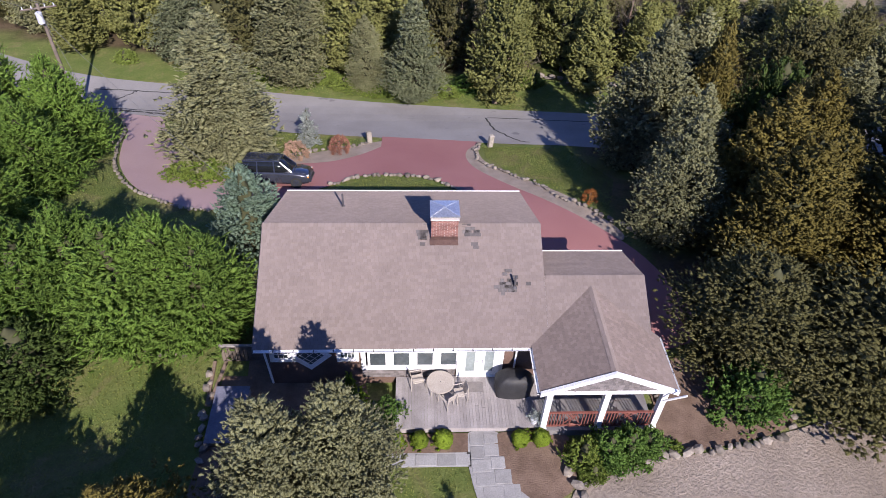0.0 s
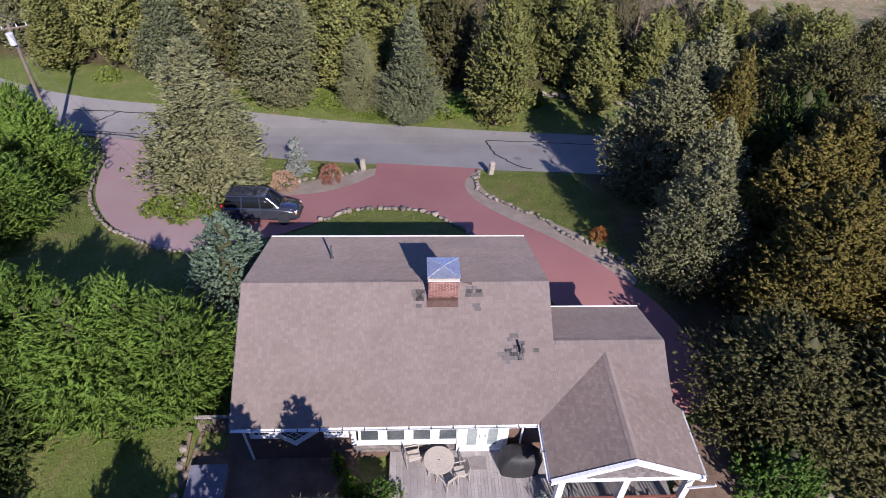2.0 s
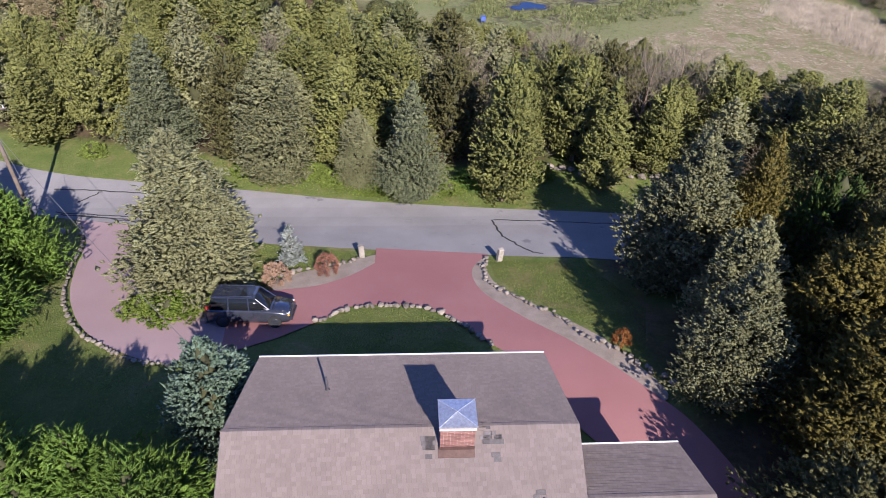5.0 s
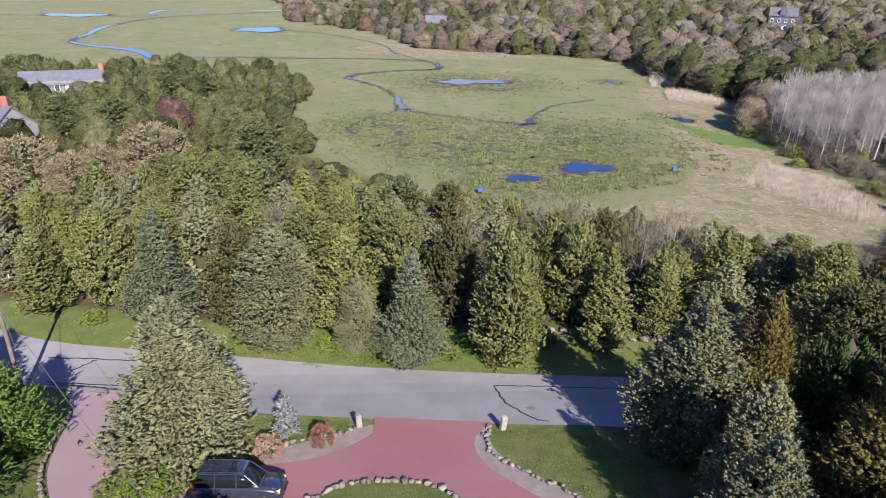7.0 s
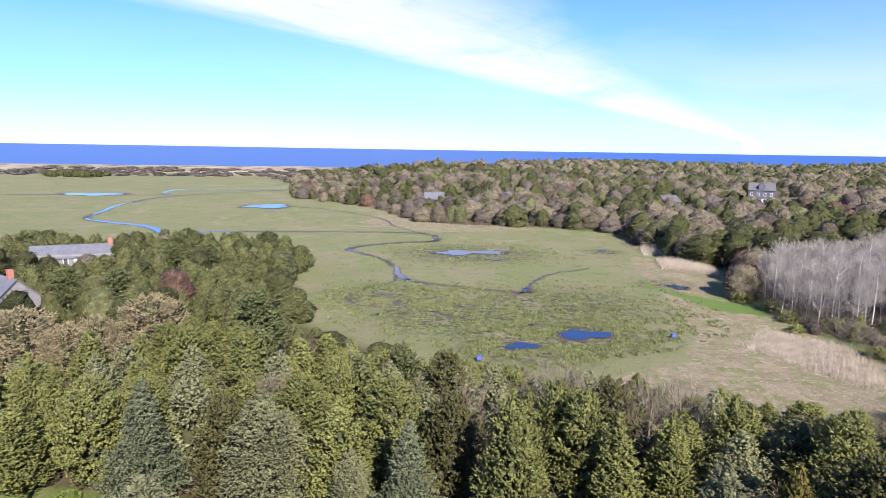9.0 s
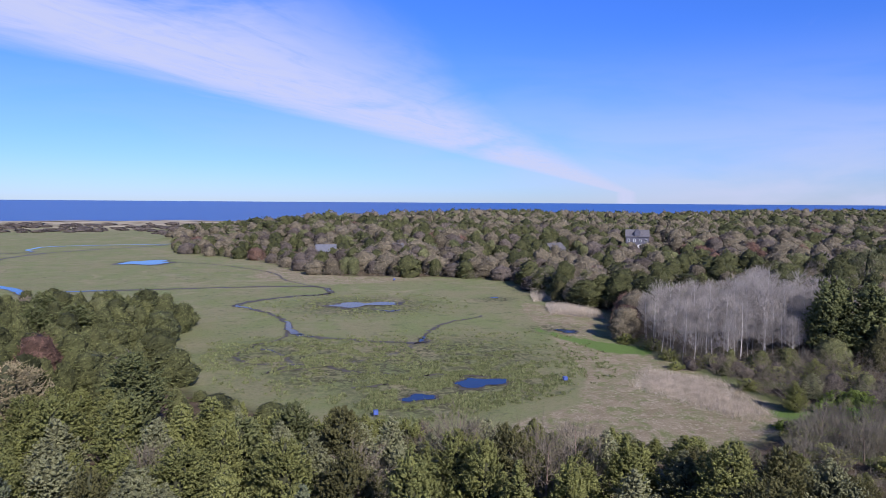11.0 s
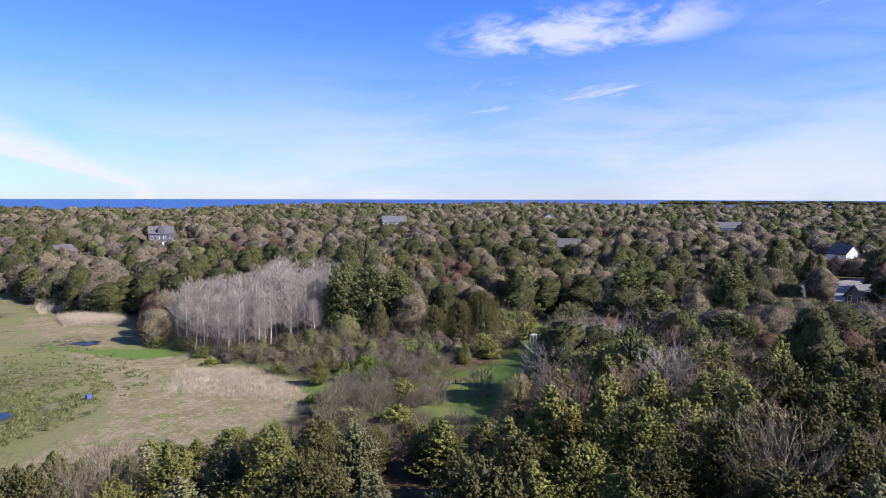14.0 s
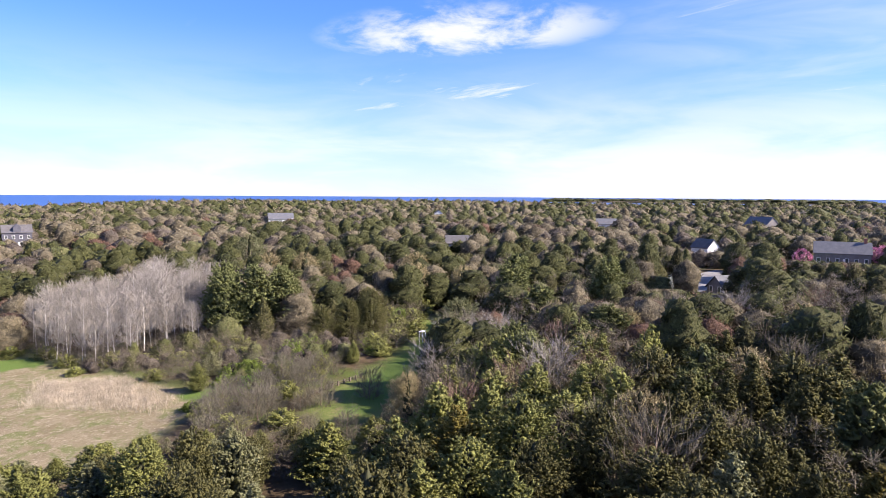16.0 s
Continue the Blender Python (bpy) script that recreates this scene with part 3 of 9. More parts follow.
ix = np.arange(gx.size).reshape(gx.shape)
quads = np.stack([ix[:-1, :-1], ix[:-1, 1:], ix[1:, 1:], ix[1:, :-1]], -1).reshape(-1, 4)


def ground_material():
    m, node = material("ground_cover")
    at = node("ShaderNodeNewGeometry").outputs["Position"]

    def mask(name):
        return node("ShaderNodeAttribute", attribute_name=name).outputs["Fac"]

    def fit(v, a, b, c=0.0, d=1.0):
        return node("ShaderNodeMapRange", {"Value": v, "From Min": a, "From Max": b, "To Min": c, "To Max": d}).outputs[0]

    def mul(a, b):
        return node("ShaderNodeMath", {0: a, 1: b}, operation="MULTIPLY").outputs[0]
    n_big, n_mid, n_fine, n_grain = noise_of(node, at, 0.09, 5), noise_of(node, at, 0.6, 5), noise_of(node, at, 5.0, 5, 0.7), noise_of(node, at, 22.0, 4, 0.7)
    lawn = blend(node, fit(n_mid, 0.35, 0.65), rgb((0.115, 0.16, 0.04)), rgb((0.165, 0.19, 0.06)))
    lawn = blend(node, fit(noise_of(node, at, 0.3, 6, 0.7, 0.6), 0.52, 0.68), lawn, rgb((0.23, 0.2, 0.095)))
    wood = blend(node, fit(n_mid, 0.35, 0.65), rgb((0.07, 0.05, 0.03)), rgb((0.13, 0.095, 0.06)))
    wood = blend(node, fit(n_big, 0.5, 0.66), wood, rgb((0.09, 0.12, 0.03)))
    far = noise_of(node, at, 0.02, 5)
    marsh = blend(node, fit(far, 0.35, 0.65), rgb((0.2, 0.197, 0.095)), rgb((0.24, 0.214, 0.122)))
    marsh = blend(node, fit(n_big, 0.42, 0.62), marsh, rgb((0.178, 0.2, 0.08)))
    marsh = blend(node, fit(noise_of(node, at, 0.35, 6, 0.7, 0.8), 0.56, 0.66), marsh, rgb((0.115, 0.125, 0.06)))
    marsh = blend(node, fit(noise_of(node, at, 1.6, 5, 0.75), 0.52, 0.68), marsh, rgb((0.12, 0.15, 0.05)))
    marsh = blend(node, fit(noise_of(node, at, 0.05, 6, 0.7, 1.0), 0.55, 0.7), marsh, rgb((0.27, 0.235, 0.14)))
    dry = blend(node, fit(noise_of(node, at, 0.25, 6, 0.65), 0.35, 0.65), rgb((0.21, 0.168, 0.1)), rgb((0.3, 0.25, 0.165)))
    dry = blend(node, fit(noise_of(node, at, 0.3, 7, 0.75, 0.9), 0.48, 0.58), dry, rgb((0.17, 0.18, 0.072)))
    dry = blend(node, fit(noise_of(node, at, 1.1, 7, 0.78, 1.2), 0.52, 0.62), dry, rgb((0.38, 0.32, 0.225)))
    dry = blend(node, fit(noise_of(node, at, 2.3, 6, 0.75, 0.5), 0.56, 0.66), dry, rgb((0.15, 0.135, 0.07)))
    c = blend(node, mask("wood"), lawn, wood)
    c = blend(node, mask("marsh"), c, marsh)
    c = blend(node, fit(node("ShaderNodeMath", {0: mask("dry"), 1: mul(noise_of(node, at, 0.12, 5, 0.65, 0.5), 0.9)}, operation="ADD").outputs[0], 0.72, 1.0), c, dry)
    c = blend(node, mul(mask("tussock"), fit(noise_of(node, at, 0.75, 6, 0.72, 0.8), 0.44, 0.56)), c, rgb((0.07, 0.07, 0.036)))
    c = blend(node, mul(mask("dune"), fit(noise_of(node, at, 0.03, 5), 0.35, 0.6)), c, rgb((0.42, 0.36, 0.25)))
    c = blend(node, fit(node("ShaderNodeMath", {0: mask("fresh"), 1: mul(noise_of(node, at, 0.4, 5, 0.65, 0.5), 0.9)}, operation="ADD").outputs[0], 0.62, 1.0), c, rgb((0.12, 0.185, 0.045)))
    k = mul(fit(n_fine, 0.25, 0.75, 0.75, 1.2), fit(n_grain, 0.25, 0.75, 0.8, 1.18))
    c = node("ShaderNodeVectorMath", {0: c, 3: k}, operation="SCALE").outputs[0]
    b = node("ShaderNodeBump", {"Height": node("ShaderNodeMath", {0: n_fine, 1: n_grain}, operation="ADD").outputs[0], "Strength": 0.7, "Distance": 0.12})
    return finish(m, node, node("ShaderNodeBsdfPrincipled", {"Base Color": c, "Roughness": 0.95, "Specular IOR Level": 0.15, "Normal": b.outputs[0]}).outputs[0])


GROUND = ground_material()
ground = mesh_object("ground", np.stack([gx, gy, gz], -1).reshape(-1, 3), quads, GROUND, flat=False)
for key, values in (("tussock", m_tussock), ("fresh", m_fresh), ("marsh", m_marsh), ("wood", m_wood), ("dry", m_dry), ("dune", m_dune)):
    ground.data.attributes.new(key, "FLOAT", "POINT").data.foreach_set("value", values.astype(np.float32).ravel())
tagged(ground, "lawn, woodland floor and green salt marsh ground", "ground", kind="structure")

# the sea, out to the horizon
sx = np.array(sorted(set(list(np.linspace(-4600, 4600, 60)))))
sy = np.array([940, 1000, 1100, 1300, 1600, 2000, 2600, 3300, 4000, 4600])
ax, ay = np.meshgrid(sx, sy)
az = -7.6 + 21.5 * clamp01((np.hypot(ax, ay) - 950) / 3900)
ii = np.arange(ax.size).reshape(ax.shape)
mesh_object("water_sea", np.stack([ax, ay, az], -1).reshape(-1, 3), np.stack([ii[:-1, :-1], ii[:-1, 1:], ii[1:, 1:], ii[1:, :-1]], -1).reshape(-1, 4), SEA, flat=False)
bx, by = np.meshgrid(np.linspace(1000, 4600, 19), np.linspace(-900, 940, 12))
bz = -7.6 + 21.5 * clamp01((np.hypot(bx, by) - 950) / 3900)
ii = np.arange(bx.size).reshape(bx.shape)
mesh_object("water_bay", np.stack([bx, by, bz], -1).reshape(-1, 3), np.stack([ii[:-1, :-1], ii[:-1, 1:], ii[1:, 1:], ii[1:, :-1]], -1).reshape(-1, 4), SEA, flat=False)
tagged(bpy.data.objects["water_bay"], "blue bay far behind the woods", "sea", kind="structure")
tagged(bpy.data.objects["water_sea"], "deep blue open sea reaching the horizon", "sea", kind="structure")

# road and drive
ROAD_FAR = [(-62, 66), (-48, 61.5), (-36, 55.6), (-30, 53.3), (-24, 52.1), (-15, 50.8), (-6.4, 49.3), (-0.5, 48.5), (7, 47.7), (13, 47.2), (22, 46.2), (40, 44.5), (70, 42)]
ROAD_NEAR = [(70, 33.5), (40, 36.2), (22, 38.2), (15.3, 38.9), (10.5, 39.6), (6, 39.9), (0, 40.6), (-7.5, 41.6), (-11.6, 42.3), (-20.5, 45.2), (-27.2, 46.6), (-36, 49.2), (-48, 54), (-62, 58)]
drape("road", curve_through(ROAD_FAR, 4, False) + curve_through(ROAD_NEAR, 4, False), ROAD, 0.05, 1.5, label="worn grey asphalt lane between trees", category="road")
drape("drive", [(-3.1, 41.2)] + curve_through([(-3.1, 39.0), (-4.6, 37.3), (-6.6, 36.0), (-8.6, 35.6), (-10.4, 35.3)], 4, False) + [(-11.2, 33.5), (-10.6, 29.0)] +
      curve_through([(-8.0, 30.4), (-5.6, 32.3), (-4.6, 33.4), (-2.3, 33.7), (-0.2, 33.4), (1.2, 32.6), (2.4, 31.1), (3.7, 29.3), (5.6, 27.4), (6.6, 24), (8.2, 21.5), (10.2, 16.5)], 4, False) +
      curve_through([(13.3, 17.5), (13.4, 20), (12.2, 23.6), (10.8, 25.8), (9.3, 27.9), (7.5, 30.1), (5.7, 32.1), (3.8, 34.7), (3.2, 36.7), (3.4, 38.4), (4.6, 40.2)], 4, False),
      DRIVE, 0.07, 1.0, label="red asphalt driveway sweeping past the house", category="driveway")
drape("drive_loop", [(-10.6, 29.0), (-11.2, 33.5), (-10.4, 35.3)] + curve_through([(-12.6, 34.0), (-13.8, 33.9), (-16.6, 36.7), (-19.2, 40.5), (-21.4, 45.3)], 4, False) + [(-25.2, 46.2)] +
      curve_through([(-23.0, 42.2), (-22.0, 38.2), (-20.6, 34.6), (-18.2, 31.2), (-15.0, 29.0), (-12.9, 28.4)], 4, False),
      DRIVE_PALE, 0.066, 1.0, label="faded pinkish asphalt loop of the driveway", category="driveway")
# planting strips, beds, gravel
drape("bed_island", curve_through([(-2.6, 40.3), (-2.9, 38.6), (-4.3, 37.0), (-6.5, 35.6), (-8.6, 35.2), (-9.4, 36.6), (-7.2, 38.1), (-5.4, 38.7), (-4.3, 39.6)], 4), SOIL, 0.06, 1.0, label="bare grey soil planting strip along the drive", category="flower bed")
drape("bed_drive", curve_through([(3.3, 40.1), (2.8, 38.2), (2.9, 36.5), (3.4, 34.5), (5.4, 31.8), (7.2, 29.8), (9.0, 27.6), (11.0, 25.2), (11.6, 25.9), (10.4, 28.4), (9.3, 30.4), (7.3, 32.7), (5.6, 34.6), (4.5, 36.3), (4.2, 38.2), (4.4, 39.8)], 4), SOIL, 0.06, 1.0, label="bare grey soil strip behind a stone edging", category="flower bed")
drape("gravel", curve_through([(5.6, 9.8), (7.4, 10.5), (9.1, 11.1), (12.9, 11.6), (15.7, 12.4), (20.5, 13.3), (30, 12), (30, -2), (5.0, -2), (5.2, 7)], 4), GRAVEL, 0.05, 1.0, label="pale raked gravel parking area", category="gravel")
drape("bed_porch", curve_through([(9.0, 11.3), (12.8, 11.8), (15.6, 12.6), (16.0, 14), (13.5, 16), (10.2, 16.2), (9.9, 13.2)], 4), EARTH, 0.07, 1.0, label="brown bark mulch bed beside the porch", category="flower bed")
drape("bed_deck", [(-2.2, 12.5), (1.55, 12.5), (1.5, 11.6), (-2.3, 11.6)], EARTH, 0.07, 1.0, label="brown mulch strip before the deck", category="flower bed")
drape("bed_deck_side", curve_through([(2.85, 12.48), (5.6, 12.48), (5.9, 11.0), (5.5, 9.8), (4.2, 9.4), (3.2, 10.2), (2.8, 11.3)], 3), EARTH, 0.07, 1.0, label="brown mulch bed beside the stepping path", category="flower bed")
drape("path_bed", curve_through([(1.55, 12.5), (2.85, 12.5), (2.95, 11.4), (3.2, 10.5), (3.9, 9.7), (4.9, 9.3), (4.7, 8.3), (2.4, 8.4), (1.6, 10.2)], 3), FLAG, 0.068, 1.0, label="grey stone dust under the path", category="path bed")
drape("path_bed", [(-2.4, 10.96), (1.6, 10.96), (1.6, 11.6), (-2.4, 11.6)], FLAG, 0.068, 1.0, label="grey stone dust under the path", category="path bed")
drape("bed_wall", [(-9.2, 26.2), (-7.3, 26.2), (-7.3, 15.4), (-8.2, 15.4)], EARTH, 0.06, 1.0, label="brown mulch along the gable wall", category="flower bed")
drape("yard_shade", [(-9.3, 15.6), (-3.0, 15.6), (-2.3, 12.4), (-3, 8), (-9.6, 8)], EARTH, 0.05, 1.0, label="bare trodden earth beside the house", category="earth yard")


def ribbon(name, places, half, mat, lift, label, category, kind="structure"):
    """A narrow strip along a line, on the land."""
    p = np.array(places)
    d = np.gradient(p, axis=0)
    n = np.stack([-d[:, 1], d[:, 0]], -1) / np.maximum(np.linalg.norm(d, axis=1), 1e-6)[:, None]
    h = np.broadcast_to(np.asarray(half, float), len(p))[:, None]
    a, b = p + n * h, p - n * h
    v = np.concatenate([a, b])
    v = np.c_[v, land(v[:, 0], v[:, 1]) + lift]
    k = len(p)
    f = np.array([(i, i + k, i + 1 + k, i + 1) for i in range(k - 1)])
    return tagged(mesh_object(name, v, f, mat), label, category, kind=kind)


rng = np.random.default_rng(4)


def wobble(points, amount, steps=8):
    c = np.array(curve_through(points, steps, False))
    return c + rng.normal(0, amount, c.shape)


for line in ([(-29, 50.8), (-25, 50.5), (-21, 50.2)], [(-27, 47.0), (-23, 46.4), (-20, 45.9), (-18, 45.7)], [(-27.5, 47.4), (-24, 46.9), (-21.5, 46.6)], [(-26, 46.9), (-22.8, 46.3), (-19.6, 45.3)],
             [(-22.2, 46.9), (-21.8, 48.3)], [(-26.5, 48.9), (-25.2, 50.4)], [(5.6, 45.9), (5.9, 43.5), (6.6, 42.0), (7.6, 40.6), (8.3, 40.2)], [(5.6, 45.9), (9, 45.7), (13, 45.3), (16, 45.0)]):
    ribbon("road_crack", wobble(line, 0.05), 0.07, TAR, 0.062, "black tar-sealed crack in the road", "road crack")

# water in the marsh
def pond(name, cx, cy, rx, ry, label, turn=0.0, rough=0.25, seed=1):
    r = np.random.default_rng(seed)
    n = 72
    a = np.linspace(0, math.tau, n, endpoint=False)
    k = 1 + rough * (np.sin(a * 2 + r.uniform(0, 6)) * 0.6 + np.sin(a * 3 + r.uniform(0, 6)) * 0.6 + np.sin(a * 5 + r.uniform(0, 6)) * 0.5 + np.sin(a * 9 + r.uniform(0, 6)) * 0.12) + r.normal(0, 0.015, n)
    c, s = math.cos(turn), math.sin(turn)
    for nm, grow, lift, mat, text, cat in ((name, 1.0, 0.12, WATER, label, "pond"), ("pond_bank", 1.22 + r.normal(0, 0.09, n), 0.07, MUD, "dark peaty bank of a marsh pool", "mud bank")):
        x, y = rx * k * grow * np.cos(a), ry * k * grow * np.sin(a)
        v = np.stack([cx + x * c - y * s, cy + x * s + y * c], -1)
        v = np.c_[v, land(v[:, 0], v[:, 1]) + lift]
        tagged(mesh_object(nm, v, [tuple(range(n))], mat), text, cat, kind="structure")


pond("water_pond", 18, 197, 8.0, 4.2, "still blue pool in the green marsh", 0.1, 0.42, 2)
pond("water_pond", 29.5, 110.5, 4.2, 2.6, "still blue pool ringed by marsh tufts", -0.1, 0.25, 3)
pond("water_pond", 17.8, 104.2, 2.9, 1.4, "small dark pool in the marsh", 0.0, 0.3, 4)
pond("water_pond", -72, 343, 12.0, 9.5, "broad shallow pool far out on the marsh", 0.3, 0.25, 5)
pond("water_pond", 62, 148.5, 1.7, 2.4, "small dark pool beside dry reeds", 0.2, 0.3, 6)
pond("water_pond", 61, 203, 1.2, 0.9, "dark muddy pool at the marsh edge", 0.2, 0.4, 7)
pond("water_pond", -190, 410, 14, 11, "pale pool far out on the marsh", 0.2, 0.3, 8)
# creeks: course, half width of the bank, and the stretches where water shows (from, to, half width)
for pts, w, wet in (([(-18.2, 200.4), (-15, 208), (-1.7, 217.6), (8, 220), (10.5, 227), (6.1, 239.8), (-11.6, 243), (-47, 242), (-80, 240)], 0.85, ((0.0, 0.06, 0.4), (0.5, 0.58, 0.7), (0.92, 1.0, 0.9))),
                    ([(-18.2, 200.4), (-12.5, 194.3), (-4.5, 177.7), (-2.2, 162.3), (1, 155.1), (10.7, 149), (25.5, 143), (26.5, 148)], 0.6, ((0.0, 0.16, 0.5), (0.32, 0.62, 0.85))),
                    ([(25.5, 143), (27, 148), (32, 159), (38, 165.5), (48, 172)], 0.3, ((0.04, 0.3, 0.3),)),
                    ([(-85, 234), (-99, 255), (-131, 278), (-139, 311), (-146, 352), (-137, 411), (-85, 470)], 1.2, ((0.0, 0.35, 1.7), (0.42, 0.7, 1.2))),
                    ([(-320, 400), (-161, 409), (-157, 437), (-151, 465), (-86, 479), (-40, 470)], 1.2, ((0.3, 1.0, 1.6),)),
                    ([(-70, 345), (-40, 330), (-12, 290), (-5, 262), (6, 240)], 0.3, ((0.0, 0.1, 0.3),)),
                    ([(-6, 124), (-2, 130), (-5, 140), (-10, 146), (-4, 153), (-3, 162)], 0.28, ((0.4, 0.5, 0.25),)),
                    ([(25, 143), (18, 134), (8, 128), (-6, 124)], 0.22, ()), ([(-10, 146), (-13, 138), (-8, 131), (2, 128), (9, 122), (15, 119)], 0.3, ((0.5, 0.56, 0.2),)), ([(20, 190), (24, 184), (28, 186)], 0.4, ((0.3, 0.9, 0.5),)), ([(8, 112), (14, 113), (22, 117), (30, 115), (38, 112)], 0.3, ())):
    line = wobble(pts, 0.3, 14)
    m = len(line)
    ribbon("creek_bank", line, w * rng.uniform(0.7, 1.9, m), MUD, 0.05, "dark muddy bank of a winding creek", "mud bank")
    for a, b, half in wet:
        piece = line[int(a * (m - 1)):int(b * (m - 1)) + 1]
        if len(piece) > 2:
            taper = np.sin(np.linspace(0.15, math.pi - 0.15, len(piece))) ** 0.6
            ribbon("creek_bank", piece, half * taper + 0.28, MUD, 0.06, "dark muddy bank of a winding creek", "mud bank")
            ribbon("water_creek", piece, half * taper, WATER, 0.1, "winding tidal creek through green marsh", "creek")


# ---- plants ----
def sprays(p, d, length, width, rnd, flat=None, jitter=0.22):
    """Small pointed leaves: places p, ways d; three corners each. flat: the way that their faces look, roughly."""
    n = len(p)
    if flat is not None:
        f = flat + rnd.normal(0, jitter, flat.shape)
        f /= np.maximum(np.linalg.norm(f, axis=1), 1e-6)[:, None]
        d = d - (d * f).sum(1)[:, None] * f * 0.8
        d = d / np.maximum(np.linalg.norm(d, axis=1), 1e-6)[:, None]
        side = np.cross(d, f)
    else:
        d = d / np.maximum(np.linalg.norm(d, axis=1), 1e-6)[:, None]
        side = np.cross(d, rnd.normal(size=(n, 3)))
    side /= np.maximum(np.linalg.norm(side, axis=1), 1e-6)[:, None]
    L = (length * rnd.uniform(0.6, 1.35, n))[:, None]
    W = (width * rnd.uniform(0.6, 1.35, n))[:, None]
    v = np.stack([p - side * W * 0.5, p + side * W * 0.5, p + d * L], 1)
    return v.reshape(-1, 3)


def crown_points(rnd, height, radius, profile, lobes, per_lobe, lobe_size, rise, base, tufts=7):
    """Plumes spread evenly over a profile, each like a rosette round its tip; leaf places, ways and faces on each plume."""
    n, per = lobes * 2, max(per_lobe, 4)
    i = np.arange(n)
    grid = np.linspace(0, 1, 200)
    slope = np.gradient(profile(grid), grid) * radius / (height * (1 - base))
    weight = np.cumsum((profile(grid) + 0.06) * np.sqrt(1 + np.minimum(np.abs(slope), 4.0) ** 2))
    t = np.interp((i + rnd.uniform(0, 1, n)) / n, weight / weight[-1], grid)
    tilt = np.interp(t, grid, slope)
    hh = base + (1 - base) * t
    ang = i * 2.39996 + rnd.uniform(-0.7, 0.7, n)
    s1, s2 = rnd.uniform(0, 6, 2)
    swell = 1 + 0.17 * np.sin(ang * 2 + 5 * t + s1) + 0.1 * np.sin(ang * 3 - 9 * t + s2) + 0.07 * np.sin(ang * 7 + 23 * t)
    rad = radius * profile(t) * rnd.uniform(0.74, 1.08, n) * swell
    length = lobe_size * radius * rnd.uniform(0.8, 1.6, n) * (0.45 + 0.55 * profile(t))
    up = rise * 0.6 + np.clip(-tilt, 0, 2.5) + rnd.normal(0, 0.15, n)
    axis = np.stack([np.cos(ang), np.sin(ang), up], -1)
    axis /= np.linalg.norm(axis, axis=1)[:, None]
    tip = np.stack([rad * np.cos(ang), rad * np.sin(ang), hh * height], -1)
    s = rnd.uniform(0, 1, (n, per, 1)) ** 0.7
    q = rnd.normal(size=(n, per, 3))
    q -= (q * axis[:, None]).sum(-1, keepdims=True) * axis[:, None]
    q /= np.maximum(np.linalg.norm(q, axis=-1, keepdims=True), 1e-6)
    wide = length[:, None, None] * (0.06 + 0.54 * s)
    p = tip[:, None] - axis[:, None] * length[:, None, None] * s * 0.9 + q * wide * rnd.uniform(0.2, 1.0, (n, per, 1))
    d = axis[:, None] * 0.5 + q * 0.8 + rnd.normal(0, 0.3, q.shape) + np.array([0, 0, 0.2])
    face = axis[:, None] * 0.75 + q * 0.6 + np.array([0, 0, 0.3])
    return p.reshape(-1, 3), d.reshape(-1, 3), face.reshape(-1, 3)


def unit(v):
    return v / np.maximum(np.linalg.norm(v, axis=-1, keepdims=True), 1e-6)


def tufts(rnd, tip, axis, length, width, fringe, ll, lw, flat=1.0):
    """Tufts of foliage: each a small spindle that ends at its tip, with slivers that stand off its skin. Corners and faces."""
    n = len(tip)
    axis = unit(axis)
    side = unit(np.cross(axis, np.array([0, 0, 1.0]) + rnd.normal(0, 0.05, (n, 3))))
    top = np.cross(side, axis)
    w = rnd.uniform(0, math.tau, (n, 1)) + np.arange(3) * math.tau / 3 + rnd.uniform(-0.4, 0.4, (n, 3))
    rad = width[:, None] * 0.55 * rnd.uniform(0.6, 1.4, (n, 3))
    mid = tip[:, None] - axis[:, None] * (length[:, None] * rnd.uniform(0.25, 0.75, (n, 3)))[..., None]
    ring = mid + side[:, None] * (np.cos(w) * rad)[..., None] + top[:, None] * (np.sin(w) * rad * flat)[..., None]
    v = np.concatenate([(tip - axis * length[:, None])[:, None], ring, tip[:, None]], 1)
    one = np.array([(0, 1 + (k + 1) % 3, 1 + k) for k in range(3)] + [(4, 1 + k, 1 + (k + 1) % 3) for k in range(3)])
    f = (one[None] + 5 * np.arange(n)[:, None, None]).reshape(-1, 3)
    v = v.reshape(-1, 3)
    if fringe:
        s = rnd.uniform(0.0, 0.95, (n, fringe))
        a = rnd.uniform(-0.9, math.pi + 0.9, (n, fringe))
        q = side[:, None] * np.cos(a)[..., None] + top[:, None] * (np.sin(a) * flat)[..., None]
        r = width[:, None] * 0.5 * np.minimum(s / 0.58, (1 - s) / 0.42 + 0.25) * 0.85
        p = tip[:, None] - axis[:, None] * (length[:, None] * s)[..., None] + q * r[..., None]
        d = axis[:, None] * 0.85 + q * 0.7 + rnd.normal(0, 0.22, q.shape) + np.array([0, 0, 0.1])
        leaf = sprays(p.reshape(-1, 3), d.reshape(-1, 3), ll, lw, rnd, (q + np.array([0, 0, 0.25])).reshape(-1, 3))
        f = np.concatenate([f, len(v) + np.arange(len(leaf)).reshape(-1, 3)])
        v = np.concatenate([v, leaf])
    return v, f


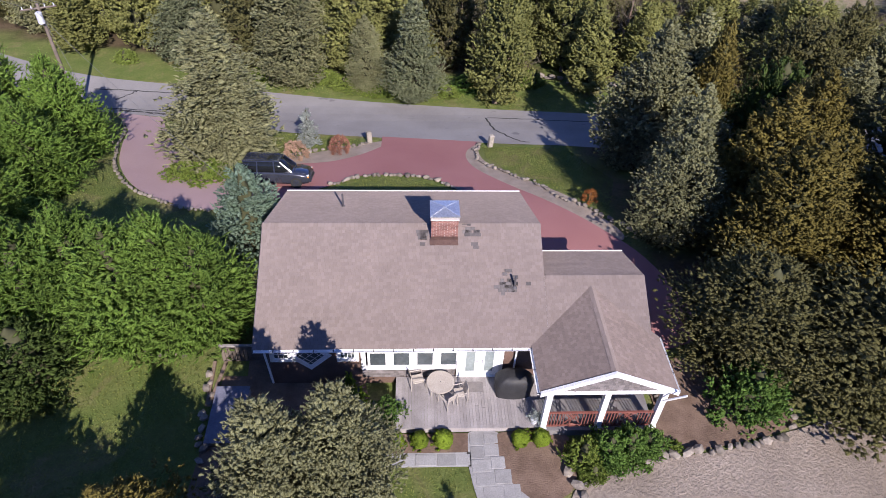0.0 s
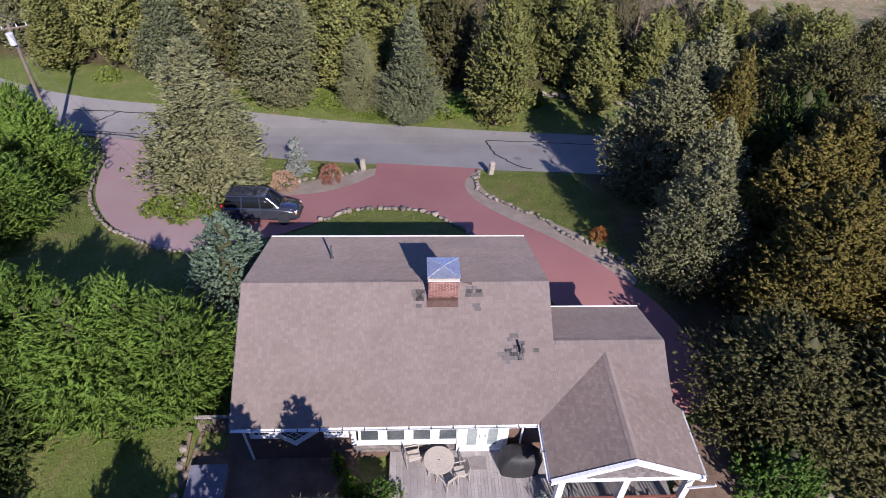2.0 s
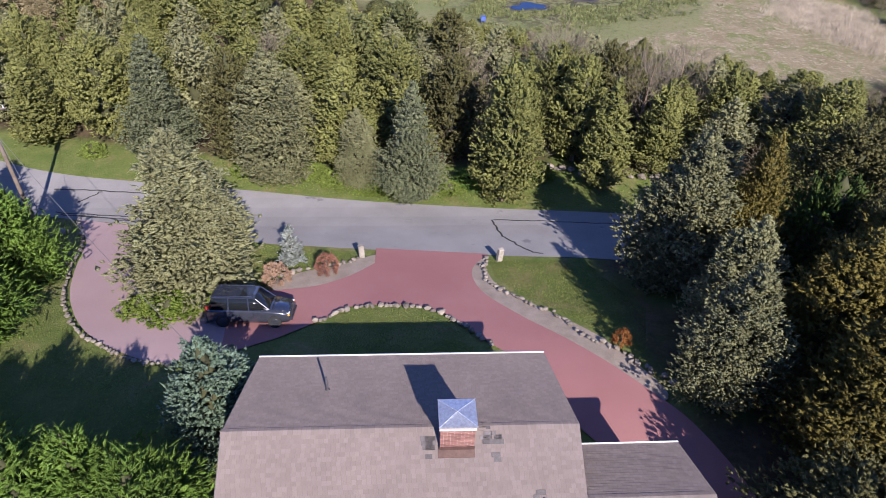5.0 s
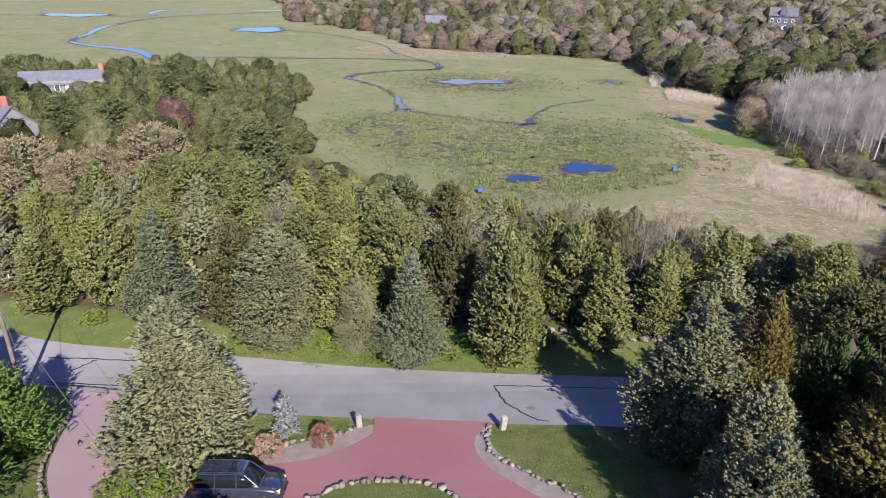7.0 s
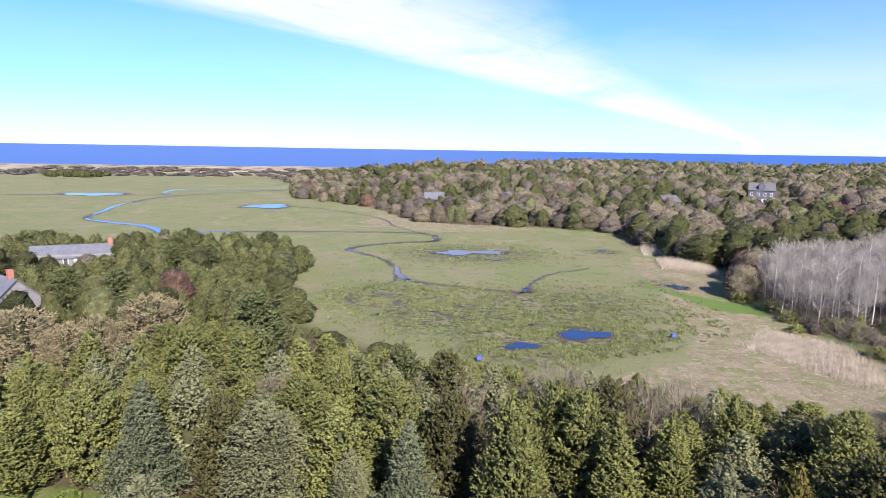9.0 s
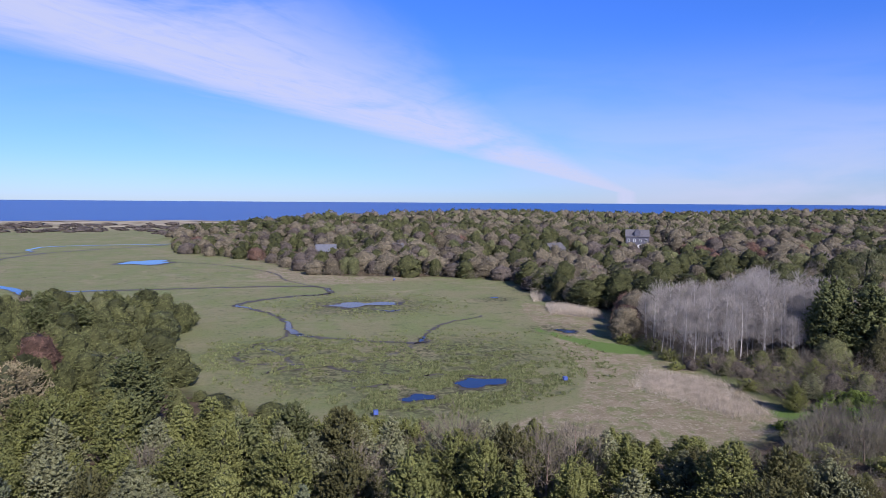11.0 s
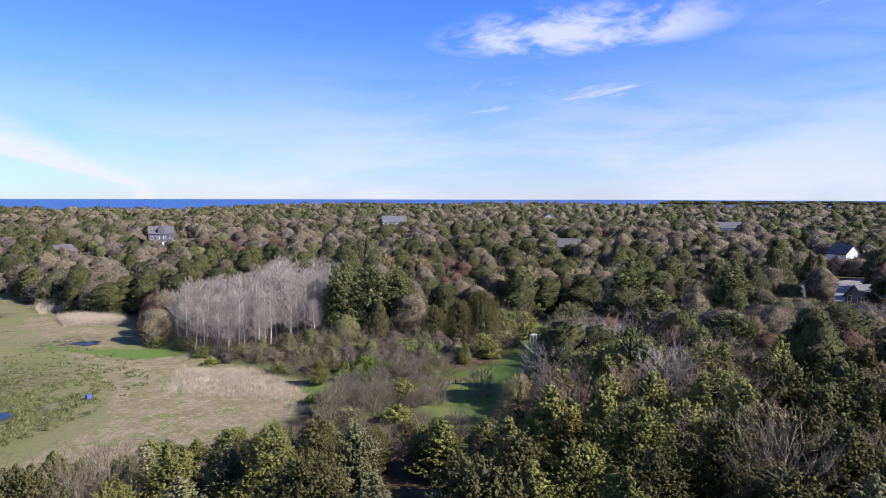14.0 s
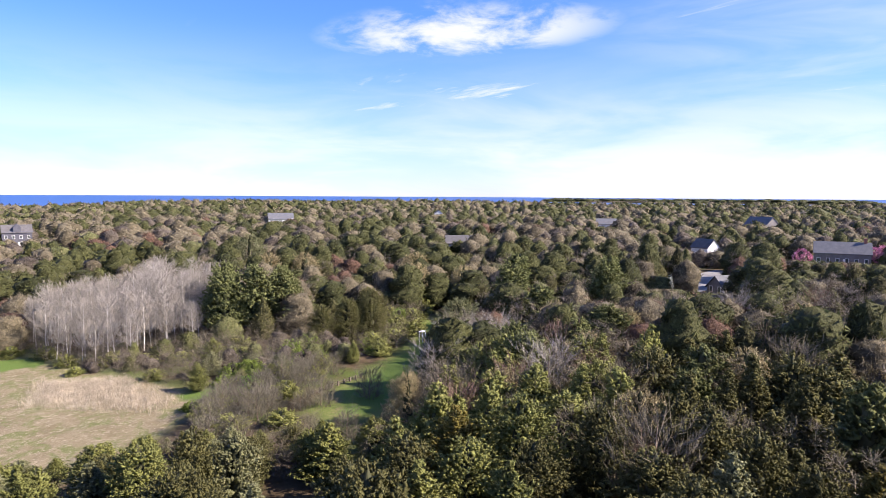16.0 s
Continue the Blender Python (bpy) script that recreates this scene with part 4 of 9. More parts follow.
def crown(rnd, height, radius, profile, branches, per, size, slim, fringe, rise, base, ll, lw, flat=0.8, droop=0.0):
    """A crown of branches spread over a profile, each a fan of tufts: size and slim are a tuft's length and width in metres."""
    n = branches
    i = np.arange(n)
    grid = np.linspace(0, 1, 200)
    slope = np.gradient(profile(grid), grid) * radius / (height * (1 - base))
    weight = np.cumsum((profile(grid) + 0.05) * np.sqrt(1 + np.minimum(np.abs(slope), 4.0) ** 2))
    t = np.interp((i + rnd.uniform(0, 1, n)) / n, weight / weight[-1], grid)
    tilt = np.interp(t, grid, slope)
    ang = i * 2.39996 + rnd.uniform(-0.6, 0.6, n)
    s1, s2 = rnd.uniform(0, 6, 2)
    swell = 1 + 0.15 * np.sin(ang * 2 + 5 * t + s1) + 0.1 * np.sin(ang * 3 - 9 * t + s2) + 0.07 * np.sin(ang * 7 + 23 * t)
    rad = radius * profile(t) * rnd.uniform(0.72, 1.1, n) * swell
    up = rise + np.clip(-tilt, 0, 2.5) + rnd.normal(0, 0.14, n)
    b = unit(np.stack([np.cos(ang), np.sin(ang), up], -1))
    lat = unit(np.cross(np.array([0, 0, 1.0]), b))
    end = np.stack([rad * np.cos(ang), rad * np.sin(ang), (base + (1 - base) * t) * height], -1)
    zone = np.minimum(size * per * 0.25, np.maximum(rad * 0.7, size * 0.7))
    u = np.broadcast_to(np.arange(per) / per, (n, per)) + rnd.uniform(0, 0.6 / per, (n, per))
    sign = rnd.uniform(-1.15, 1.15, (n, per))
    back, wide = u * zone[:, None] * 0.8, sign * (0.3 + u) * zone[:, None] * 0.72
    tip = end[:, None] - b[:, None] * back[..., None] + lat[:, None] * wide[..., None] + rnd.normal(0, 1, (n, per, 3)) * (size * 0.12 + zone * 0.07)[:, None, None]
    tip[..., 2] -= droop * np.abs(wide)
    axis = b[:, None] + lat[:, None] * (sign * 0.8)[..., None] + rnd.normal(0, 0.42, (n, per, 3))
    axis[..., 2] -= droop
    k = n * per
    length, width = size * rnd.uniform(0.65, 1.4, k), slim * rnd.uniform(0.65, 1.4, k)
    tip, axis = tip.reshape(-1, 3), axis.reshape(-1, 3)
    v, f = tufts(rnd, tip, axis, length, width, fringe, ll, lw, flat)
    deep = rnd.permutation(k)[:k // 3]
    v2, f2 = tufts(rnd, tip[deep] * np.array([0.7, 0.7, 0.95]), axis[deep], length[deep] * 1.5, width[deep] * 1.9, 0, ll, lw, 1.0)
    return np.concatenate([v, v2]), np.concatenate([f, f2 + len(v)])


def fuzz(rnd, height, radius, profile, n, lumps, base, ll, lw):
    """A rounded crown of fine bare twigs in bud, gathered in lumps: corners and faces."""
    grid = np.linspace(0, 1, 200)
    weight = np.cumsum(profile(grid) + 0.05 + 0.6 * ease(0.7, 1.0, grid))
    tl = np.interp((np.arange(lumps) + rnd.uniform(0, 1, lumps)) / lumps, weight / weight[-1], grid)
    al = np.arange(lumps) * 2.39996 + rnd.uniform(-0.5, 0.5, lumps)
    c = np.stack([np.cos(al) * radius * profile(tl) * 0.78, np.sin(al) * radius * profile(tl) * 0.78, (base + (1 - base) * tl * 0.93) * height], -1)
    per = n // lumps
    q = unit(rnd.normal(size=(lumps, per, 3)) + unit(c - np.array([0, 0, height * 0.45]))[:, None] * 1.1 + np.array([0, 0, 0.4]))
    size = radius * 1.05 / math.sqrt(lumps) * rnd.uniform(0.8, 1.5, lumps)
    p = c[:, None] + q * (size[:, None] * rnd.uniform(0.45, 1.0, (lumps, per)))[..., None]
    d = q + rnd.normal(0, 0.35, q.shape) + np.array([0, 0, 0.25])
    v = sprays(p.reshape(-1, 3), d.reshape(-1, 3), ll, lw, rnd, unit(np.cross(d, rnd.normal(size=d.shape)) + q * 1.2).reshape(-1, 3))
    return v, np.arange(len(v)).reshape(-1, 3)


PROFILES = {
    "cone": lambda t: np.maximum(1 - t, 0) ** 0.75 * (0.35 + 0.65 * ease(0, 0.16, t)) + 0.03,
    "oval": lambda t: np.sqrt(np.maximum(1 - (2 * t - 0.75) ** 2 / 1.5625, 0.0)) * (0.6 + 0.4 * ease(0, 0.2, t)) + 0.02,
    "egg": lambda t: np.maximum(1 - t ** 1.9, 0) ** 0.8 * (0.6 + 0.4 * ease(0, 0.2, t)) + 0.02,
    "sphere": lambda t: np.sqrt(np.maximum(1 - (2 * t - 1) ** 2, 0.0)) + 0.02,
    "dome": lambda t: np.sqrt(np.maximum(1 - t ** 2.4, 0.0)) * (0.75 + 0.25 * ease(0, 0.25, t)) + 0.02,
}


def solid_core(rnd, height, radius, profile, base, k=0.38, rings=10, n=10):
    v, f = [], []
    for a in range(rings):
        t = a / (rings - 1)
        for b in range(n):
            r = k * radius * float(profile(np.array(t))) * rnd.uniform(0.84, 1.14)
            w = b / n * math.tau + a * 0.3
            v.append((r * math.cos(w), r * math.sin(w), (base + (0.97 - base) * t) * height))
    for a in range(rings - 1):
        for b in range(n):
            f.append((a * n + b, a * n + (b + 1) % n, (a + 1) * n + (b + 1) % n, (a + 1) * n + b))
    q = np.array(f)
    return np.array(v), np.concatenate([q[:, [0, 1, 2]], q[:, [0, 2, 3]]])


def trunk_mesh(name, h, r, mat, parent, rnd, limbs=5, reach=0.8, lean=0.03):
    bm = bmesh.new()
    pts = [Vector((lean * h * t * math.sin(3 * t + 1), lean * h * t * math.cos(2.2 * t), h * t)) for t in (0, 0.08, 0.3, 0.55, 0.8, 1.0)]
    rr = [r * 1.35, r, r * 0.82, r * 0.6, r * 0.36, r * 0.1]
    for a, b, ra, rb in zip(pts, pts[1:], rr, rr[1:]):
        tube(bm, a, b, ra, rb, 7, False)
    for i in range(limbs):
        t = 0.18 + 0.6 * i / max(limbs, 1)
        w = i * 2.4 + rnd.uniform(-0.4, 0.4)
        a = Vector((0, 0, h * t))
        tube(bm, a, a + Vector((math.cos(w), math.sin(w), rnd.uniform(0.1, 0.6))) * reach * (1 - t * 0.6), r * 0.35, r * 0.12, 5, False)
    return part(name, bm, mat, parent, flat=False)


BUILT = {}
KINDS = {
    # kind: (height, radius, profile, branches, tufts each, tuft length, width, slivers, rise, base, sliver length, width, flat, droop, core, material, name, label, category)
    "cedar": (10, 2.9, "egg", 150, 15, 0.36, 0.2, 2, 0.55, 0.08, 0.24, 0.06, 0.8, 0.0, 0.2, CEDAR, "cedar_tree", "olive-green red cedar, dense and conical", "tree"),
    "cedar_b": (10, 2.6, "cone", 140, 15, 0.36, 0.2, 2, 0.6, 0.06, 0.24, 0.06, 0.8, 0.0, 0.2, CEDAR, "cedar_tree", "olive-green pointed red cedar", "tree"),
    "cedar_c": (9.5, 3.2, "oval", 150, 15, 0.38, 0.2, 2, 0.45, 0.1, 0.24, 0.06, 0.7, 0.0, 0.2, CEDAR, "cedar_tree", "broad irregular olive-green red cedar", "tree"),
    "dark": (9.5, 3.2, "oval", 200, 26, 0.26, 0.15, 2, 0.4, 0.05, 0.18, 0.045, 0.8, 0.0, 0.2, CEDAR_DARK_SHADED, "cedar_tree", "dark green spreading red cedar", "tree"),
    "grey": (10, 3.0, "egg", 220, 28, 0.24, 0.15, 2, 0.4, 0.04, 0.16, 0.04, 0.8, 0.0, 0.2, CEDAR_GREY, "cedar_tree", "grey-green bushy red cedar with lumpy crown", "tree"),
    "grey_cone": (10, 3.0, "cone", 250, 28, 0.27, 0.14, 3, 0.2, 0.03, 0.18, 0.04, 0.55, 0.1, 0.2, CEDAR_GREY, "cedar_tree", "grey-green conical cedar with layered sprays beside the drive", "tree"),
    "blue": (10, 2.9, "cone", 200, 26, 0.25, 0.15, 2, 0.35, 0.05, 0.16, 0.04, 0.7, 0.0, 0.2, CEDAR_BLUE, "cedar_tree", "bluish green conical cedar", "tree"),
    "olive": (9, 2.9, "egg", 190, 26, 0.25, 0.14, 2, 0.5, 0.05, 0.18, 0.045, 0.8, 0.0, 0.2, CEDAR_OLIVE, "cedar_tree", "rusty olive-coloured red cedar", "tree"),
    "feather": (8, 4.2, "egg", 210, 15, 0.58, 0.16, 4, 0.12, 0.03, 0.26, 0.055, 0.45, 0.12, 0.2, FEATHER, "cypress_tree", "bright green feathery evergreen in full sun", "tree"),
    "hedge": (4, 2.6, "dome", 120, 18, 0.26, 0.13, 2, 0.3, 0.0, 0.16, 0.04, 0.6, 0.1, 0.3, HEDGE_LEAF, "yew_shrub", "dark green feathery evergreen shrub beside the lawn", "shrub"),
    "spruce": (6.2, 2.1, "egg", 120, 22, 0.22, 0.12, 3, 0.35, 0.02, 0.13, 0.035, 0.8, 0.0, 0.25, BLUE_SPRUCE, "blue_spruce", "blue-green spruce close to the house corner", "tree"),
    "sapling": (3.5, 0.95, "cone", 40, 12, 0.2, 0.09, 3, 0.15, 0.05, 0.12, 0.035, 0.6, 0.1, 0.1, SILVER, "spruce_sapling", "young silvery blue spruce in the planting strip", "tree"),
    "pine": (9, 3.2, "dome", 90, 12, 0.5, 0.32, 4, 0.35, 0.2, 0.34, 0.08, 0.65, 0.0, 0.22, PINE, "pine_tree", "dark green pitch pine with rounded clumps", "tree"),
    "oak": (8.5, 4.2, "dome", 150, 16, 0.36, 0.12, 3, 0.9, 0.08, 0.3, 0.04, 0.9, 0.0, 0.2, OAK_LEAF, "oak_tree", "rounded tan oak in spring bud", "tree"),
    "green_oak": (9, 4.0, "dome", 110, 15, 0.36, 0.12, 4, 0.6, 0.12, 0.26, 0.05, 0.9, 0.0, 0.15, SAGE_LEAF, "oak_tree", "spreading tree with sparse sage-green new leaves", "tree"),
    "bush": (2.2, 1.5, "dome", 66, 18, 0.17, 0.13, 3, 0.5, 0.0, 0.1, 0.06, 0.8, 0.0, 0.3, DARK_GREEN, "shrub", "leafy dark green shrub", "shrub"),
    "olive_bush": (2.2, 1.5, "dome", 44, 10, 0.3, 0.18, 3, 0.5, 0.0, 0.2, 0.06, 0.8, 0.0, 0.3, CEDAR, "evergreen_shrub", "low olive-green evergreen shrub in rough ground", "shrub"),
    "fresh": (1.6, 1.3, "dome", 50, 16, 0.17, 0.13, 3, 0.5, 0.0, 0.1, 0.06, 0.8, 0.0, 0.3, NEW_LEAF, "shrub", "bright yellow-green spring shrub", "shrub"),
    "ball": (0.95, 0.58, "sphere", 60, 4, 0.14, 0.1, 10, 0.5, 0.0, 0.05, 0.03, 1.0, 0.0, 0.84, BOX_LEAF, "boxwood", "clipped yellow-green boxwood ball before the deck", "shrub"),
    "dwarf": (2.0, 0.55, "cone", 30, 5, 0.3, 0.12, 10, 0.8, 0.0, 0.14, 0.04, 0.8, 0.0, 0.5, BOX_LEAF, "dwarf_conifer", "narrow golden-green dwarf conifer by the wall", "shrub"),
    "red_bush": (1.5, 0.95, "dome", 1800, 30, 0, 0, 0, 0, 0.05, 0.16, 0.075, 0, 0, 0.12, RED_LEAF, "red_shrub", "red-leaved shrub in the planting strip", "shrub"),
    "dry_bush": (1.3, 0.95, "dome", 1800, 30, 0, 0, 0, 0, 0.05, 0.16, 0.075, 0, 0, 0.12, DRY_LEAF, "dry_shrub", "pale dry-leaved hydrangea shrub", "shrub"),
    "rust_bush": (1.1, 0.5, "dome", 800, 20, 0, 0, 0, 0, 0.4, 0.14, 0.06, 0, 0, 0.12, RUST_LEAF, "japanese_maple", "small rust-red maple on a thin stem", "shrub"),
}

for kind in ("grey", "olive", "dark"):
    row = list(KINDS[kind])
    row[3], row[4], row[5], row[6], row[7], row[10], row[11], row[14] = 150, 14, 0.38, 0.2, 2, 0.24, 0.06, 0.2
    KINDS[kind + "_far"] = tuple(row)


def plant(kind, x, y, h=None, r=None, turn=None, z=None, label=""):
    """Set a plant of a kind; later ones share the first one's meshes."""
    H, R, prof, number, per, size, slim, fringe, rise, base, ll, lw, flat, droop, core, mat, name, text, cat = KINDS[kind]
    h, r = h or H, r or R
    turn = rng.uniform(0, math.tau) if turn is None else turn
    z = land1(x, y) - 0.06 if z is None else z
    scale = Vector((r / R, r / R, h / H))
    if kind not in BUILT:
        seed = np.random.default_rng(sum(map(ord, kind)))
        ob = thing(name, 0, 0, 0, text, cat)
        if size:
            v, f = crown(seed, H, R, PROFILES[prof], number, per, size, slim, fringe, rise, base, ll, lw, flat, droop)
        else:
            v, f = fuzz(seed, H, R, PROFILES[prof], number, per, base, ll, lw)
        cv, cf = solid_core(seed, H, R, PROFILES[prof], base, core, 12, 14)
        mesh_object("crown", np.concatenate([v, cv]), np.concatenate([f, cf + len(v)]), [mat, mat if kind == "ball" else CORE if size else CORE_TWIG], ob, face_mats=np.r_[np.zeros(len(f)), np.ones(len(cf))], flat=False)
        if cat == "tree":
            trunk_mesh("trunk", H * 0.8, 0.022 * H, BARK, ob, seed, 6, R * 0.5)
        else:
            trunk_mesh("stem", H * 0.6, 0.03 * H, BARK, ob, seed, 4, R * 0.5)
        ob.matrix_basis = Matrix.LocRotScale((x, y, z), Euler((0, 0, turn)), scale)
        BUILT[kind] = (ob, scale.copy())
    else:
        src, s0 = BUILT[kind]
        ob = copy_thing(src, Matrix.LocRotScale((x, y, z), Euler((0, 0, turn)), Vector([a / b for a, b in zip(scale, s0)])))
    if label:
        tagged(ob, label)
    return ob


# ---- the house ----
house = thing("house", -1.2, 20, -0.3, "low shingled house with brown roof, white trim and brick chimney", "house")
X0, X1, YF, YR, YB = -7.38, 4.98, 14.74, 19.64, 25.11
ZF, ZR, ZB = 2.7, 5.37, 3.05
FS, BS = (ZR - ZF) / (YR - YF), (ZR - ZB) / (YB - YR)
WX1, WYR, WYB = 9.44, 17.49, 20.41
WZR = ZF + FS * (WYR - YF)
WZB = WZR - 0.42 * (WYB - WYR)
PX, PHALF, PYF, PZE = 7.02, 2.76, 12.3, 2.74
PZR = WZR - 0.22
PYE = WYR - (WZR - PZR) / FS
PB = PHALF - 0.42
PS = (PZR - PZE) / PHALF


def slab(pts, thick):
    """A sloped plate with that outline and thickness."""
    bm = bmesh.new()
    top, low = [bm.verts.new(p) for p in pts], [bm.verts.new((p[0], p[1], p[2] - thick)) for p in pts]
    n = len(pts)
    bm.faces.new(top)
    bm.faces.new(low[::-1])
    for i in range(n):
        bm.faces.new((top[i], low[i], low[(i + 1) % n], top[(i + 1) % n]))
    bmesh.ops.recalc_face_normals(bm, faces=bm.faces)
    return bm


main_roof = part("roof", slab([(X0, YF, ZF), (X1, YF, ZF), (X1, YR, ZR), (X0, YR, ZR)], 0.14), WHITE, house, "brown asphalt shingle front slope")
back_roof = part("roof", slab([(X0, YR, ZR), (X1, YR, ZR), (X1, YB, ZB), (X0, YB, ZB)], 0.14), WHITE, house, "brown asphalt shingle rear slope")
wing_roof = part("roof", slab([(X1, YF + 0.45, ZF + FS * 0.45), (WX1, YF + 0.45, ZF + FS * 0.45), (WX1, WYR, WZR), (X1, WYR, WZR)], 0.14), WHITE, house, "brown shingle front slope of the wing")
wing_back = part("roof", slab([(X1 + 0.003, WYR, WZR), (WX1, WYR, WZR), (WX1, WYB, WZB), (X1 + 0.003, WYB, WZB)], 0.14), WHITE, house, "brown shingle rear slope of the wing")
porch_l = part("roof", slab([(PX - PHALF, PYF, PZE), (PX, PYF, PZR), (PX, PYE + 0.2, PZR), (PX - PHALF, YF + 0.2, PZE)], 0.12), WHITE, house, "brown shingle slope of the porch")
porch_r = part("roof", slab([(PX, PYF, PZR), (PX + PHALF, PYF, PZE), (PX + PHALF, YF + 0.5, PZE), (PX, PYE + 0.2, PZR)], 0.12), WHITE, house, "brown shingle slope of the porch")

COURSE = 0.15


def courses(roof, lo_a, lo_b, hi_a, hi_b, mat, over=0.04):
    """Shingle courses on a slope, from its lower edge to its upper one: each is a thin wedge, thick at its lower edge."""
    lo_a, lo_b, hi_a, hi_b = map(Vector, (lo_a, lo_b, hi_a, hi_b))
    n = max(int((hi_a - lo_a).length / COURSE), 1)
    nrm = (lo_b - lo_a).cross(hi_a - lo_a).normalized()
    if nrm.z < 0:
        nrm = -nrm
    for i in range(n):
        a0, b0 = lo_a.lerp(hi_a, i / n), lo_b.lerp(hi_b, i / n)
        a1, b1 = lo_a.lerp(hi_a, (i + 1) / n), lo_b.lerp(hi_b, (i + 1) / n)
        if (b0 - a0).length < 0.05:
            continue
        e0, e1 = nrm * 0.011, nrm * 0.004
        if i == 0:
            dn = (a0 - a1).normalized() * over
            a0, b0 = a0 + dn, b0 + dn
        v = [a0 + nrm * 0.001, b0 + nrm * 0.001, b1 + nrm * 0.001, a1 + nrm * 0.001, a0 + e0, b0 + e0, b1 + e1, a1 + e1]
        mesh_object("shingle_course", v, [(4, 5, 6, 7), (0, 1, 5, 4), (1, 2, 6, 5), (0, 4, 7, 3)] if (b0 - a0).cross(a1 - a0).z > 0 else [(7, 6, 5, 4), (4, 5, 1, 0), (5, 6, 2, 1), (3, 7, 4, 0)], mat, roof)


courses(main_roof, (X0, YF, ZF), (X1, YF, ZF), (X0, YR, ZR), (X1, YR, ZR), SHINGLE)
courses(back_roof, (X1, YB, ZB), (X0, YB, ZB), (X1, YR, ZR), (X0, YR, ZR), SHINGLE)
courses(wing_roof, (X1 + 0.004, YF + 0.45, ZF + FS * 0.45), (WX1, YF + 0.45, ZF + FS * 0.45), (X1 + 0.004, WYR, WZR), (WX1, WYR, WZR), SHINGLE)
courses(wing_back, (WX1, WYB, WZB), (X1 + 0.004, WYB, WZB), (WX1, WYR, WZR), (X1 + 0.004, WYR, WZR), SHINGLE)
# porch slopes stop at the valley, where they meet the main front slope
VAL_L = YF + (PZE - ZF) / FS + 0.02
courses(porch_l, (PX - PHALF, VAL_L, PZE), (PX - PHALF, PYF, PZE), (PX, PYE, PZR), (PX, PYF, PZR), SHINGLE_PORCH)
courses(porch_r, (PX + PHALF, PYF, PZE), (PX + PHALF, YF + 0.5, PZE), (PX, PYF, PZR), (PX, PYE, PZR), SHINGLE_PORCH)


def ridge_caps(roof, a, b, mat=None):
    a, b = Vector(a), Vector(b)
    n = int((b - a).length / 0.3)
    s = (b - a).normalized().cross(Vector((0, 0, 1))) * 0.16
    drop = Vector((0, 0, 0.065))
    for i in range(n):
        p, q = a.lerp(b, i / n), a.lerp(b, (i + 1.12) / n)
        h = Vector((0, 0, 0.014 + 0.006 * (i % 2)))
        mesh_object("ridge_cap", [p + s - drop + h, p + h, p - s - drop + h, q + s - drop + h, q + h, q - s - drop + h], [(0, 1, 4, 3), (1, 2, 5, 4)], SHINGLE, roof)


ridge_caps(main_roof, (X1, YR, ZR), (X0, YR, ZR))
ridge_caps(wing_roof, (WX1, WYR, WZR), (X1 + 0.1, WYR, WZR))
ridge_caps(porch_l, (PX, PYF, PZR), (PX, PYE, PZR))


def under_main(y):
    return (ZF + FS * (y - YF) if y < YR else ZR - BS * (y - YR)) - 0.15


FRONT, BACK, LEFT, RIGHT = 15.2, 24.75, -7.12, 4.72
wall_outline = [(FRONT, -0.4), (BACK, -0.4), (BACK, under_main(BACK)), (YR, under_main(YR)), (FRONT, under_main(FRONT))]


def shingled_wall(name, x0, x1, z0, z1, y, mat, parent, away=-1, piece=0.22):
    """Rows of short wooden shingles on a wall that faces along y."""
    v, f = [], []
    r = np.random.default_rng(int(abs(x0 * 31 + z0 * 17)) + 3)
    z, row = z0, 0
    while z < z1 - 0.02:
        h, x = min(0.13, z1 - z), x0 - r.uniform(0, piece)
        while x < x1:
            w = piece * r.uniform(0.6, 1.3)
            a, b = max(x, x0), min(x + w - 0.006, x1)
            if b - a > 0.02:
                k, t = len(v), y + away * r.uniform(0.016, 0.026)
                v += [(a, t, z), (b, t, z), (b, y + away * 0.004, z + h), (a, y + away * 0.004, z + h), (a, y, z), (b, y, z)]
                f += [(k, k + 1, k + 2, k + 3), (k + 4, k + 5, k + 1, k)]
            x += w
        z, row = z + h, row + 1
    return mesh_object(name, v, f, mat, parent, "weathered wooden shingle cladding")


bm = prism(bmesh.new(), wall_outline, "x", LEFT, LEFT + 0.16)
part("wall", bm, CEDAR_WALL, house)
bm = prism(bmesh.new(), wall_outline, "x", RIGHT - 0.16, RIGHT)
part("wall", bm, CEDAR_WALL, house)
part("wall", boxes((LEFT + 0.16, RIGHT - 0.16, BACK - 0.16, BACK, -1.2, under_main(BACK) - 0.02)), CEDAR_WALL, house)
part("foundation", boxes((LEFT - 0.02, RIGHT + 0.02, BACK - 0.2, BACK + 0.03, -1.6, -0.2)), STONE, house)
part("wall", boxes((LEFT + 0.16, -3.0, FRONT, FRONT + 0.16, -0.4, under_main(FRONT)), (-3.0, 1.12, FRONT, FRONT + 0.16, -0.4, 0.72), (3.2, RIGHT - 0.16, FRONT, FRONT + 0.16, -0.4, under_main(FRONT)),
                                (-3.0, 3.2, FRONT, FRONT + 0.16, 2.5, under_main(FRONT))), BROWN_WALL, house)
shingled_wall("cladding", -3.0, 1.1, 0.16, 0.72, FRONT, CEDAR_WALL, house)
shingled_wall("cladding", 3.24, RIGHT, 0.16, 2.6, FRONT, BROWN_WALL, house)
part("floor", boxes((LEFT + 0.16, RIGHT - 0.16, FRONT + 0.16, BACK - 0.16, -0.1, 0.1)), DECK, house)
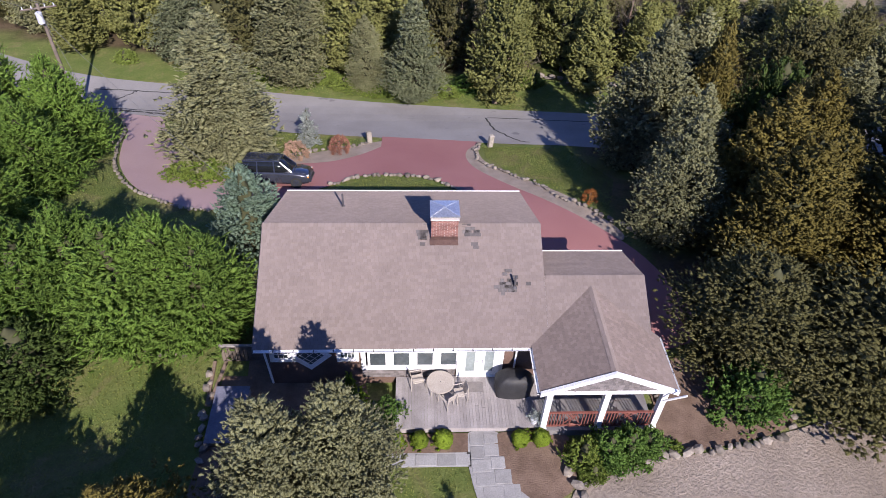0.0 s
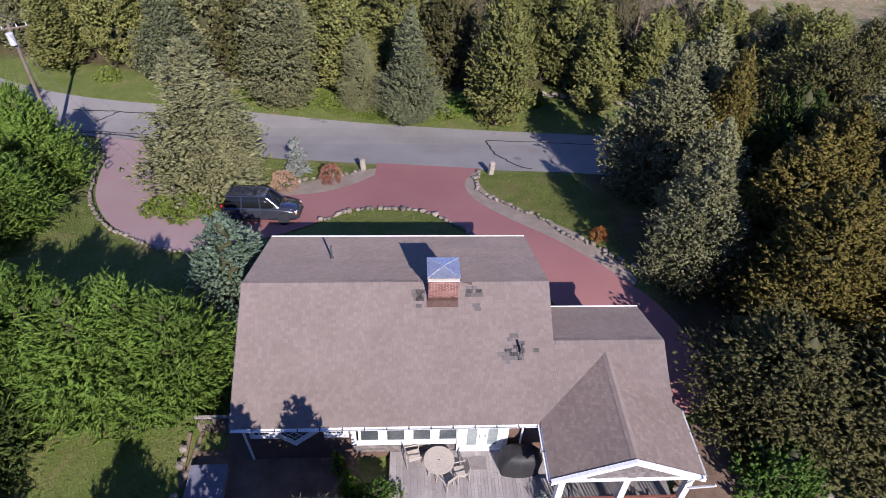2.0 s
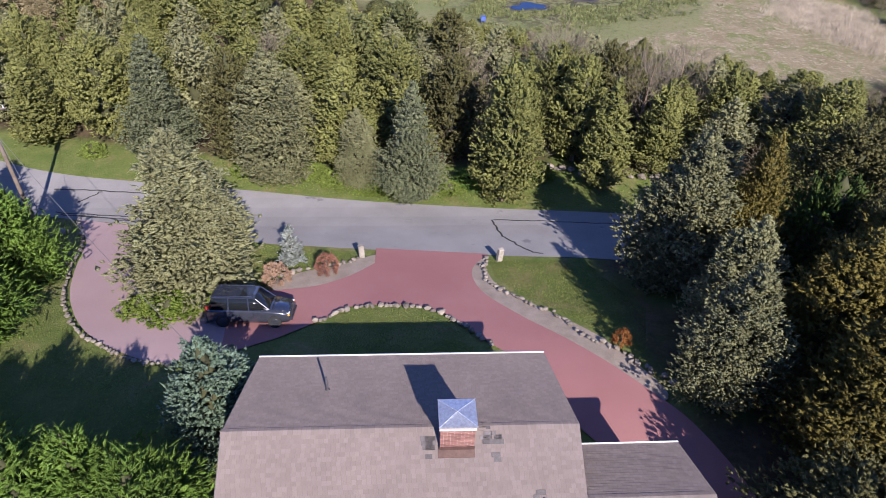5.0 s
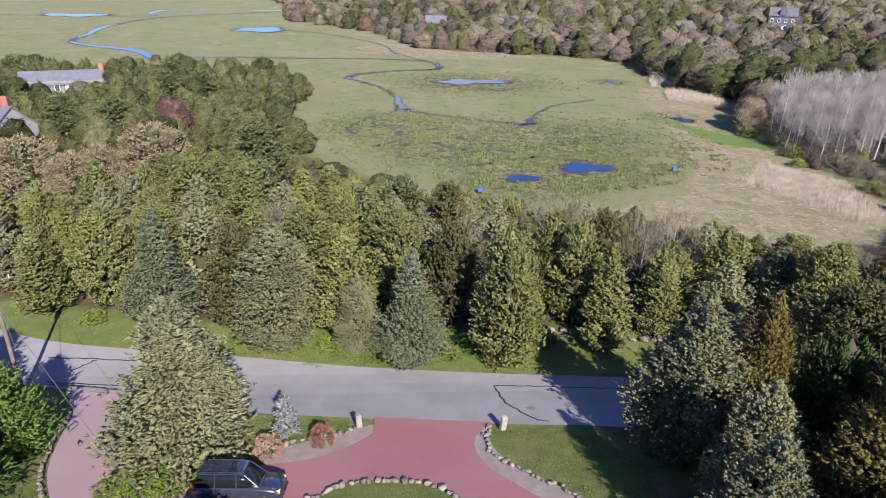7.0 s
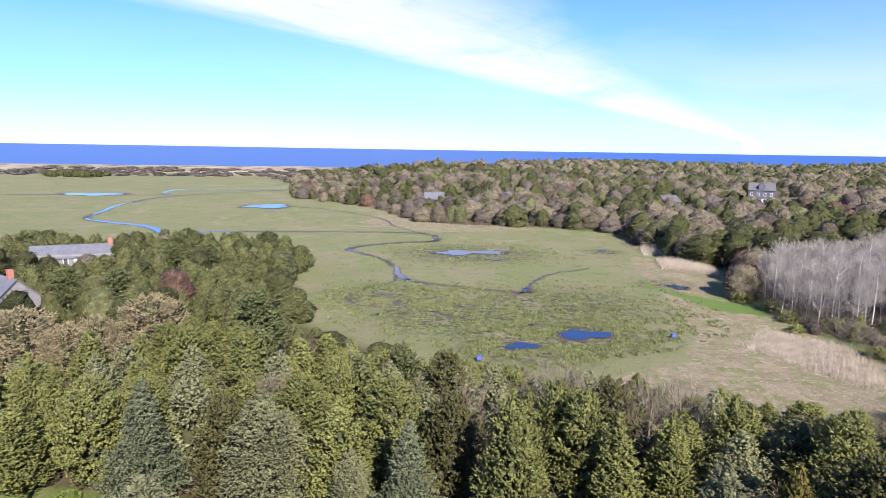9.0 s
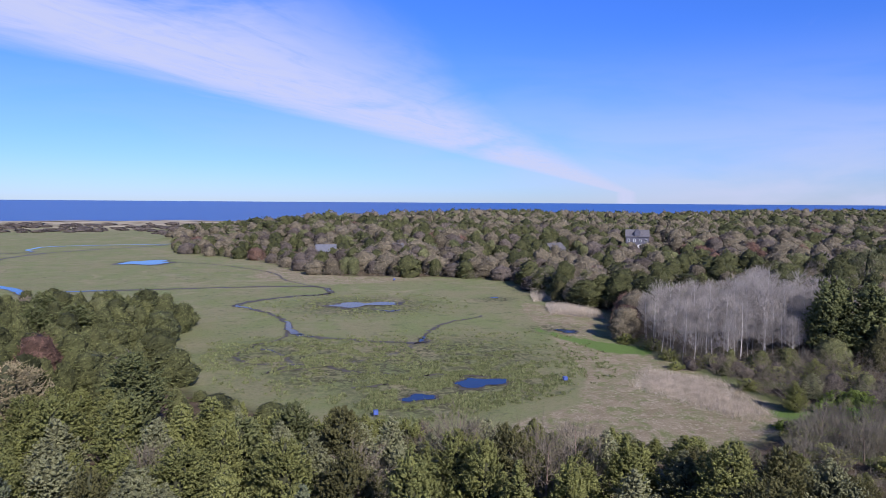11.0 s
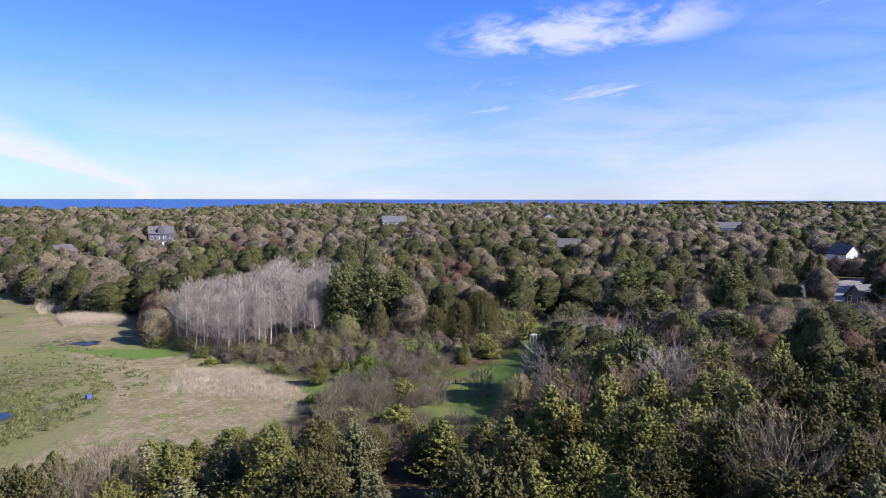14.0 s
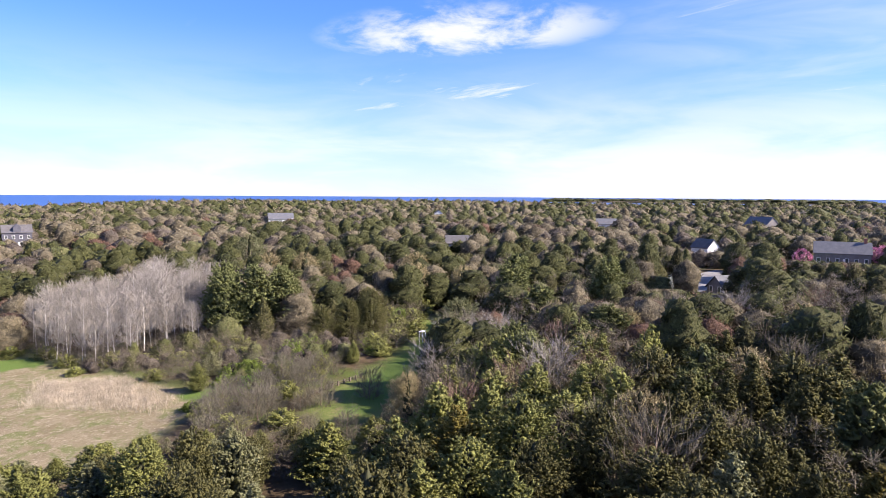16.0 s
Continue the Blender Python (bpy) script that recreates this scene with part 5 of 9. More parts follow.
# wing walls
part("wall", prism(bmesh.new(), [(15.6, -0.4), (20.1, -0.4), (20.1, WZR - 0.42 * (20.1 - WYR) - 0.16), (WYR, WZR - 0.16), (15.6, ZF + FS * (15.6 - YF) - 0.16)], "x", WX1 - 0.42, WX1 - 0.26), CEDAR_WALL, house)
part("wall", boxes((RIGHT + 0.01, WX1 - 0.42, 19.94, 20.1, -0.6, WZR - 0.42 * (20.1 - WYR) - 0.16)), CEDAR_WALL, house)
part("wall", boxes((RIGHT + 0.01, WX1 - 0.42, 15.6, 15.76, -0.4, 3.0)), BROWN_WALL, house)
# trim and gutters
part("rake_board", slab([(X0 - 0.03, YF - 0.05, ZF - 0.01), (X0 - 0.002, YF - 0.05, ZF - 0.01), (X0 - 0.002, YR, ZR - 0.01), (X0 - 0.03, YR, ZR - 0.01)], 0.22), CEDAR_WALL, house, "weathered rake board")
part("rake_board", slab([(X0 - 0.03, YR, ZR - 0.01), (X0 - 0.002, YR, ZR - 0.01), (X0 - 0.002, YB, ZB - 0.01), (X0 - 0.03, YB, ZB - 0.01)], 0.22), CEDAR_WALL, house, "weathered rake board")


def gutter(a, b, out, parent, r=0.07):
    """A half-round gutter along a line, with its hangers."""
    a, b, out = Vector(a), Vector(b), Vector(out)
    bm = bmesh.new()
    prof = [(-r, 0), (-r * 0.7, -r * 0.75), (0, -r), (r * 0.7, -r * 0.75), (r, 0), (r * 0.82, 0), (r * 0.55, -r * 0.6), (0, -r * 0.84), (-r * 0.55, -r * 0.6), (-r * 0.82, 0)]
    rows = [[bm.verts.new(p + out * (c + r) + Vector((0, 0, d))) for c, d in prof] for p in (a, b)]
    for i in range(len(prof)):
        bm.faces.new((rows[0][i], rows[1][i], rows[1][(i + 1) % 10], rows[0][(i + 1) % 10]))
    bm.faces.new(rows[0][::-1])
    bm.faces.new(rows[1])
    bmesh.ops.recalc_face_normals(bm, faces=bm.faces)
    g = part("gutter", bm, WHITE, parent, "white half-round gutter")
    n = int((b - a).length / 0.8)
    for i in range(n + 1):
        p = a.lerp(b, i / max(n, 1)) + Vector((0, 0, 0.012))
        s = (b - a).normalized() * 0.02
        mesh_object("gutter_bracket", [p - s, p + s, p + s + out * 2.1 * r, p - s + out * 2.1 * r], [(0, 1, 2, 3)], PIPE, g)
    return g


gutter((X0, YF, ZF - 0.08), (PX - PHALF - 0.02, YF, ZF - 0.08), (0, -1, 0), house)
part("drip_edge", boxes((X0, X1, YB + 0.045, YB + 0.09, ZB - 0.05, ZB + 0.03)), WHITE, house, "white metal drip edge")
part("drip_edge", boxes((X1 + 0.05, WX1, WYB + 0.045, WYB + 0.09, WZB - 0.05, WZB + 0.03)), WHITE, house, "white metal drip edge")
gutter((X0, YB + 0.07, ZB - 0.08), (X1, YB + 0.07, ZB - 0.08), (0, 1, 0), house)
gutter((X1, WYB, WZB - 0.06), (WX1, WYB, WZB - 0.06), (0, 1, 0), house)
gutter((PX - PHALF, PYF + 0.1, PZE - 0.08), (PX - PHALF, YF - 0.02, PZE - 0.08), (-1, 0, 0), house)
gutter((PX + PHALF, PYF + 0.1, PZE - 0.08), (PX + PHALF, YF + 0.5, PZE - 0.08), (1, 0, 0), house)


def window(x0, x1, z0, z1, y, parent, grid=(3, 2), lower=True, blind=PANE, trim=0.1, grid_part=0.42):
    """A sash window in a wall that faces -y."""
    w = part("window", boxes((x0, x1, y - 0.05, y + 0.03, z1 - trim, z1), (x0, x1, y - 0.06, y + 0.03, z0, z0 + trim), (x0, x0 + trim, y - 0.05, y + 0.03, z0 + trim, z1 - trim),
                             (x1 - trim, x1, y - 0.05, y + 0.03, z0 + trim, z1 - trim)), WHITE, parent, "white-trimmed sash window")
    a, b, lo, hi = x0 + trim, x1 - trim, z0 + trim, z1 - trim
    split = hi - (hi - lo) * grid_part if lower else lo
    part("pane", boxes((a, b, y + 0.0, y + 0.012, lo, hi)), blind, w)
    rails = [(a, b, y - 0.03, y - 0.002, split - 0.025, split + 0.025)] if lower else []
    part("sash", boxes(*(rails + [(a, b, y - 0.025, y - 0.002, lo, lo + 0.04), (a, b, y - 0.025, y - 0.002, hi - 0.04, hi), (a, a + 0.035, y - 0.025, y - 0.002, lo + 0.04, hi - 0.04), (b - 0.035, b, y - 0.025, y - 0.002, lo + 0.04, hi - 0.04)])), WHITE, w)
    for i in range(1, grid[0]):
        x = a + (b - a) * i / grid[0]
        part("glazing_bar", boxes((x - 0.012, x + 0.012, y - 0.02, y - 0.002, split + 0.03, hi - 0.04)), WHITE, w)
    for i in range(1, grid[1]):
        z = split + (hi - split) * i / grid[1]
        part("glazing_bar", boxes((a + 0.035, b - 0.035, y - 0.018, y - 0.003, z - 0.012, z + 0.012)), WHITE, w)
    return w


part("window_board", boxes((-3.02, -2.82, FRONT - 0.04, FRONT + 0.1, 0.72, 2.52), (-2.82, 1.12, FRONT - 0.04, FRONT + 0.1, 2.4, 2.52), (-2.82, 1.12, FRONT - 0.07, FRONT + 0.1, 0.72, 0.84)), WHITE, house, "white boards round the sunroom windows")
for i in range(4):
    cx = -2.3 + i * 1.03
    window(cx - 0.44, cx + 0.44, 0.84, 2.4, FRONT + 0.02, house, (4, 2), True, PANE, 0.07, 0.36)
    if i < 3:
        part("mullion", boxes((cx + 0.44, cx + 0.59, FRONT - 0.045, FRONT + 0.1, 0.84, 2.4)), WHITE, house)
# french doors
doors = part("door_frame", boxes((1.16, 1.34, FRONT - 0.06, FRONT + 0.1, 0.15, 2.5), (3.0, 3.2, FRONT - 0.06, FRONT + 0.1, 0.15, 2.5), (1.34, 3.0, FRONT - 0.06, FRONT + 0.1, 2.4, 2.5), (1.34, 3.0, FRONT - 0.08, FRONT + 0.1, 0.15, 0.24)), WHITE, house, "white french door frame")
for i, x in enumerate((1.34, 2.17)):
    d = part("door_leaf", boxes((x, x + 0.22, FRONT - 0.02, FRONT + 0.03, 0.24, 2.4), (x + 0.61, x + 0.83, FRONT - 0.02, FRONT + 0.03, 0.24, 2.4), (x + 0.22, x + 0.61, FRONT - 0.02, FRONT + 0.03, 0.24, 0.5), (x + 0.22, x + 0.61, FRONT - 0.02, FRONT + 0.03, 2.2, 2.4)), WHITE, doors, "white glazed door leaf")
    part("pane", boxes((x + 0.22, x + 0.61, FRONT, FRONT + 0.012, 0.5, 2.2)), BLIND, doors)
    part("door_handle", boxes((x + (0.7 if i == 0 else 0.1), x + (0.73 if i == 0 else 0.13), FRONT - 0.07, FRONT - 0.02, 1.1, 1.32)), STEEL, doors, "metal door handle")
# windows of the shaded end, and the tilted square one
window(-6.9, -5.75, 1.35, 2.55, FRONT - 0.02, house, (4, 3), False, PANE, 0.16)
window(-4.05, -3.1, 1.35, 2.55, FRONT - 0.02, house, (4, 3), False, PANE, 0.16)
bm = bmesh.new()
c, s = Vector((-5.2, FRONT - 0.03, 1.75)), 0.88
for k in range(4):
    p = [c + Vector((math.cos(a), 0, math.sin(a))) * q for a, q in ((k * math.pi / 2, s * 1.08), ((k + 1) * math.pi / 2, s * 1.08), ((k + 1) * math.pi / 2, s * 0.74), (k * math.pi / 2, s * 0.74))]
    f = bm.faces.new([bm.verts.new(q) for q in p])
    r = bmesh.ops.extrude_face_region(bm, geom=[f])
    bmesh.ops.translate(bm, vec=(0, -0.05, 0), verts=[e for e in r["geom"] if isinstance(e, bmesh.types.BMVert)])
bmesh.ops.recalc_face_normals(bm, faces=bm.faces)
diamond = part("window", bm, WHITE, house, "white diamond-shaped window")
bm = bmesh.new()
bm.faces.new([bm.verts.new(c + Vector((math.cos(k * math.pi / 2), 0, math.sin(k * math.pi / 2))) * s * 0.76) for k in range(4)])
part("pane", bm, PANE, diamond)
for k in (-0.33, 0, 0.33):
    for sg in (-1, 1):
        a = c + Vector((k * s * 0.5 * 1.4 - 0.37 * s, -0.02, sg * (k * s * 0.5 * 1.4 + 0.37 * s)))
        b2 = c + Vector((k * s * 0.5 * 1.4 + 0.37 * s, -0.02, sg * (k * s * 0.5 * 1.4 - 0.37 * s)))
        part("glazing_bar", tube(bmesh.new(), a, b2, 0.011, 0.011, 4), WHITE, diamond)
part("downpipe", tube(tube(bmesh.new(), (-7.05, 14.95, 2.55), (-6.95, 15.05, 0.0), 0.05, n=8), (-7.05, 14.7, 2.62), (-7.05, 14.95, 2.5), 0.05, n=8), WHITE, house, "white downpipe")
part("downpipe", tube(tube(bmesh.new(), (3.7, 15.05, 2.5), (3.7, 15.05, 0.2), 0.045, n=8), (3.7, 14.7, 2.6), (3.7, 15.05, 2.5), 0.045, n=8), WHITE, house, "white downpipe")

# chimney: brick by brick, with flashing and a steel cover
CX0, CX1, CY0, CY1, CZ0, CZ1 = 0.03, 1.22, 18.95, 19.95, 4.6, 6.12
chimney = part("chimney", boxes((CX0 + 0.012, CX1 - 0.012, CY0 + 0.012, CY1 - 0.012, CZ0, CZ1 - 0.01)), MORTAR, house, "red brick chimney stack")
brick_me = {}


def brick(x, y, z, lx, ly, parent):
    key = (round(lx, 3), round(ly, 3))
    if key not in brick_me:
        brick_me[key] = boxes((-lx / 2, lx / 2, -ly / 2, ly / 2, -0.03, 0.03))
        me = bpy.data.meshes.new("brick")
        brick_me[key].to_mesh(me)
        me.materials.append(BRICK_ONE)
        brick_me[key] = me
    ob = new("brick", brick_me[key])
    ob.location = (x, y, z)
    ob.parent = parent


BRICK_ONE = surface("brick_face", (0.19, 0.09, 0.075), (0.27, 0.14, 0.115), 3, 25, 0.9, 0.4, 0.01, per_object=0.3)
z, row = 5.02, 0
while z < CZ1 - 0.04:
    n = 5
    w = (CX1 - CX0) / n
    for i in range(n if row % 2 == 0 else n - 1):
        brick(CX0 + w * (i + 0.5 + 0.5 * (row % 2)), CY0 + 0.045, z, w - 0.014, 0.1, chimney)
    if row % 2:
        for xx in (CX0 + w * 0.25, CX1 - w * 0.25):
            brick(xx, CY0 + 0.045, z, w * 0.5 - 0.014, 0.1, chimney)
    for xs in (CX0 + 0.045, CX1 - 0.045):
        for i in range(4):
            brick(xs, CY0 + 0.1 + 0.225 * (i + 0.5), z, 0.1, 0.211, chimney)
    z, row = z + 0.075, row + 1
part("flashing", slab([(CX0 - 0.05, 18.72, ZF + FS * (18.72 - YF) + 0.04), (CX1 + 0.02, 18.72, ZF + FS * (18.72 - YF) + 0.04), (CX1 + 0.02, 18.97, ZF + FS * (18.97 - YF) + 0.05), (CX0 - 0.05, 18.97, ZF + FS * (18.97 - YF) + 0.05)], 0.02), FLASHING, house, "brown copper chimney flashing")
part("flashing", boxes((CX0 - 0.012, CX1 + 0.012, CY0 - 0.015, CY0 + 0.02, 4.9, 5.2)), FLASHING, house, "brown copper chimney flashing")
part("chimney_cap", boxes((CX0 - 0.03, CX1 + 0.03, CY0 - 0.03, CY1 + 0.03, CZ1 - 0.01, CZ1 + 0.06)), MORTAR, house, "pale mortar crown of the chimney")
bm = bmesh.new()
for dx in (0.06, (CX1 - CX0) - 0.06):
    for dy in (0.06, (CY1 - CY0) - 0.06):
        tube(bm, (CX0 + dx, CY0 + dy, CZ1 + 0.05), (CX0 + dx, CY0 + dy, CZ1 + 0.26), 0.02, n=6)
part("cover_post", bm, STEEL, house)
bm = bmesh.new()
base4 = [bm.verts.new(p) for p in ((CX0 - 0.05, CY0 - 0.08, CZ1 + 0.26), (CX1 + 0.05, CY0 - 0.08, CZ1 + 0.26), (CX1 + 0.05, CY1 + 0.08, CZ1 + 0.26), (CX0 - 0.05, CY1 + 0.08, CZ1 + 0.26))]
low4 = [bm.verts.new(v.co - Vector((0, 0, 0.06))) for v in base4]
tip = bm.verts.new(((CX0 + CX1) / 2, (CY0 + CY1) / 2, CZ1 + 0.36))
for i in range(4):
    bm.faces.new((base4[i], base4[(i + 1) % 4], tip))
    bm.faces.new((low4[i], low4[(i + 1) % 4], base4[(i + 1) % 4], base4[i]))
bmesh.ops.recalc_face_normals(bm, faces=bm.faces)
cover = part("chimney_cover", bm, STEEL, house, "shiny sheet steel chimney cover")
for i in range(4):
    a = Vector(((CX0 - 0.05, CY0 - 0.08, CZ1 + 0.265), (CX1 + 0.05, CY0 - 0.08, CZ1 + 0.265), (CX1 + 0.05, CY1 + 0.08, CZ1 + 0.265), (CX0 - 0.05, CY1 + 0.08, CZ1 + 0.265))[i])
    part("seam", tube(bmesh.new(), a, ((CX0 + CX1) / 2, (CY0 + CY1) / 2, CZ1 + 0.365), 0.014, n=5), STEEL, cover)
# vent pipes
for x, y, h in ((-4.13, 22.3, 0.75), (3.64, 17.05, 0.62)):
    z = (ZF + FS * (y - YF)) if y < YR else ZR - BS * (y - YR)
    part("vent_pipe", tube(tube(bmesh.new(), (x, y, z - 0.05), (x, y, z + h), 0.045, n=10), (x, y, z - 0.02), (x, y, z + 0.06), 0.13, 0.06, n=12), PIPE, house, "dark plastic vent pipe")
# newer, darker shingles let into the roof
r = np.random.default_rng(9)
for cx, cy, n, wx, wy in ((3.43, 17.1, 26, 0.7, 0.42), (1.75, 19.1, 16, 0.35, 0.4), (-0.35, 19.1, 14, 0.28, 0.4)):
    for i in range(n):
        x, y = cx + r.normal(0, wx * 0.5), cy + round(r.normal(0, wy * 0.5) / 0.13) * 0.13
        if CX0 - 0.2 < x < CX1 + 0.2 and y > 18.2:
            continue
        w = r.uniform(0.16, 0.34)
        z0, z1 = ZF + FS * (y - YF) + 0.03, ZF + FS * (y + 0.13 - YF) + 0.028
        mesh_object("patch_shingle", [(x - w / 2, y, z0), (x + w / 2, y, z0), (x + w / 2, y + 0.13, z1), (x - w / 2, y + 0.13, z1), (x - w / 2, y, z0 - 0.03), (x + w / 2, y, z0 - 0.03)], [(0, 1, 2, 3), (4, 5, 1, 0)], PATCH_SHINGLE, main_roof)
# porch: gable, posts, floor, rails
bm = prism(bmesh.new(), [(PX - PHALF + 0.4, PZE + 0.02), (PX + PHALF - 0.4, PZE + 0.02), (PX, PZR - 0.16)], "y", PYF + 0.14, PYF + 0.24)
part("porch_gable", bm, CEDAR_WALL, house, "grey shingled porch gable")
v, f = [], []
z, row = PZE + 0.03, 0
r = np.random.default_rng(5)
while z < PZR - 0.3:
    half = (PZR - 0.2 - z - 0.06) / PS
    x = PX - half
    while x < PX + half:
        w = r.uniform(0.1, 0.24)
        b = min(x + w - 0.008, PX + half)
        k, t = len(v), PYF + 0.14 - r.uniform(0.012, 0.03)
        v += [(x, t, z), (b, t, z), (b, PYF + 0.135, z + 0.12), (x, PYF + 0.135, z + 0.12), (x, PYF + 0.14, z), (b, PYF + 0.14, z)]
        f += [(k, k + 1, k + 2, k + 3), (k + 4, k + 5, k + 1, k)]
        x += w
    z += 0.12
mesh_object("cladding", v, f, CEDAR_WALL, house, "grey weathered shingles of the gable")
for sg in (-1, 1):
    part("rake_board", slab([(PX, PYF - 0.02, PZR + 0.05), (PX + sg * (PHALF + 0.02), PYF - 0.02, PZE + 0.04), (PX + sg * (PHALF + 0.02), PYF + 0.12, PZE + 0.04), (PX, PYF + 0.12, PZR + 0.05)], 0.2), WHITE, house, "white porch rake board")
part("beam", boxes((PX - PB - 0.12, PX + PB + 0.12, PYF + 0.1, PYF + 0.3, PZE - 0.18, PZE + 0.02)), WHITE, house, "white porch beam")
porch_floor = part("porch_floor", boxes((PX - PB - 0.12, PX + PB + 0.12, PYF + 0.12, 15.6, 0.0, 0.1), (PX - PB - 0.14, PX + PB + 0.14, PYF + 0.06, PYF + 0.12, -0.3, 0.1)), PORCH_BOARD, house, "grey painted porch floor")
for x in (PX - PB, PX, PX + PB):
    part("post", boxes((x - 0.12, x + 0.12, PYF + 0.1, PYF + 0.34, 0.1, PZE - 0.18), (x - 0.15, x + 0.15, PYF + 0.07, PYF + 0.37, 0.1, 0.25)), WHITE, house, "white square porch post")
for x in (PX - PB, PX + PB):
    part("post", boxes((x - 0.1, x + 0.1, 15.3, 15.5, 0.1, PZE - 0.1)), WHITE, house, "white square porch post")
part("beam", boxes((PX - PB - 0.12, PX - PB + 0.1, PYF + 0.34, 15.5, PZE - 0.18, PZE - 0.04)), WHITE, house)
part("beam", boxes((PX + PB - 0.1, PX + PB + 0.12, PYF + 0.34, 15.5, PZE - 0.18, PZE - 0.04)), WHITE, house)


def panel(x0, x1, y, parent):
    """A rail panel with upright bars at its ends and a twig-like middle."""
    rail = part("railing", boxes((x0, x1, y, y + 0.07, 1.12, 1.2), (x0, x1, y, y + 0.07, 0.2, 0.27)), RED_RAIL, parent, "red-stained porch railing")
    n = 16
    for i in range(n):
        x = x0 + (x1 - x0) * (i + 0.5) / n
        if 5 <= i <= 10:
            continue
        part("baluster", boxes((x - 0.022, x + 0.022, y + 0.015, y + 0.055, 0.27, 1.12)), RED_RAIL, rail)
    r = np.random.default_rng(int(x0 * 10))
    for i in range(14):
        a = Vector((x0 + (x1 - x0) * r.uniform(0.3, 0.7), y + 0.03, r.choice([0.27, 1.12])))
        b = Vector((x0 + (x1 - x0) * r.uniform(0.3, 0.7), y + 0.03, r.uniform(0.35, 1.05)))
        part("twig", tube(bmesh.new(), a, b, 0.024, 0.018, 5), RED_RAIL, rail)


panel(PX - PB + 0.14, PX - 0.14, PYF + 0.18, house)
panel(PX + 0.14, PX + PB - 0.14, PYF + 0.18, house)
part("flagpole", tube(bmesh.new(), (9.2, 12.2, 2.35), (9.8, 11.8, 3.25), 0.045, n=8), WHITE, house, "short white flagpole on the porch corner")

# deck
deck = thing("deck", 1.6, 13.9, -0.3, "weathered grey plank deck before the french doors", "deck")
part("joist", boxes((-1.5, 4.6, 12.6, 12.68, -0.3, 0.11), (-1.5, 4.6, 15.0, 15.1, -0.3, 0.11), (-1.5, -1.4, 12.68, 15.0, -0.3, 0.11), (4.5, 4.6, 12.68, 15.0, -0.3, 0.11)), DECK, deck)
x = -1.52
r = np.random.default_rng(3)
while x < 4.6:
    w = 0.138
    cut = r.uniform(13.0, 14.7)
    for y0, y1 in ((12.5, cut - 0.003), (cut + 0.003, 15.17)):
        part("plank", boxes((x, x + w - 0.005, y0, y1, 0.112, 0.15 + r.uniform(-0.002, 0.003))), DECK, deck)
    x += w


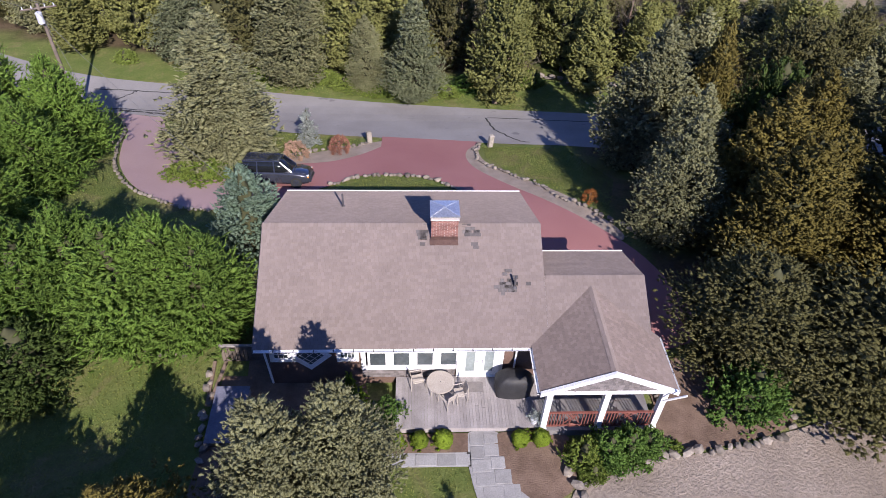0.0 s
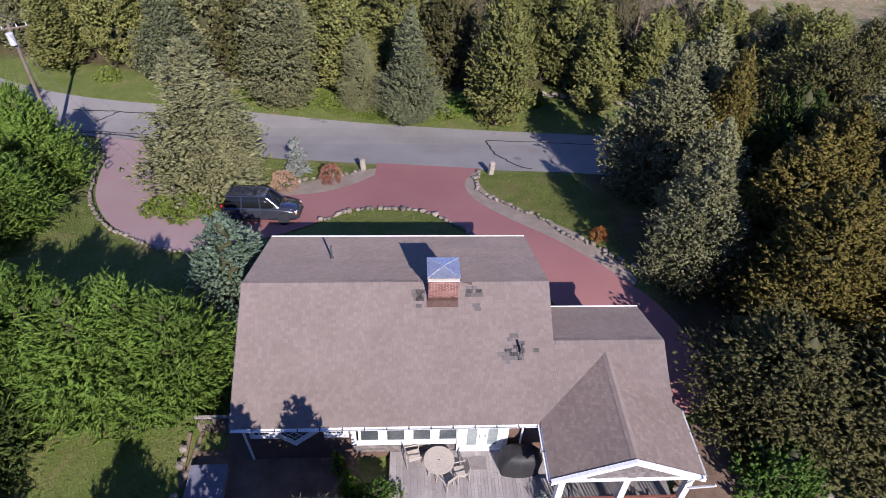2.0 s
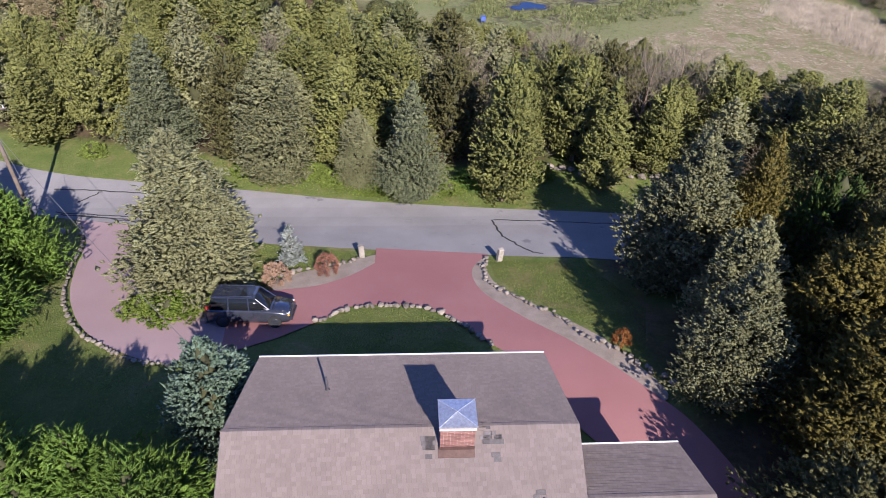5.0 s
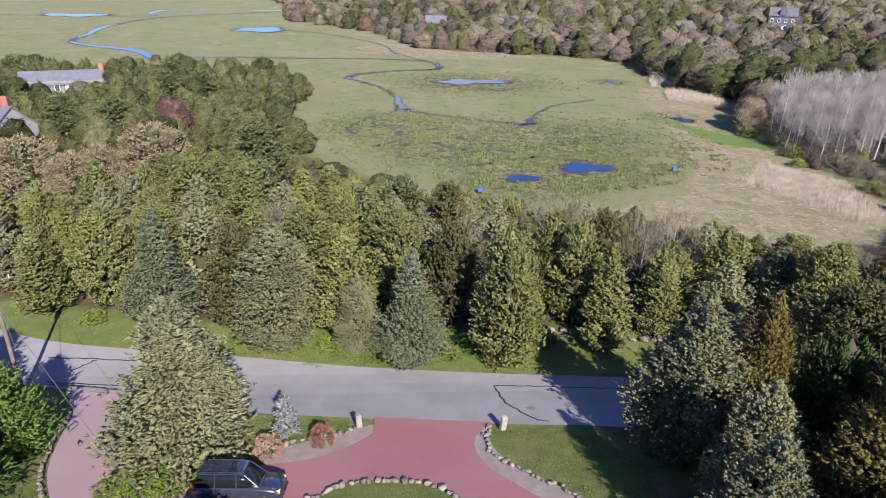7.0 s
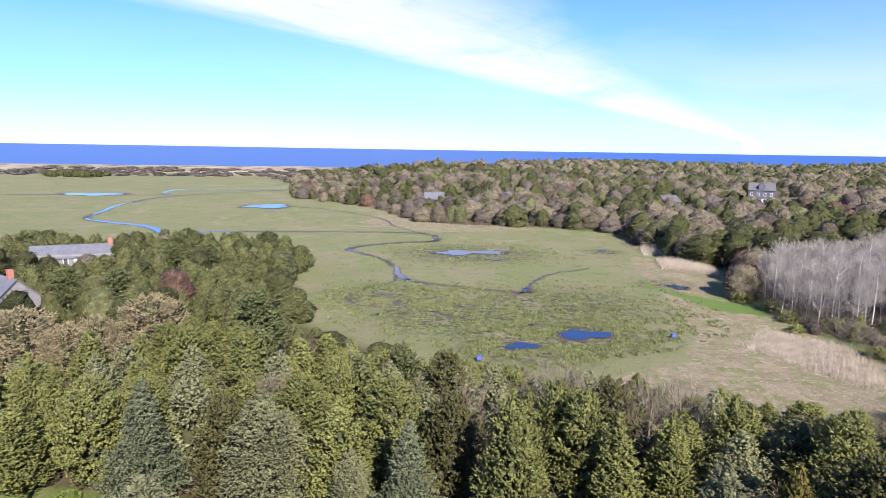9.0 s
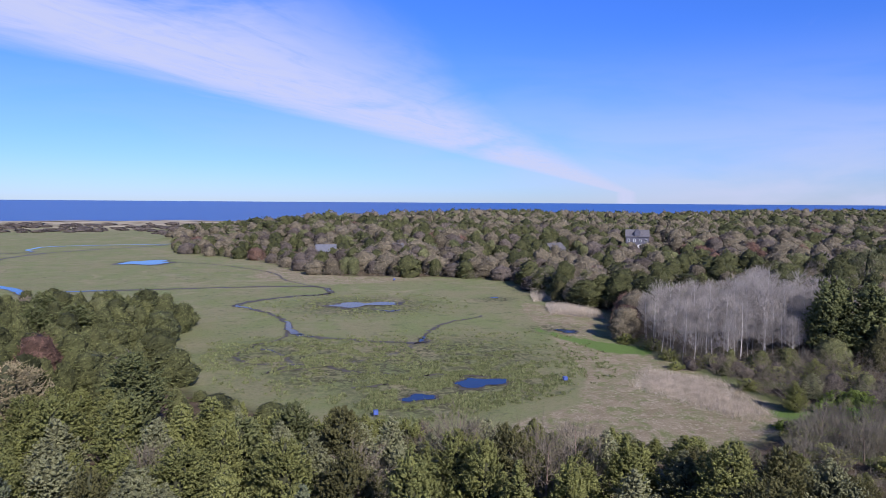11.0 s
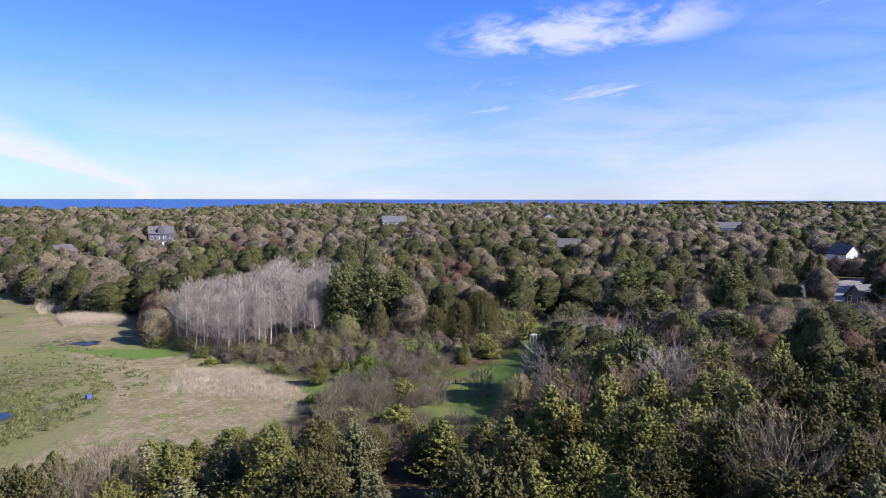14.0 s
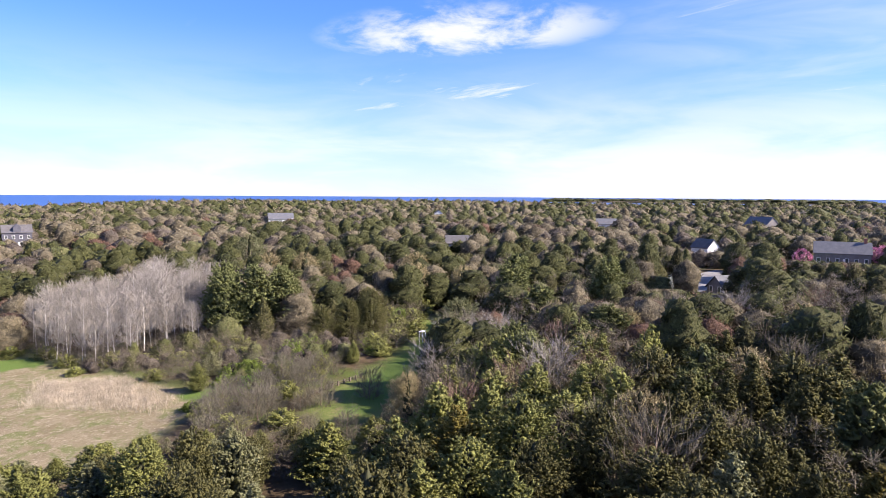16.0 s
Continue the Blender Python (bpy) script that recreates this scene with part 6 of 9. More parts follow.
# ---- yard trees, one by one ----
YARD = (("grey_cone", -13.7, 37.0, 10.6, 4.9), ("grey", -11.7, 52.9, 11.2, 3.9), ("blue", -0.5, 49.1, 10.4, 3.0), ("cedar", 6.7, 49.2, 12.6, 3.0), ("cedar_b", 15.4, 51.6, 9.6, 2.7),
            ("blue", -21.5, 56, 11, 3.6), ("cedar", -6.0, 54.5, 10, 3.0), ("grey", -4.8, 51.6, 7, 2.3), ("spruce", -9.3, 24.0, 6.0, 2.45), ("sapling", -8.4, 38.8, 3.6, 1.15),
            ("hedge", -17.5, 15.6, 3.6, 2.6), ("hedge", -20.5, 16.0, 4.0, 2.8), ("hedge", -23.5, 17.0, 4.2, 2.8), ("feather", -24.6, 37.2, 7.8, 3.2), ("feather", -23.6, 31.0, 6.6, 3.1), ("feather", -24.2, 26.0, 6.0, 3.0), ("feather", -10.4, 18.4, 6.6, 2.9), ("feather", -12.0, 18.8, 7.2, 2.9), ("feather", -15.8, 18.9, 7.5, 3.1), ("feather", -19.8, 19.0, 7.5, 3.1), ("feather", -23.8, 20.2, 7.6, 3.2), ("feather", -13.8, 18.3, 7.0, 3.5), ("feather", -17.8, 18.4, 7.0, 3.5), ("feather", -21.8, 18.72, 7.2, 3.6), ("feather", -25.8, 20.5, 8.0, 3.6), ("feather", -29.0, 25.5, 9.0, 3.6), ("feather", -28.5, 31.5, 10, 4.4), ("feather", -29.5, 38.5, 10, 3.8),
            ("dark_far", -11.0, 1.0, 8.0, 3.2), ("dark_far", -15.5, 0.5, 9.2, 3.6), ("dark_far", -20.5, 1.2, 9.6, 3.8), ("dark_far", -7.0, 0.0, 7.6, 2.6), ("cedar_b", 3.4, -0.4, 7.6, 1.8), ("cedar_b", 1.4, -1.4, 8.2, 1.9), ("cedar", 17.8, -1.4, 7.4, 2.4), ("cedar", 24.6, -3.5, 10, 3), ("dark_far", -26, 4, 9.6, 3.6), ("dark_far", -13.2, 2.6, 8.4, 2.8), ("dark_far", -18, 3.2, 9.2, 3.0), ("dark_far", -23, 3, 9.6, 3.2), ("dark_far", -9.5, 2.0, 7.2, 2.4), ("grey", -3.2, 9.3, 8.2, 2.3), ("olive", -9.6, 6.6, 7.0, 2.6), ("grey", -5.4, 8.6, 8.4, 2.6), ("dark_far", -6.4, 3.4, 8.0, 2.4),
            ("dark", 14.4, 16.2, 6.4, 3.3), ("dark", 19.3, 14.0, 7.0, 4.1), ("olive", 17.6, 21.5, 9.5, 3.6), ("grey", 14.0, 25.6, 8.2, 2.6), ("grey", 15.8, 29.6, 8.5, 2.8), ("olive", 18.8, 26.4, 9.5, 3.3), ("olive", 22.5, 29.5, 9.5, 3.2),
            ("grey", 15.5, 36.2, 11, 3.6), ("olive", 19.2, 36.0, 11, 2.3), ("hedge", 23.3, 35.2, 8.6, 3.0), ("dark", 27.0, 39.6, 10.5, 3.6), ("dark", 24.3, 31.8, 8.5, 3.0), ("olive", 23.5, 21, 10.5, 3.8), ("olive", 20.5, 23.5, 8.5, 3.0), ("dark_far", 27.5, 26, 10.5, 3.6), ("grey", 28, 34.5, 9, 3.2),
            ("cedar", -26.5, 92, 6.5, 2.6), ("cedar_c", -29.8, 93.5, 6.2, 2.6), ("cedar_b", -25.0, 98.5, 6.0, 2.3), ("cedar_c", -31.5, 88.5, 6.8, 2.7), ("cedar", -22.5, 88.5, 7.0, 2.5), ("oak", -36.6, 97.4, 8.5, 6.2), ("oak", -50.5, 89.9, 8.5, 6.0), ("oak", -43.6, 88.1, 7, 4.0), ("oak", -40.6, 90, 7.5, 3.6), ("pine", -20.8, 92.2, 10.5, 4.2), ("pine", -45.5, 153, 8, 4.0), ("pine", -55.5, 165, 8, 4.0), ("pine", -98, 176, 8, 4.0), ("pine", -42, 172, 7.5, 3.4), ("pine", -52, 150, 7.5, 3.6), ("pine", -60, 120, 8, 3.4), ("pine", -50, 118, 8, 3.8), ("red_bush", -6.1, 37.9, 1.4, 0.8), ("dry_bush", -9.1, 36.7), ("rust_bush", 10.35, 29.3), ("fresh", -14.2, 33.0, 1.2, 1.7), ("fresh", -12.2, 33.8, 1.0, 1.4), ("fresh", -16.0, 33.4, 1.0, 1.4),
            ("dwarf", -3.0, 13.4, 2.3, 0.6), ("dwarf", -2.6, 12.4, 1.7, 0.6), ("dwarf", -3.5, 14.5, 1.9, 0.4), ("bush", -1.9, 13.2, 1.5, 0.85), ("bush", 7.2, 11.25, 1.7, 1.0), ("bush", 8.1, 11.4, 1.75, 1.0), ("bush", 8.9, 11.5, 1.6, 0.85), ("fresh", 6.2, 11.15, 1.4, 0.95), ("fresh", 6.5, 10.5, 0.8, 0.6),
            ("bush", 13.8, 13.5, 3.1, 1.6), ("bush", 14.9, 14.6, 2.6, 1.3), ("fresh", 10.2, 11.6, 0.5, 0.45), ("fresh", -28, 56.5, 1.2, 1.2),
            ("fresh", -3.5, 50.8, 0.9, 1.8), ("fresh", -6.8, 52.2, 0.9, 1.8), ("fresh", 10.5, 52.5, 1.6, 1.2), ("fresh", -9.0, 53.2, 1.0, 1.6), ("fresh", 2.6, 50.6, 0.8, 1.3), ("fresh", -14.5, 53.6, 1.0, 1.4), ("bush", 4.2, 51.4, 1.6, 1.3), ("bush", -2.6, 52.2, 1.6, 1.4))
for row in YARD:
    plant(*row)
for x in (-1.5, -0.5, 0.5, 3.7, 4.6):
    plant("ball", x, 12.05, 0.8 + 0.08 * (x == 0.5), 0.43 + 0.04 * (x == 0.5))

# ---- woods near by ----
def inside(poly, x, y):
    return edge_distance(poly, np.array([x]), np.array([y]))[1][0]


BELT = [(-75, 70), (-50, 66), (-34, 59), (-22, 56), (-8, 54.5), (0, 53), (10, 53.5), (20, 51.5), (34, 50), (58, 49.5), (66, 56), (66, 74), (52, 75), (36, 74), (20, 78), (10, 86), (-4, 96), (-16, 108), (-30, 118), (-75, 118)]
RIGHT_WOOD = [(22, 15), (23, 20), (27, 22), (31, 31), (45, 32.5), (72, 30), (75, 46), (66, 54), (70, 50), (78, 46), (78, -25), (34, -25), (30, 6)]
placed = [(r[1], r[2]) for r in YARD if KINDS[r[0]][-1] == "tree"]


def scatter(poly, gap, n, seed, keep=None):
    r = np.random.default_rng(seed)
    xs, ys = [p[0] for p in poly], [p[1] for p in poly]
    out = []
    for _ in range(n * 30):
        x, y = r.uniform(min(xs), max(xs)), r.uniform(min(ys), max(ys))
        if not inside(poly, x, y) or (keep and not keep(x, y)):
            continue
        if all((x - a) ** 2 + (y - b) ** 2 > gap * gap for a, b in placed):
            placed.append((x, y))
            out.append((x, y))
            if len(out) >= n:
                break
    return out


# open lines over lower trees: bearing from, to, distance, height seen there
VISTAS = ((80, 87.5, 160, 2.6), (83.4, 87, 240, 6.5), (91.5, 98, 246, 3.6), (63, 66.5, 228, 4.0), (76.3, 78.2, 388, 7.0), (28.5, 32.5, 335, 5.0), (47, 49.5, 385, 9.5))


def cap(x, y):
    """How tall trees grow: they get lower towards the open marsh and before the houses."""
    d, a = math.hypot(x + 0.9, y - 7), math.degrees(math.atan2(x + 0.9, y - 7))
    top = 99.0
    if -16 < a < 62 and d < 110:
        slope = float(np.interp(a, [-16, -9.7, -5.3, 8.6], [0.2, 0.268, 0.292, 0.342]))
        top = (23.6 - slope * d - land1(x, y)) * (0.8 + 0.28 * (0.5 + 0.5 * math.sin(x * 12.9 + y * 7.7)))
    if x < 6 and y > 80:
        top = min(top, 6.6 + 1.2 * math.sin(x * 3.1 + y * 1.7))
    for a0, a1, far, z in VISTAS:
        if a0 < a < a1 and 60 < d < far:
            top = min(top, 23.6 - (23.6 - z) * d / far - land1(x, y))
    return max(top, 0.0)


# big pines and cedars beyond the lawn
for row in (("pine", 93, 103.5, 14, 4.8), ("pine", 98, 100, 14.5, 5.0), ("pine", 103, 97, 13, 4.6), ("pine", 97, 107, 15, 4.8), ("pine", 107, 101, 13, 4.6), ("dark_far", 97, 82.5, 8, 2.8), ("dark_far", 101, 79.5, 9, 3.0), ("dark_far", 104.5, 76.5, 8.5, 2.8), ("dark_far", 108, 78, 9.5, 3.2), ("dark_far", 112, 82, 9, 3.2),
            ("cedar", 70.5, 86, 4.6, 1.8), ("cedar", 73.5, 80, 3.2, 1.6), ("cedar_b", 90, 70.5, 4.0, 1.5), ("grey_far", 77, 90, 4.0, 2.2), ("cedar", 82, 95, 4.5, 2.4),
            ("pine", 123.7, 54.6, 14, 5.2), ("pine", 133, 37, 13, 5.0), ("pine", 146, 62, 13, 5.0), ("pine", 116, 46, 11, 4.4), ("pine", 150, 40, 12, 4.6), ("oak", 106, 40, 9, 4.4), ("oak", 136, 118, 11, 5.5), ("green_oak", 140, 141, 14.5, 6.0), ("oak", 129, 124, 11.5, 5.0), ("green_oak", 93, 49.2, 7.6, 4.6), ("green_oak", 99, 46, 7.4, 4.2), ("green_oak", 88, 46, 6.4, 3.6), ("pine", 92.6, 27.7, 9.2, 4.2), ("pine", 88, 31, 8.4, 3.6), ("oak", 135, 84, 11, 5.5), ("oak", 150, 92, 11, 5.5), ("oak", 142, 74, 10, 4.5), ("green_oak", 107, 58.5, 9.5, 5.2), ("green_oak", 101, 57, 8, 4.2), ("fresh", 76.3, 80, 3.0, 2.3), ("fresh", 86, 80.5, 3.6, 2.8), ("fresh", 118, 78, 3.4, 2.6), ("fresh", 90, 78, 2.4, 1.9), ("bush", 73, 78.5, 2.4, 1.9), ("bush", 121, 79.5, 3.0, 2.2)):
    plant(*row)
    placed.append(row[1:3])

mix = np.random.default_rng(21)
for x, y in scatter(BELT, 3.7, 66, 5, lambda x, y: y < 70 and x > -44):
    kind = mix.choice(["cedar", "cedar_c", "grey_far", "cedar_c", "cedar", "cedar_b", "grey_far", "dark_far"])
    tall, wide = min(mix.uniform(7.5, 10.5), cap(x, y)), mix.uniform(2.4, 3.3)
    if tall > 1.5:
        plant(kind, x, y, tall, min(wide, tall * 0.5))
for x, y in scatter(RIGHT_WOOD, 4.2, 26, 6, lambda x, y: x < 46 and y > 0):
    kind = mix.choice(["dark_far", "grey_far", "cedar", "cedar_c", "olive_far", "dark_far"])
    plant(kind, x, y, mix.uniform(7.5, 10.0), mix.uniform(2.6, 3.6))


# ---- bare trees and the woods farther off ----
def branch_ribbons(rnd, height, radius, trunk_r, forks, twigs, spread=0.6, base=0.35, round_top=False):
    """A leafless tree as tapered slivers: branches, and twigs off them. Corners, three a sliver."""
    a, b, w = [], [], []
    for i in range(forks):
        t = base + (0.97 - base) * (i + rnd.uniform(0, 1)) / forks
        ang = i * 2.4 + rnd.uniform(-0.5, 0.5)
        reach = radius * (math.sqrt(max(1 - ((t - 0.62) / 0.42) ** 2, 0.08)) if round_top else (1.15 - t * 0.75)) * rnd.uniform(0.7, 1.1)
        p0 = np.array([0, 0, height * t * 0.86])
        p1 = p0 + np.array([math.cos(ang) * reach, math.sin(ang) * reach, reach * spread * rnd.uniform(0.8, 1.6)])
        a.append(p0), b.append(p1), w.append(trunk_r * 0.45 * (1.1 - t))
        for k in range(twigs):
            s = rnd.uniform(0.25, 1.0)
            q = p0 + (p1 - p0) * s
            d = (p1 - p0) / np.linalg.norm(p1 - p0) * 0.6 + rnd.normal(0, 0.45, 3) + np.array([0, 0, 0.45])
            a.append(q), b.append(q + d * radius * rnd.uniform(0.2, 0.42)), w.append(trunk_r * 0.12)
    a, b, w = np.array(a), np.array(b), np.array(w)[:, None]
    d = b - a
    side = np.cross(d, rnd.normal(size=d.shape))
    side /= np.maximum(np.linalg.norm(side, axis=1), 1e-6)[:, None]
    return np.stack([a - side * w, a + side * w, b], 1).reshape(-1, 3)


def leafless(name, variants, places, height, radius, trunk_r, forks, twigs, bark, twig, label, group, **kw):
    """Leafless trees as things: a trunk and a crown of branches."""
    made = []
    for n, (x, y, s) in enumerate(places):
        z = land1(x, y) - 0.05
        if n < variants:
            r = np.random.default_rng(50 + n)
            ob = thing(name, 0, 0, 0, label, "tree", group)
            trunk_mesh("trunk", height * 0.93, trunk_r, bark, ob, r, 3, radius * 0.4, 0.015)
            v = branch_ribbons(r, height, radius, trunk_r, forks, twigs, **kw)
            p, d, face = crown_points(r, height, radius, PROFILES["oval"], 56, 18, 0.3, 1.3, kw.get("base", 0.4), 4)
            v = np.concatenate([v, sprays(p - face * 0.3, face + d * 0.4 + np.array([0, 0, 0.9]), 0.8, 0.022, r)])
            mesh_object("crown", v, np.arange(len(v)).reshape(-1, 3), twig, ob)
            ob.matrix_basis = Matrix.LocRotScale((x, y, z), Euler((0.05 * math.sin(n * 2.3), 0.05 * math.cos(n * 3.1), n)), Vector((s, s, s)))
            made.append((ob, s))
        else:
            src, s0 = made[n % variants]
            copy_thing(src, Matrix.LocRotScale((x, y, z), Euler((0.06 * math.sin(n * 2.3), 0.06 * math.cos(n * 3.1), n * 1.7)), Vector((s / s0,) * 3)))


r = np.random.default_rng(8)
GROVE = [(70, 118), (78, 109), (92, 104), (104, 110), (112, 128), (104, 146), (88, 150), (76, 142)]
grove = [(x, y, r.uniform(0.68, 1.08) * (1.0 - 0.28 * min(math.hypot(x - 93, y - 126) / 26, 1) ** 2)) for x, y in scatter(GROVE, 2.7, 104, 31)]
leafless("birch_tree", 6, grove, 14.5, 3.3, 0.15, 60, 18, PALE_BARK, PALE_TWIG, "tall pale leafless birch in a marsh-side grove", "grove of pale birches")
edge = [(x, y, r.uniform(0.7, 1.2)) for x, y in ((17.5, 66), (21, 63), (24.5, 60.5), (13, 62), (20, 58), (2.5, 58), (4.5, 60), (-14, 66), (88, 51), (95, 54), (99, 50), (81, 47), (72, 38), (60, 20), (86, 44), (90, 47), (94, 44), (93, 50), (77, 35), (84, 38), (70, 12), (80, 20), (60, 30), (88, 26), (95, 18), (105, 22), (75, 5), (90, 8), (66, 40), (58, 36), (100, 36), (110, 28), (82, 30), (50, 27), (44, 14), (54, 10))]
leafless("bare_tree", 4, edge, 8.5, 3.2, 0.16, 30, 16, BARK, GREY_TWIG, "grey leafless tree with tangled branches", "bare trees", round_top=True, base=0.2)
thicket = [(x, y, r.uniform(0.5, 1.15)) for x, y in ((76, 58), (74, 70), (79, 72), (84, 74), (70, 62), (66, 68), (62, 66), (58, 70), (63, 73), (68, 71), (72, 73), (54, 66), (63.4, 68.9), (66, 67.3), (67.5, 63.5), (79.6, 70.3), (78.2, 75.9), (56.6, 64.1), (65.2, 75.9), (83.4, 69.8), (75.3, 76.8), (73.9, 49), (77.3, 47.6), (62, 52), (65, 48), (71, 45.5), (60, 56), (72.2, 74.7), (69, 77), (66, 79), (63, 77.5), (75, 70.5))]
leafless("thicket_shrub", 4, thicket, 3.9, 2.5, 0.07, 44, 18, BARK, LICHEN_TWIG, "low pale grey tangled shrub beside the lawn", "thicket by the lawn", round_top=True, base=0.05)
rusty = [(x, y, r.uniform(0.8, 1.1)) for x, y in ((73, 24.7), (46.8, 15.6), (62, 31), (70, 25), (86, 33), (106, 33), (129, 0), (97, 31), (64, 18), (92, 14), (78, 27), (118, 18), (54, 33))]
leafless("budding_tree", 2, rusty, 8.0, 3.0, 0.15, 30, 18, BARK, RED_TWIG, "leafless tree with reddish spring buds", "budding trees", round_top=True, base=0.2)


lichen = [(x, y, r.uniform(0.85, 1.1)) for x, y in ((66, 28.5), (91, 48), (95, 46.5), (89, 44), (98, 52), (86, 50), (100, 47), (76, 47), (112, 12))]
leafless("lichen_tree", 2, lichen, 8.5, 3.7, 0.16, 36, 18, BARK, PALE_TWIG, "pale grey lichen-covered leafless tree", "pale bare trees", round_top=True, base=0.18)


def template(seed, height, radius, prof, branches, per, size, slim, fringe, rise, base, ll, lw, core=0.55, flat=0.8):
    """A tree's tufts and its inside, coloured dark as shade: corners, faces, and which faces are the inside."""
    rnd = np.random.default_rng(seed)
    v, f = crown(rnd, height, radius, PROFILES[prof], branches, per, size, slim, fringe, rise, base, ll, lw, flat)
    return with_core(rnd, v, f, height, radius, prof, base, core)


def with_core(rnd, v, f, height, radius, prof, base, core):
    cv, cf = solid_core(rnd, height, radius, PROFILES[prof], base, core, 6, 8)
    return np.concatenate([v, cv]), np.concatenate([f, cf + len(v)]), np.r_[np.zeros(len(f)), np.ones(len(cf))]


def dome(seed, height, radius, branches, per, size, slim, fringe, base, ll, lw):
    """A rounded budding crown: upright brushes of twigs."""
    rnd = np.random.default_rng(seed)
    v, f = crown(rnd, height, radius, PROFILES["dome"], branches, per, size, slim, fringe, 0.9, base, ll, lw, 0.9)
    return with_core(rnd, v, f, height, radius, "dome", base, 0.3)


def mass(seed, height, radius, prof, rings, n, base, leaves, ll, lw, upright=0.3, rough=1.0):
    """A crown at a distance: leaves that stand off a skin of uneven lumps."""
    rnd = np.random.default_rng(seed)
    profile = PROFILES[prof]
    v = []
    for a, t in enumerate(np.linspace(0, 1, rings) ** 0.9):
        for b in (np.arange(n) + a * 0.5) * math.tau / n:
            r = radius * 0.84 * float(profile(np.array(t)))
            q = Vector((math.cos(b) * r, math.sin(b) * r, (base + (0.94 - base) * t) * height))
            k = 1 + rough * (0.45 * noise.noise(q * 0.45 + Vector((seed * 7, 0, 0))) + 0.4 * noise.noise(q * 1.1 + Vector((0, seed * 5, 0)))) + rnd.uniform(-0.1, 0.1)
            v.append((q.x * k, q.y * k, q.z + rough * 0.7 * noise.noise(q * 0.9 + Vector((seed * 3, 9, 0)))))
    v = np.array(v + [(0, 0, height * 0.95)])
    f = []
    for a in range(rings - 1):
        for b in range(n):
            p, q = a * n + b, a * n + (b + 1) % n
            f += [(p, q, q + n), (p, q + n, p + n)]
    f = np.array(f + [((rings - 1) * n + b, (rings - 1) * n + (b + 1) % n, rings * n) for b in range(n)])
    tri = v[f]
    area = np.linalg.norm(np.cross(tri[:, 1] - tri[:, 0], tri[:, 2] - tri[:, 0]), axis=1)
    tri = tri[rnd.choice(len(f), leaves, p=area / area.sum())]
    face = unit(np.cross(tri[:, 1] - tri[:, 0], tri[:, 2] - tri[:, 0]))
    p = (tri * rnd.dirichlet((1, 1, 1), leaves)[..., None]).sum(1) + face * (rnd.uniform(-0.1, 0.9, leaves) ** 2 * ll * 0.9)[:, None]
    leaf = sprays(p, face * 0.5 + rnd.normal(0, 0.6, face.shape) + np.array([0, 0, upright]), ll, lw, rnd, face + np.array([0, 0, 0.2]), 0.5)
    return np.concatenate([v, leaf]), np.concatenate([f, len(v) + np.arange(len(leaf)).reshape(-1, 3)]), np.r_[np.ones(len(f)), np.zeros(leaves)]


def stand(name, places, shapes, mat, label, seed, heights, widths):
    """Many trees as one mesh: each a turned, scaled shape on the land."""
    if not len(places):
        return
    rnd = np.random.default_rng(seed)
    pos = np.array(places, float)
    z = land(pos[:, 0], pos[:, 1])
    out, tint, faces, inner, start = [], [], [], [], 0
    for k, (x, y) in enumerate(pos):
        v, f, which = shapes[k % len(shapes)]
        a, h, w = rnd.uniform(0, math.tau), rnd.uniform(*heights), rnd.uniform(*widths)
        tall = v[:, 2].max() * h
        most = cap(x, y)
        if tall > most:
            if most < 1.2:
                continue
            h *= most / tall
            w *= max(most / tall, 0.55)
        c, s = math.cos(a) * w, math.sin(a) * w
        out.append(np.stack([x + v[:, 0] * c - v[:, 1] * s, y + v[:, 0] * s + v[:, 1] * c, z[k] - 0.1 + v[:, 2] * h], -1))
        tint.append(np.full(len(v), rnd.uniform(0, 1)))
        faces.append(f + start)
        inner.append(which)
        start += len(v)
    inside_mat = SHADE_SKIN[mat.name] if mat.name in SHADE_SKIN else CORE_TWIG if mat in (BUDS, OAK_TWIG, RED_TWIG, GREY_TWIG) else CORE
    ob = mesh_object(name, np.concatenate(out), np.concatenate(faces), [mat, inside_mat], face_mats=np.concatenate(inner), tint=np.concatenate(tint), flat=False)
    return tagged(ob, label, "woods", kind="stuff")


def wooded(x, y):
    """Where the woods stand, away from marsh, road, clearing and yards."""
    d, ins = edge_distance(MARSH, x, y)
    ok = ~ins & (d > 1.5)
    for poly in (HOME, CLEARING, PAVED, YARDS, OPEN):
        e, i2 = edge_distance(poly, x, y)
        ok &= ~i2
    ok &= ~((y > 30) & (y < 48) & (x > 0) & (x < 40)) & ~((y > 34) & (y < 45) & (x > 0) & (x < 50))
    ok &= y < 950 + 0.03 * x
    for hx, hy, w in SITES:
        e = np.array([-0.9 - hx, 7 - hy]) / math.hypot(-0.9 - hx, 7 - hy)
        t = (x - hx) * e[0] + (y - hy) * e[1]
        ok &= ~((np.abs((x - hx) * e[1] - (y - hy) * e[0]) < w * 0.5 + 1.5) & (t > -w * 0.5) & (t < 7 + w * 0.6))
    return ok & ~((y > 730) & (x < 120)) & (x < 1030)


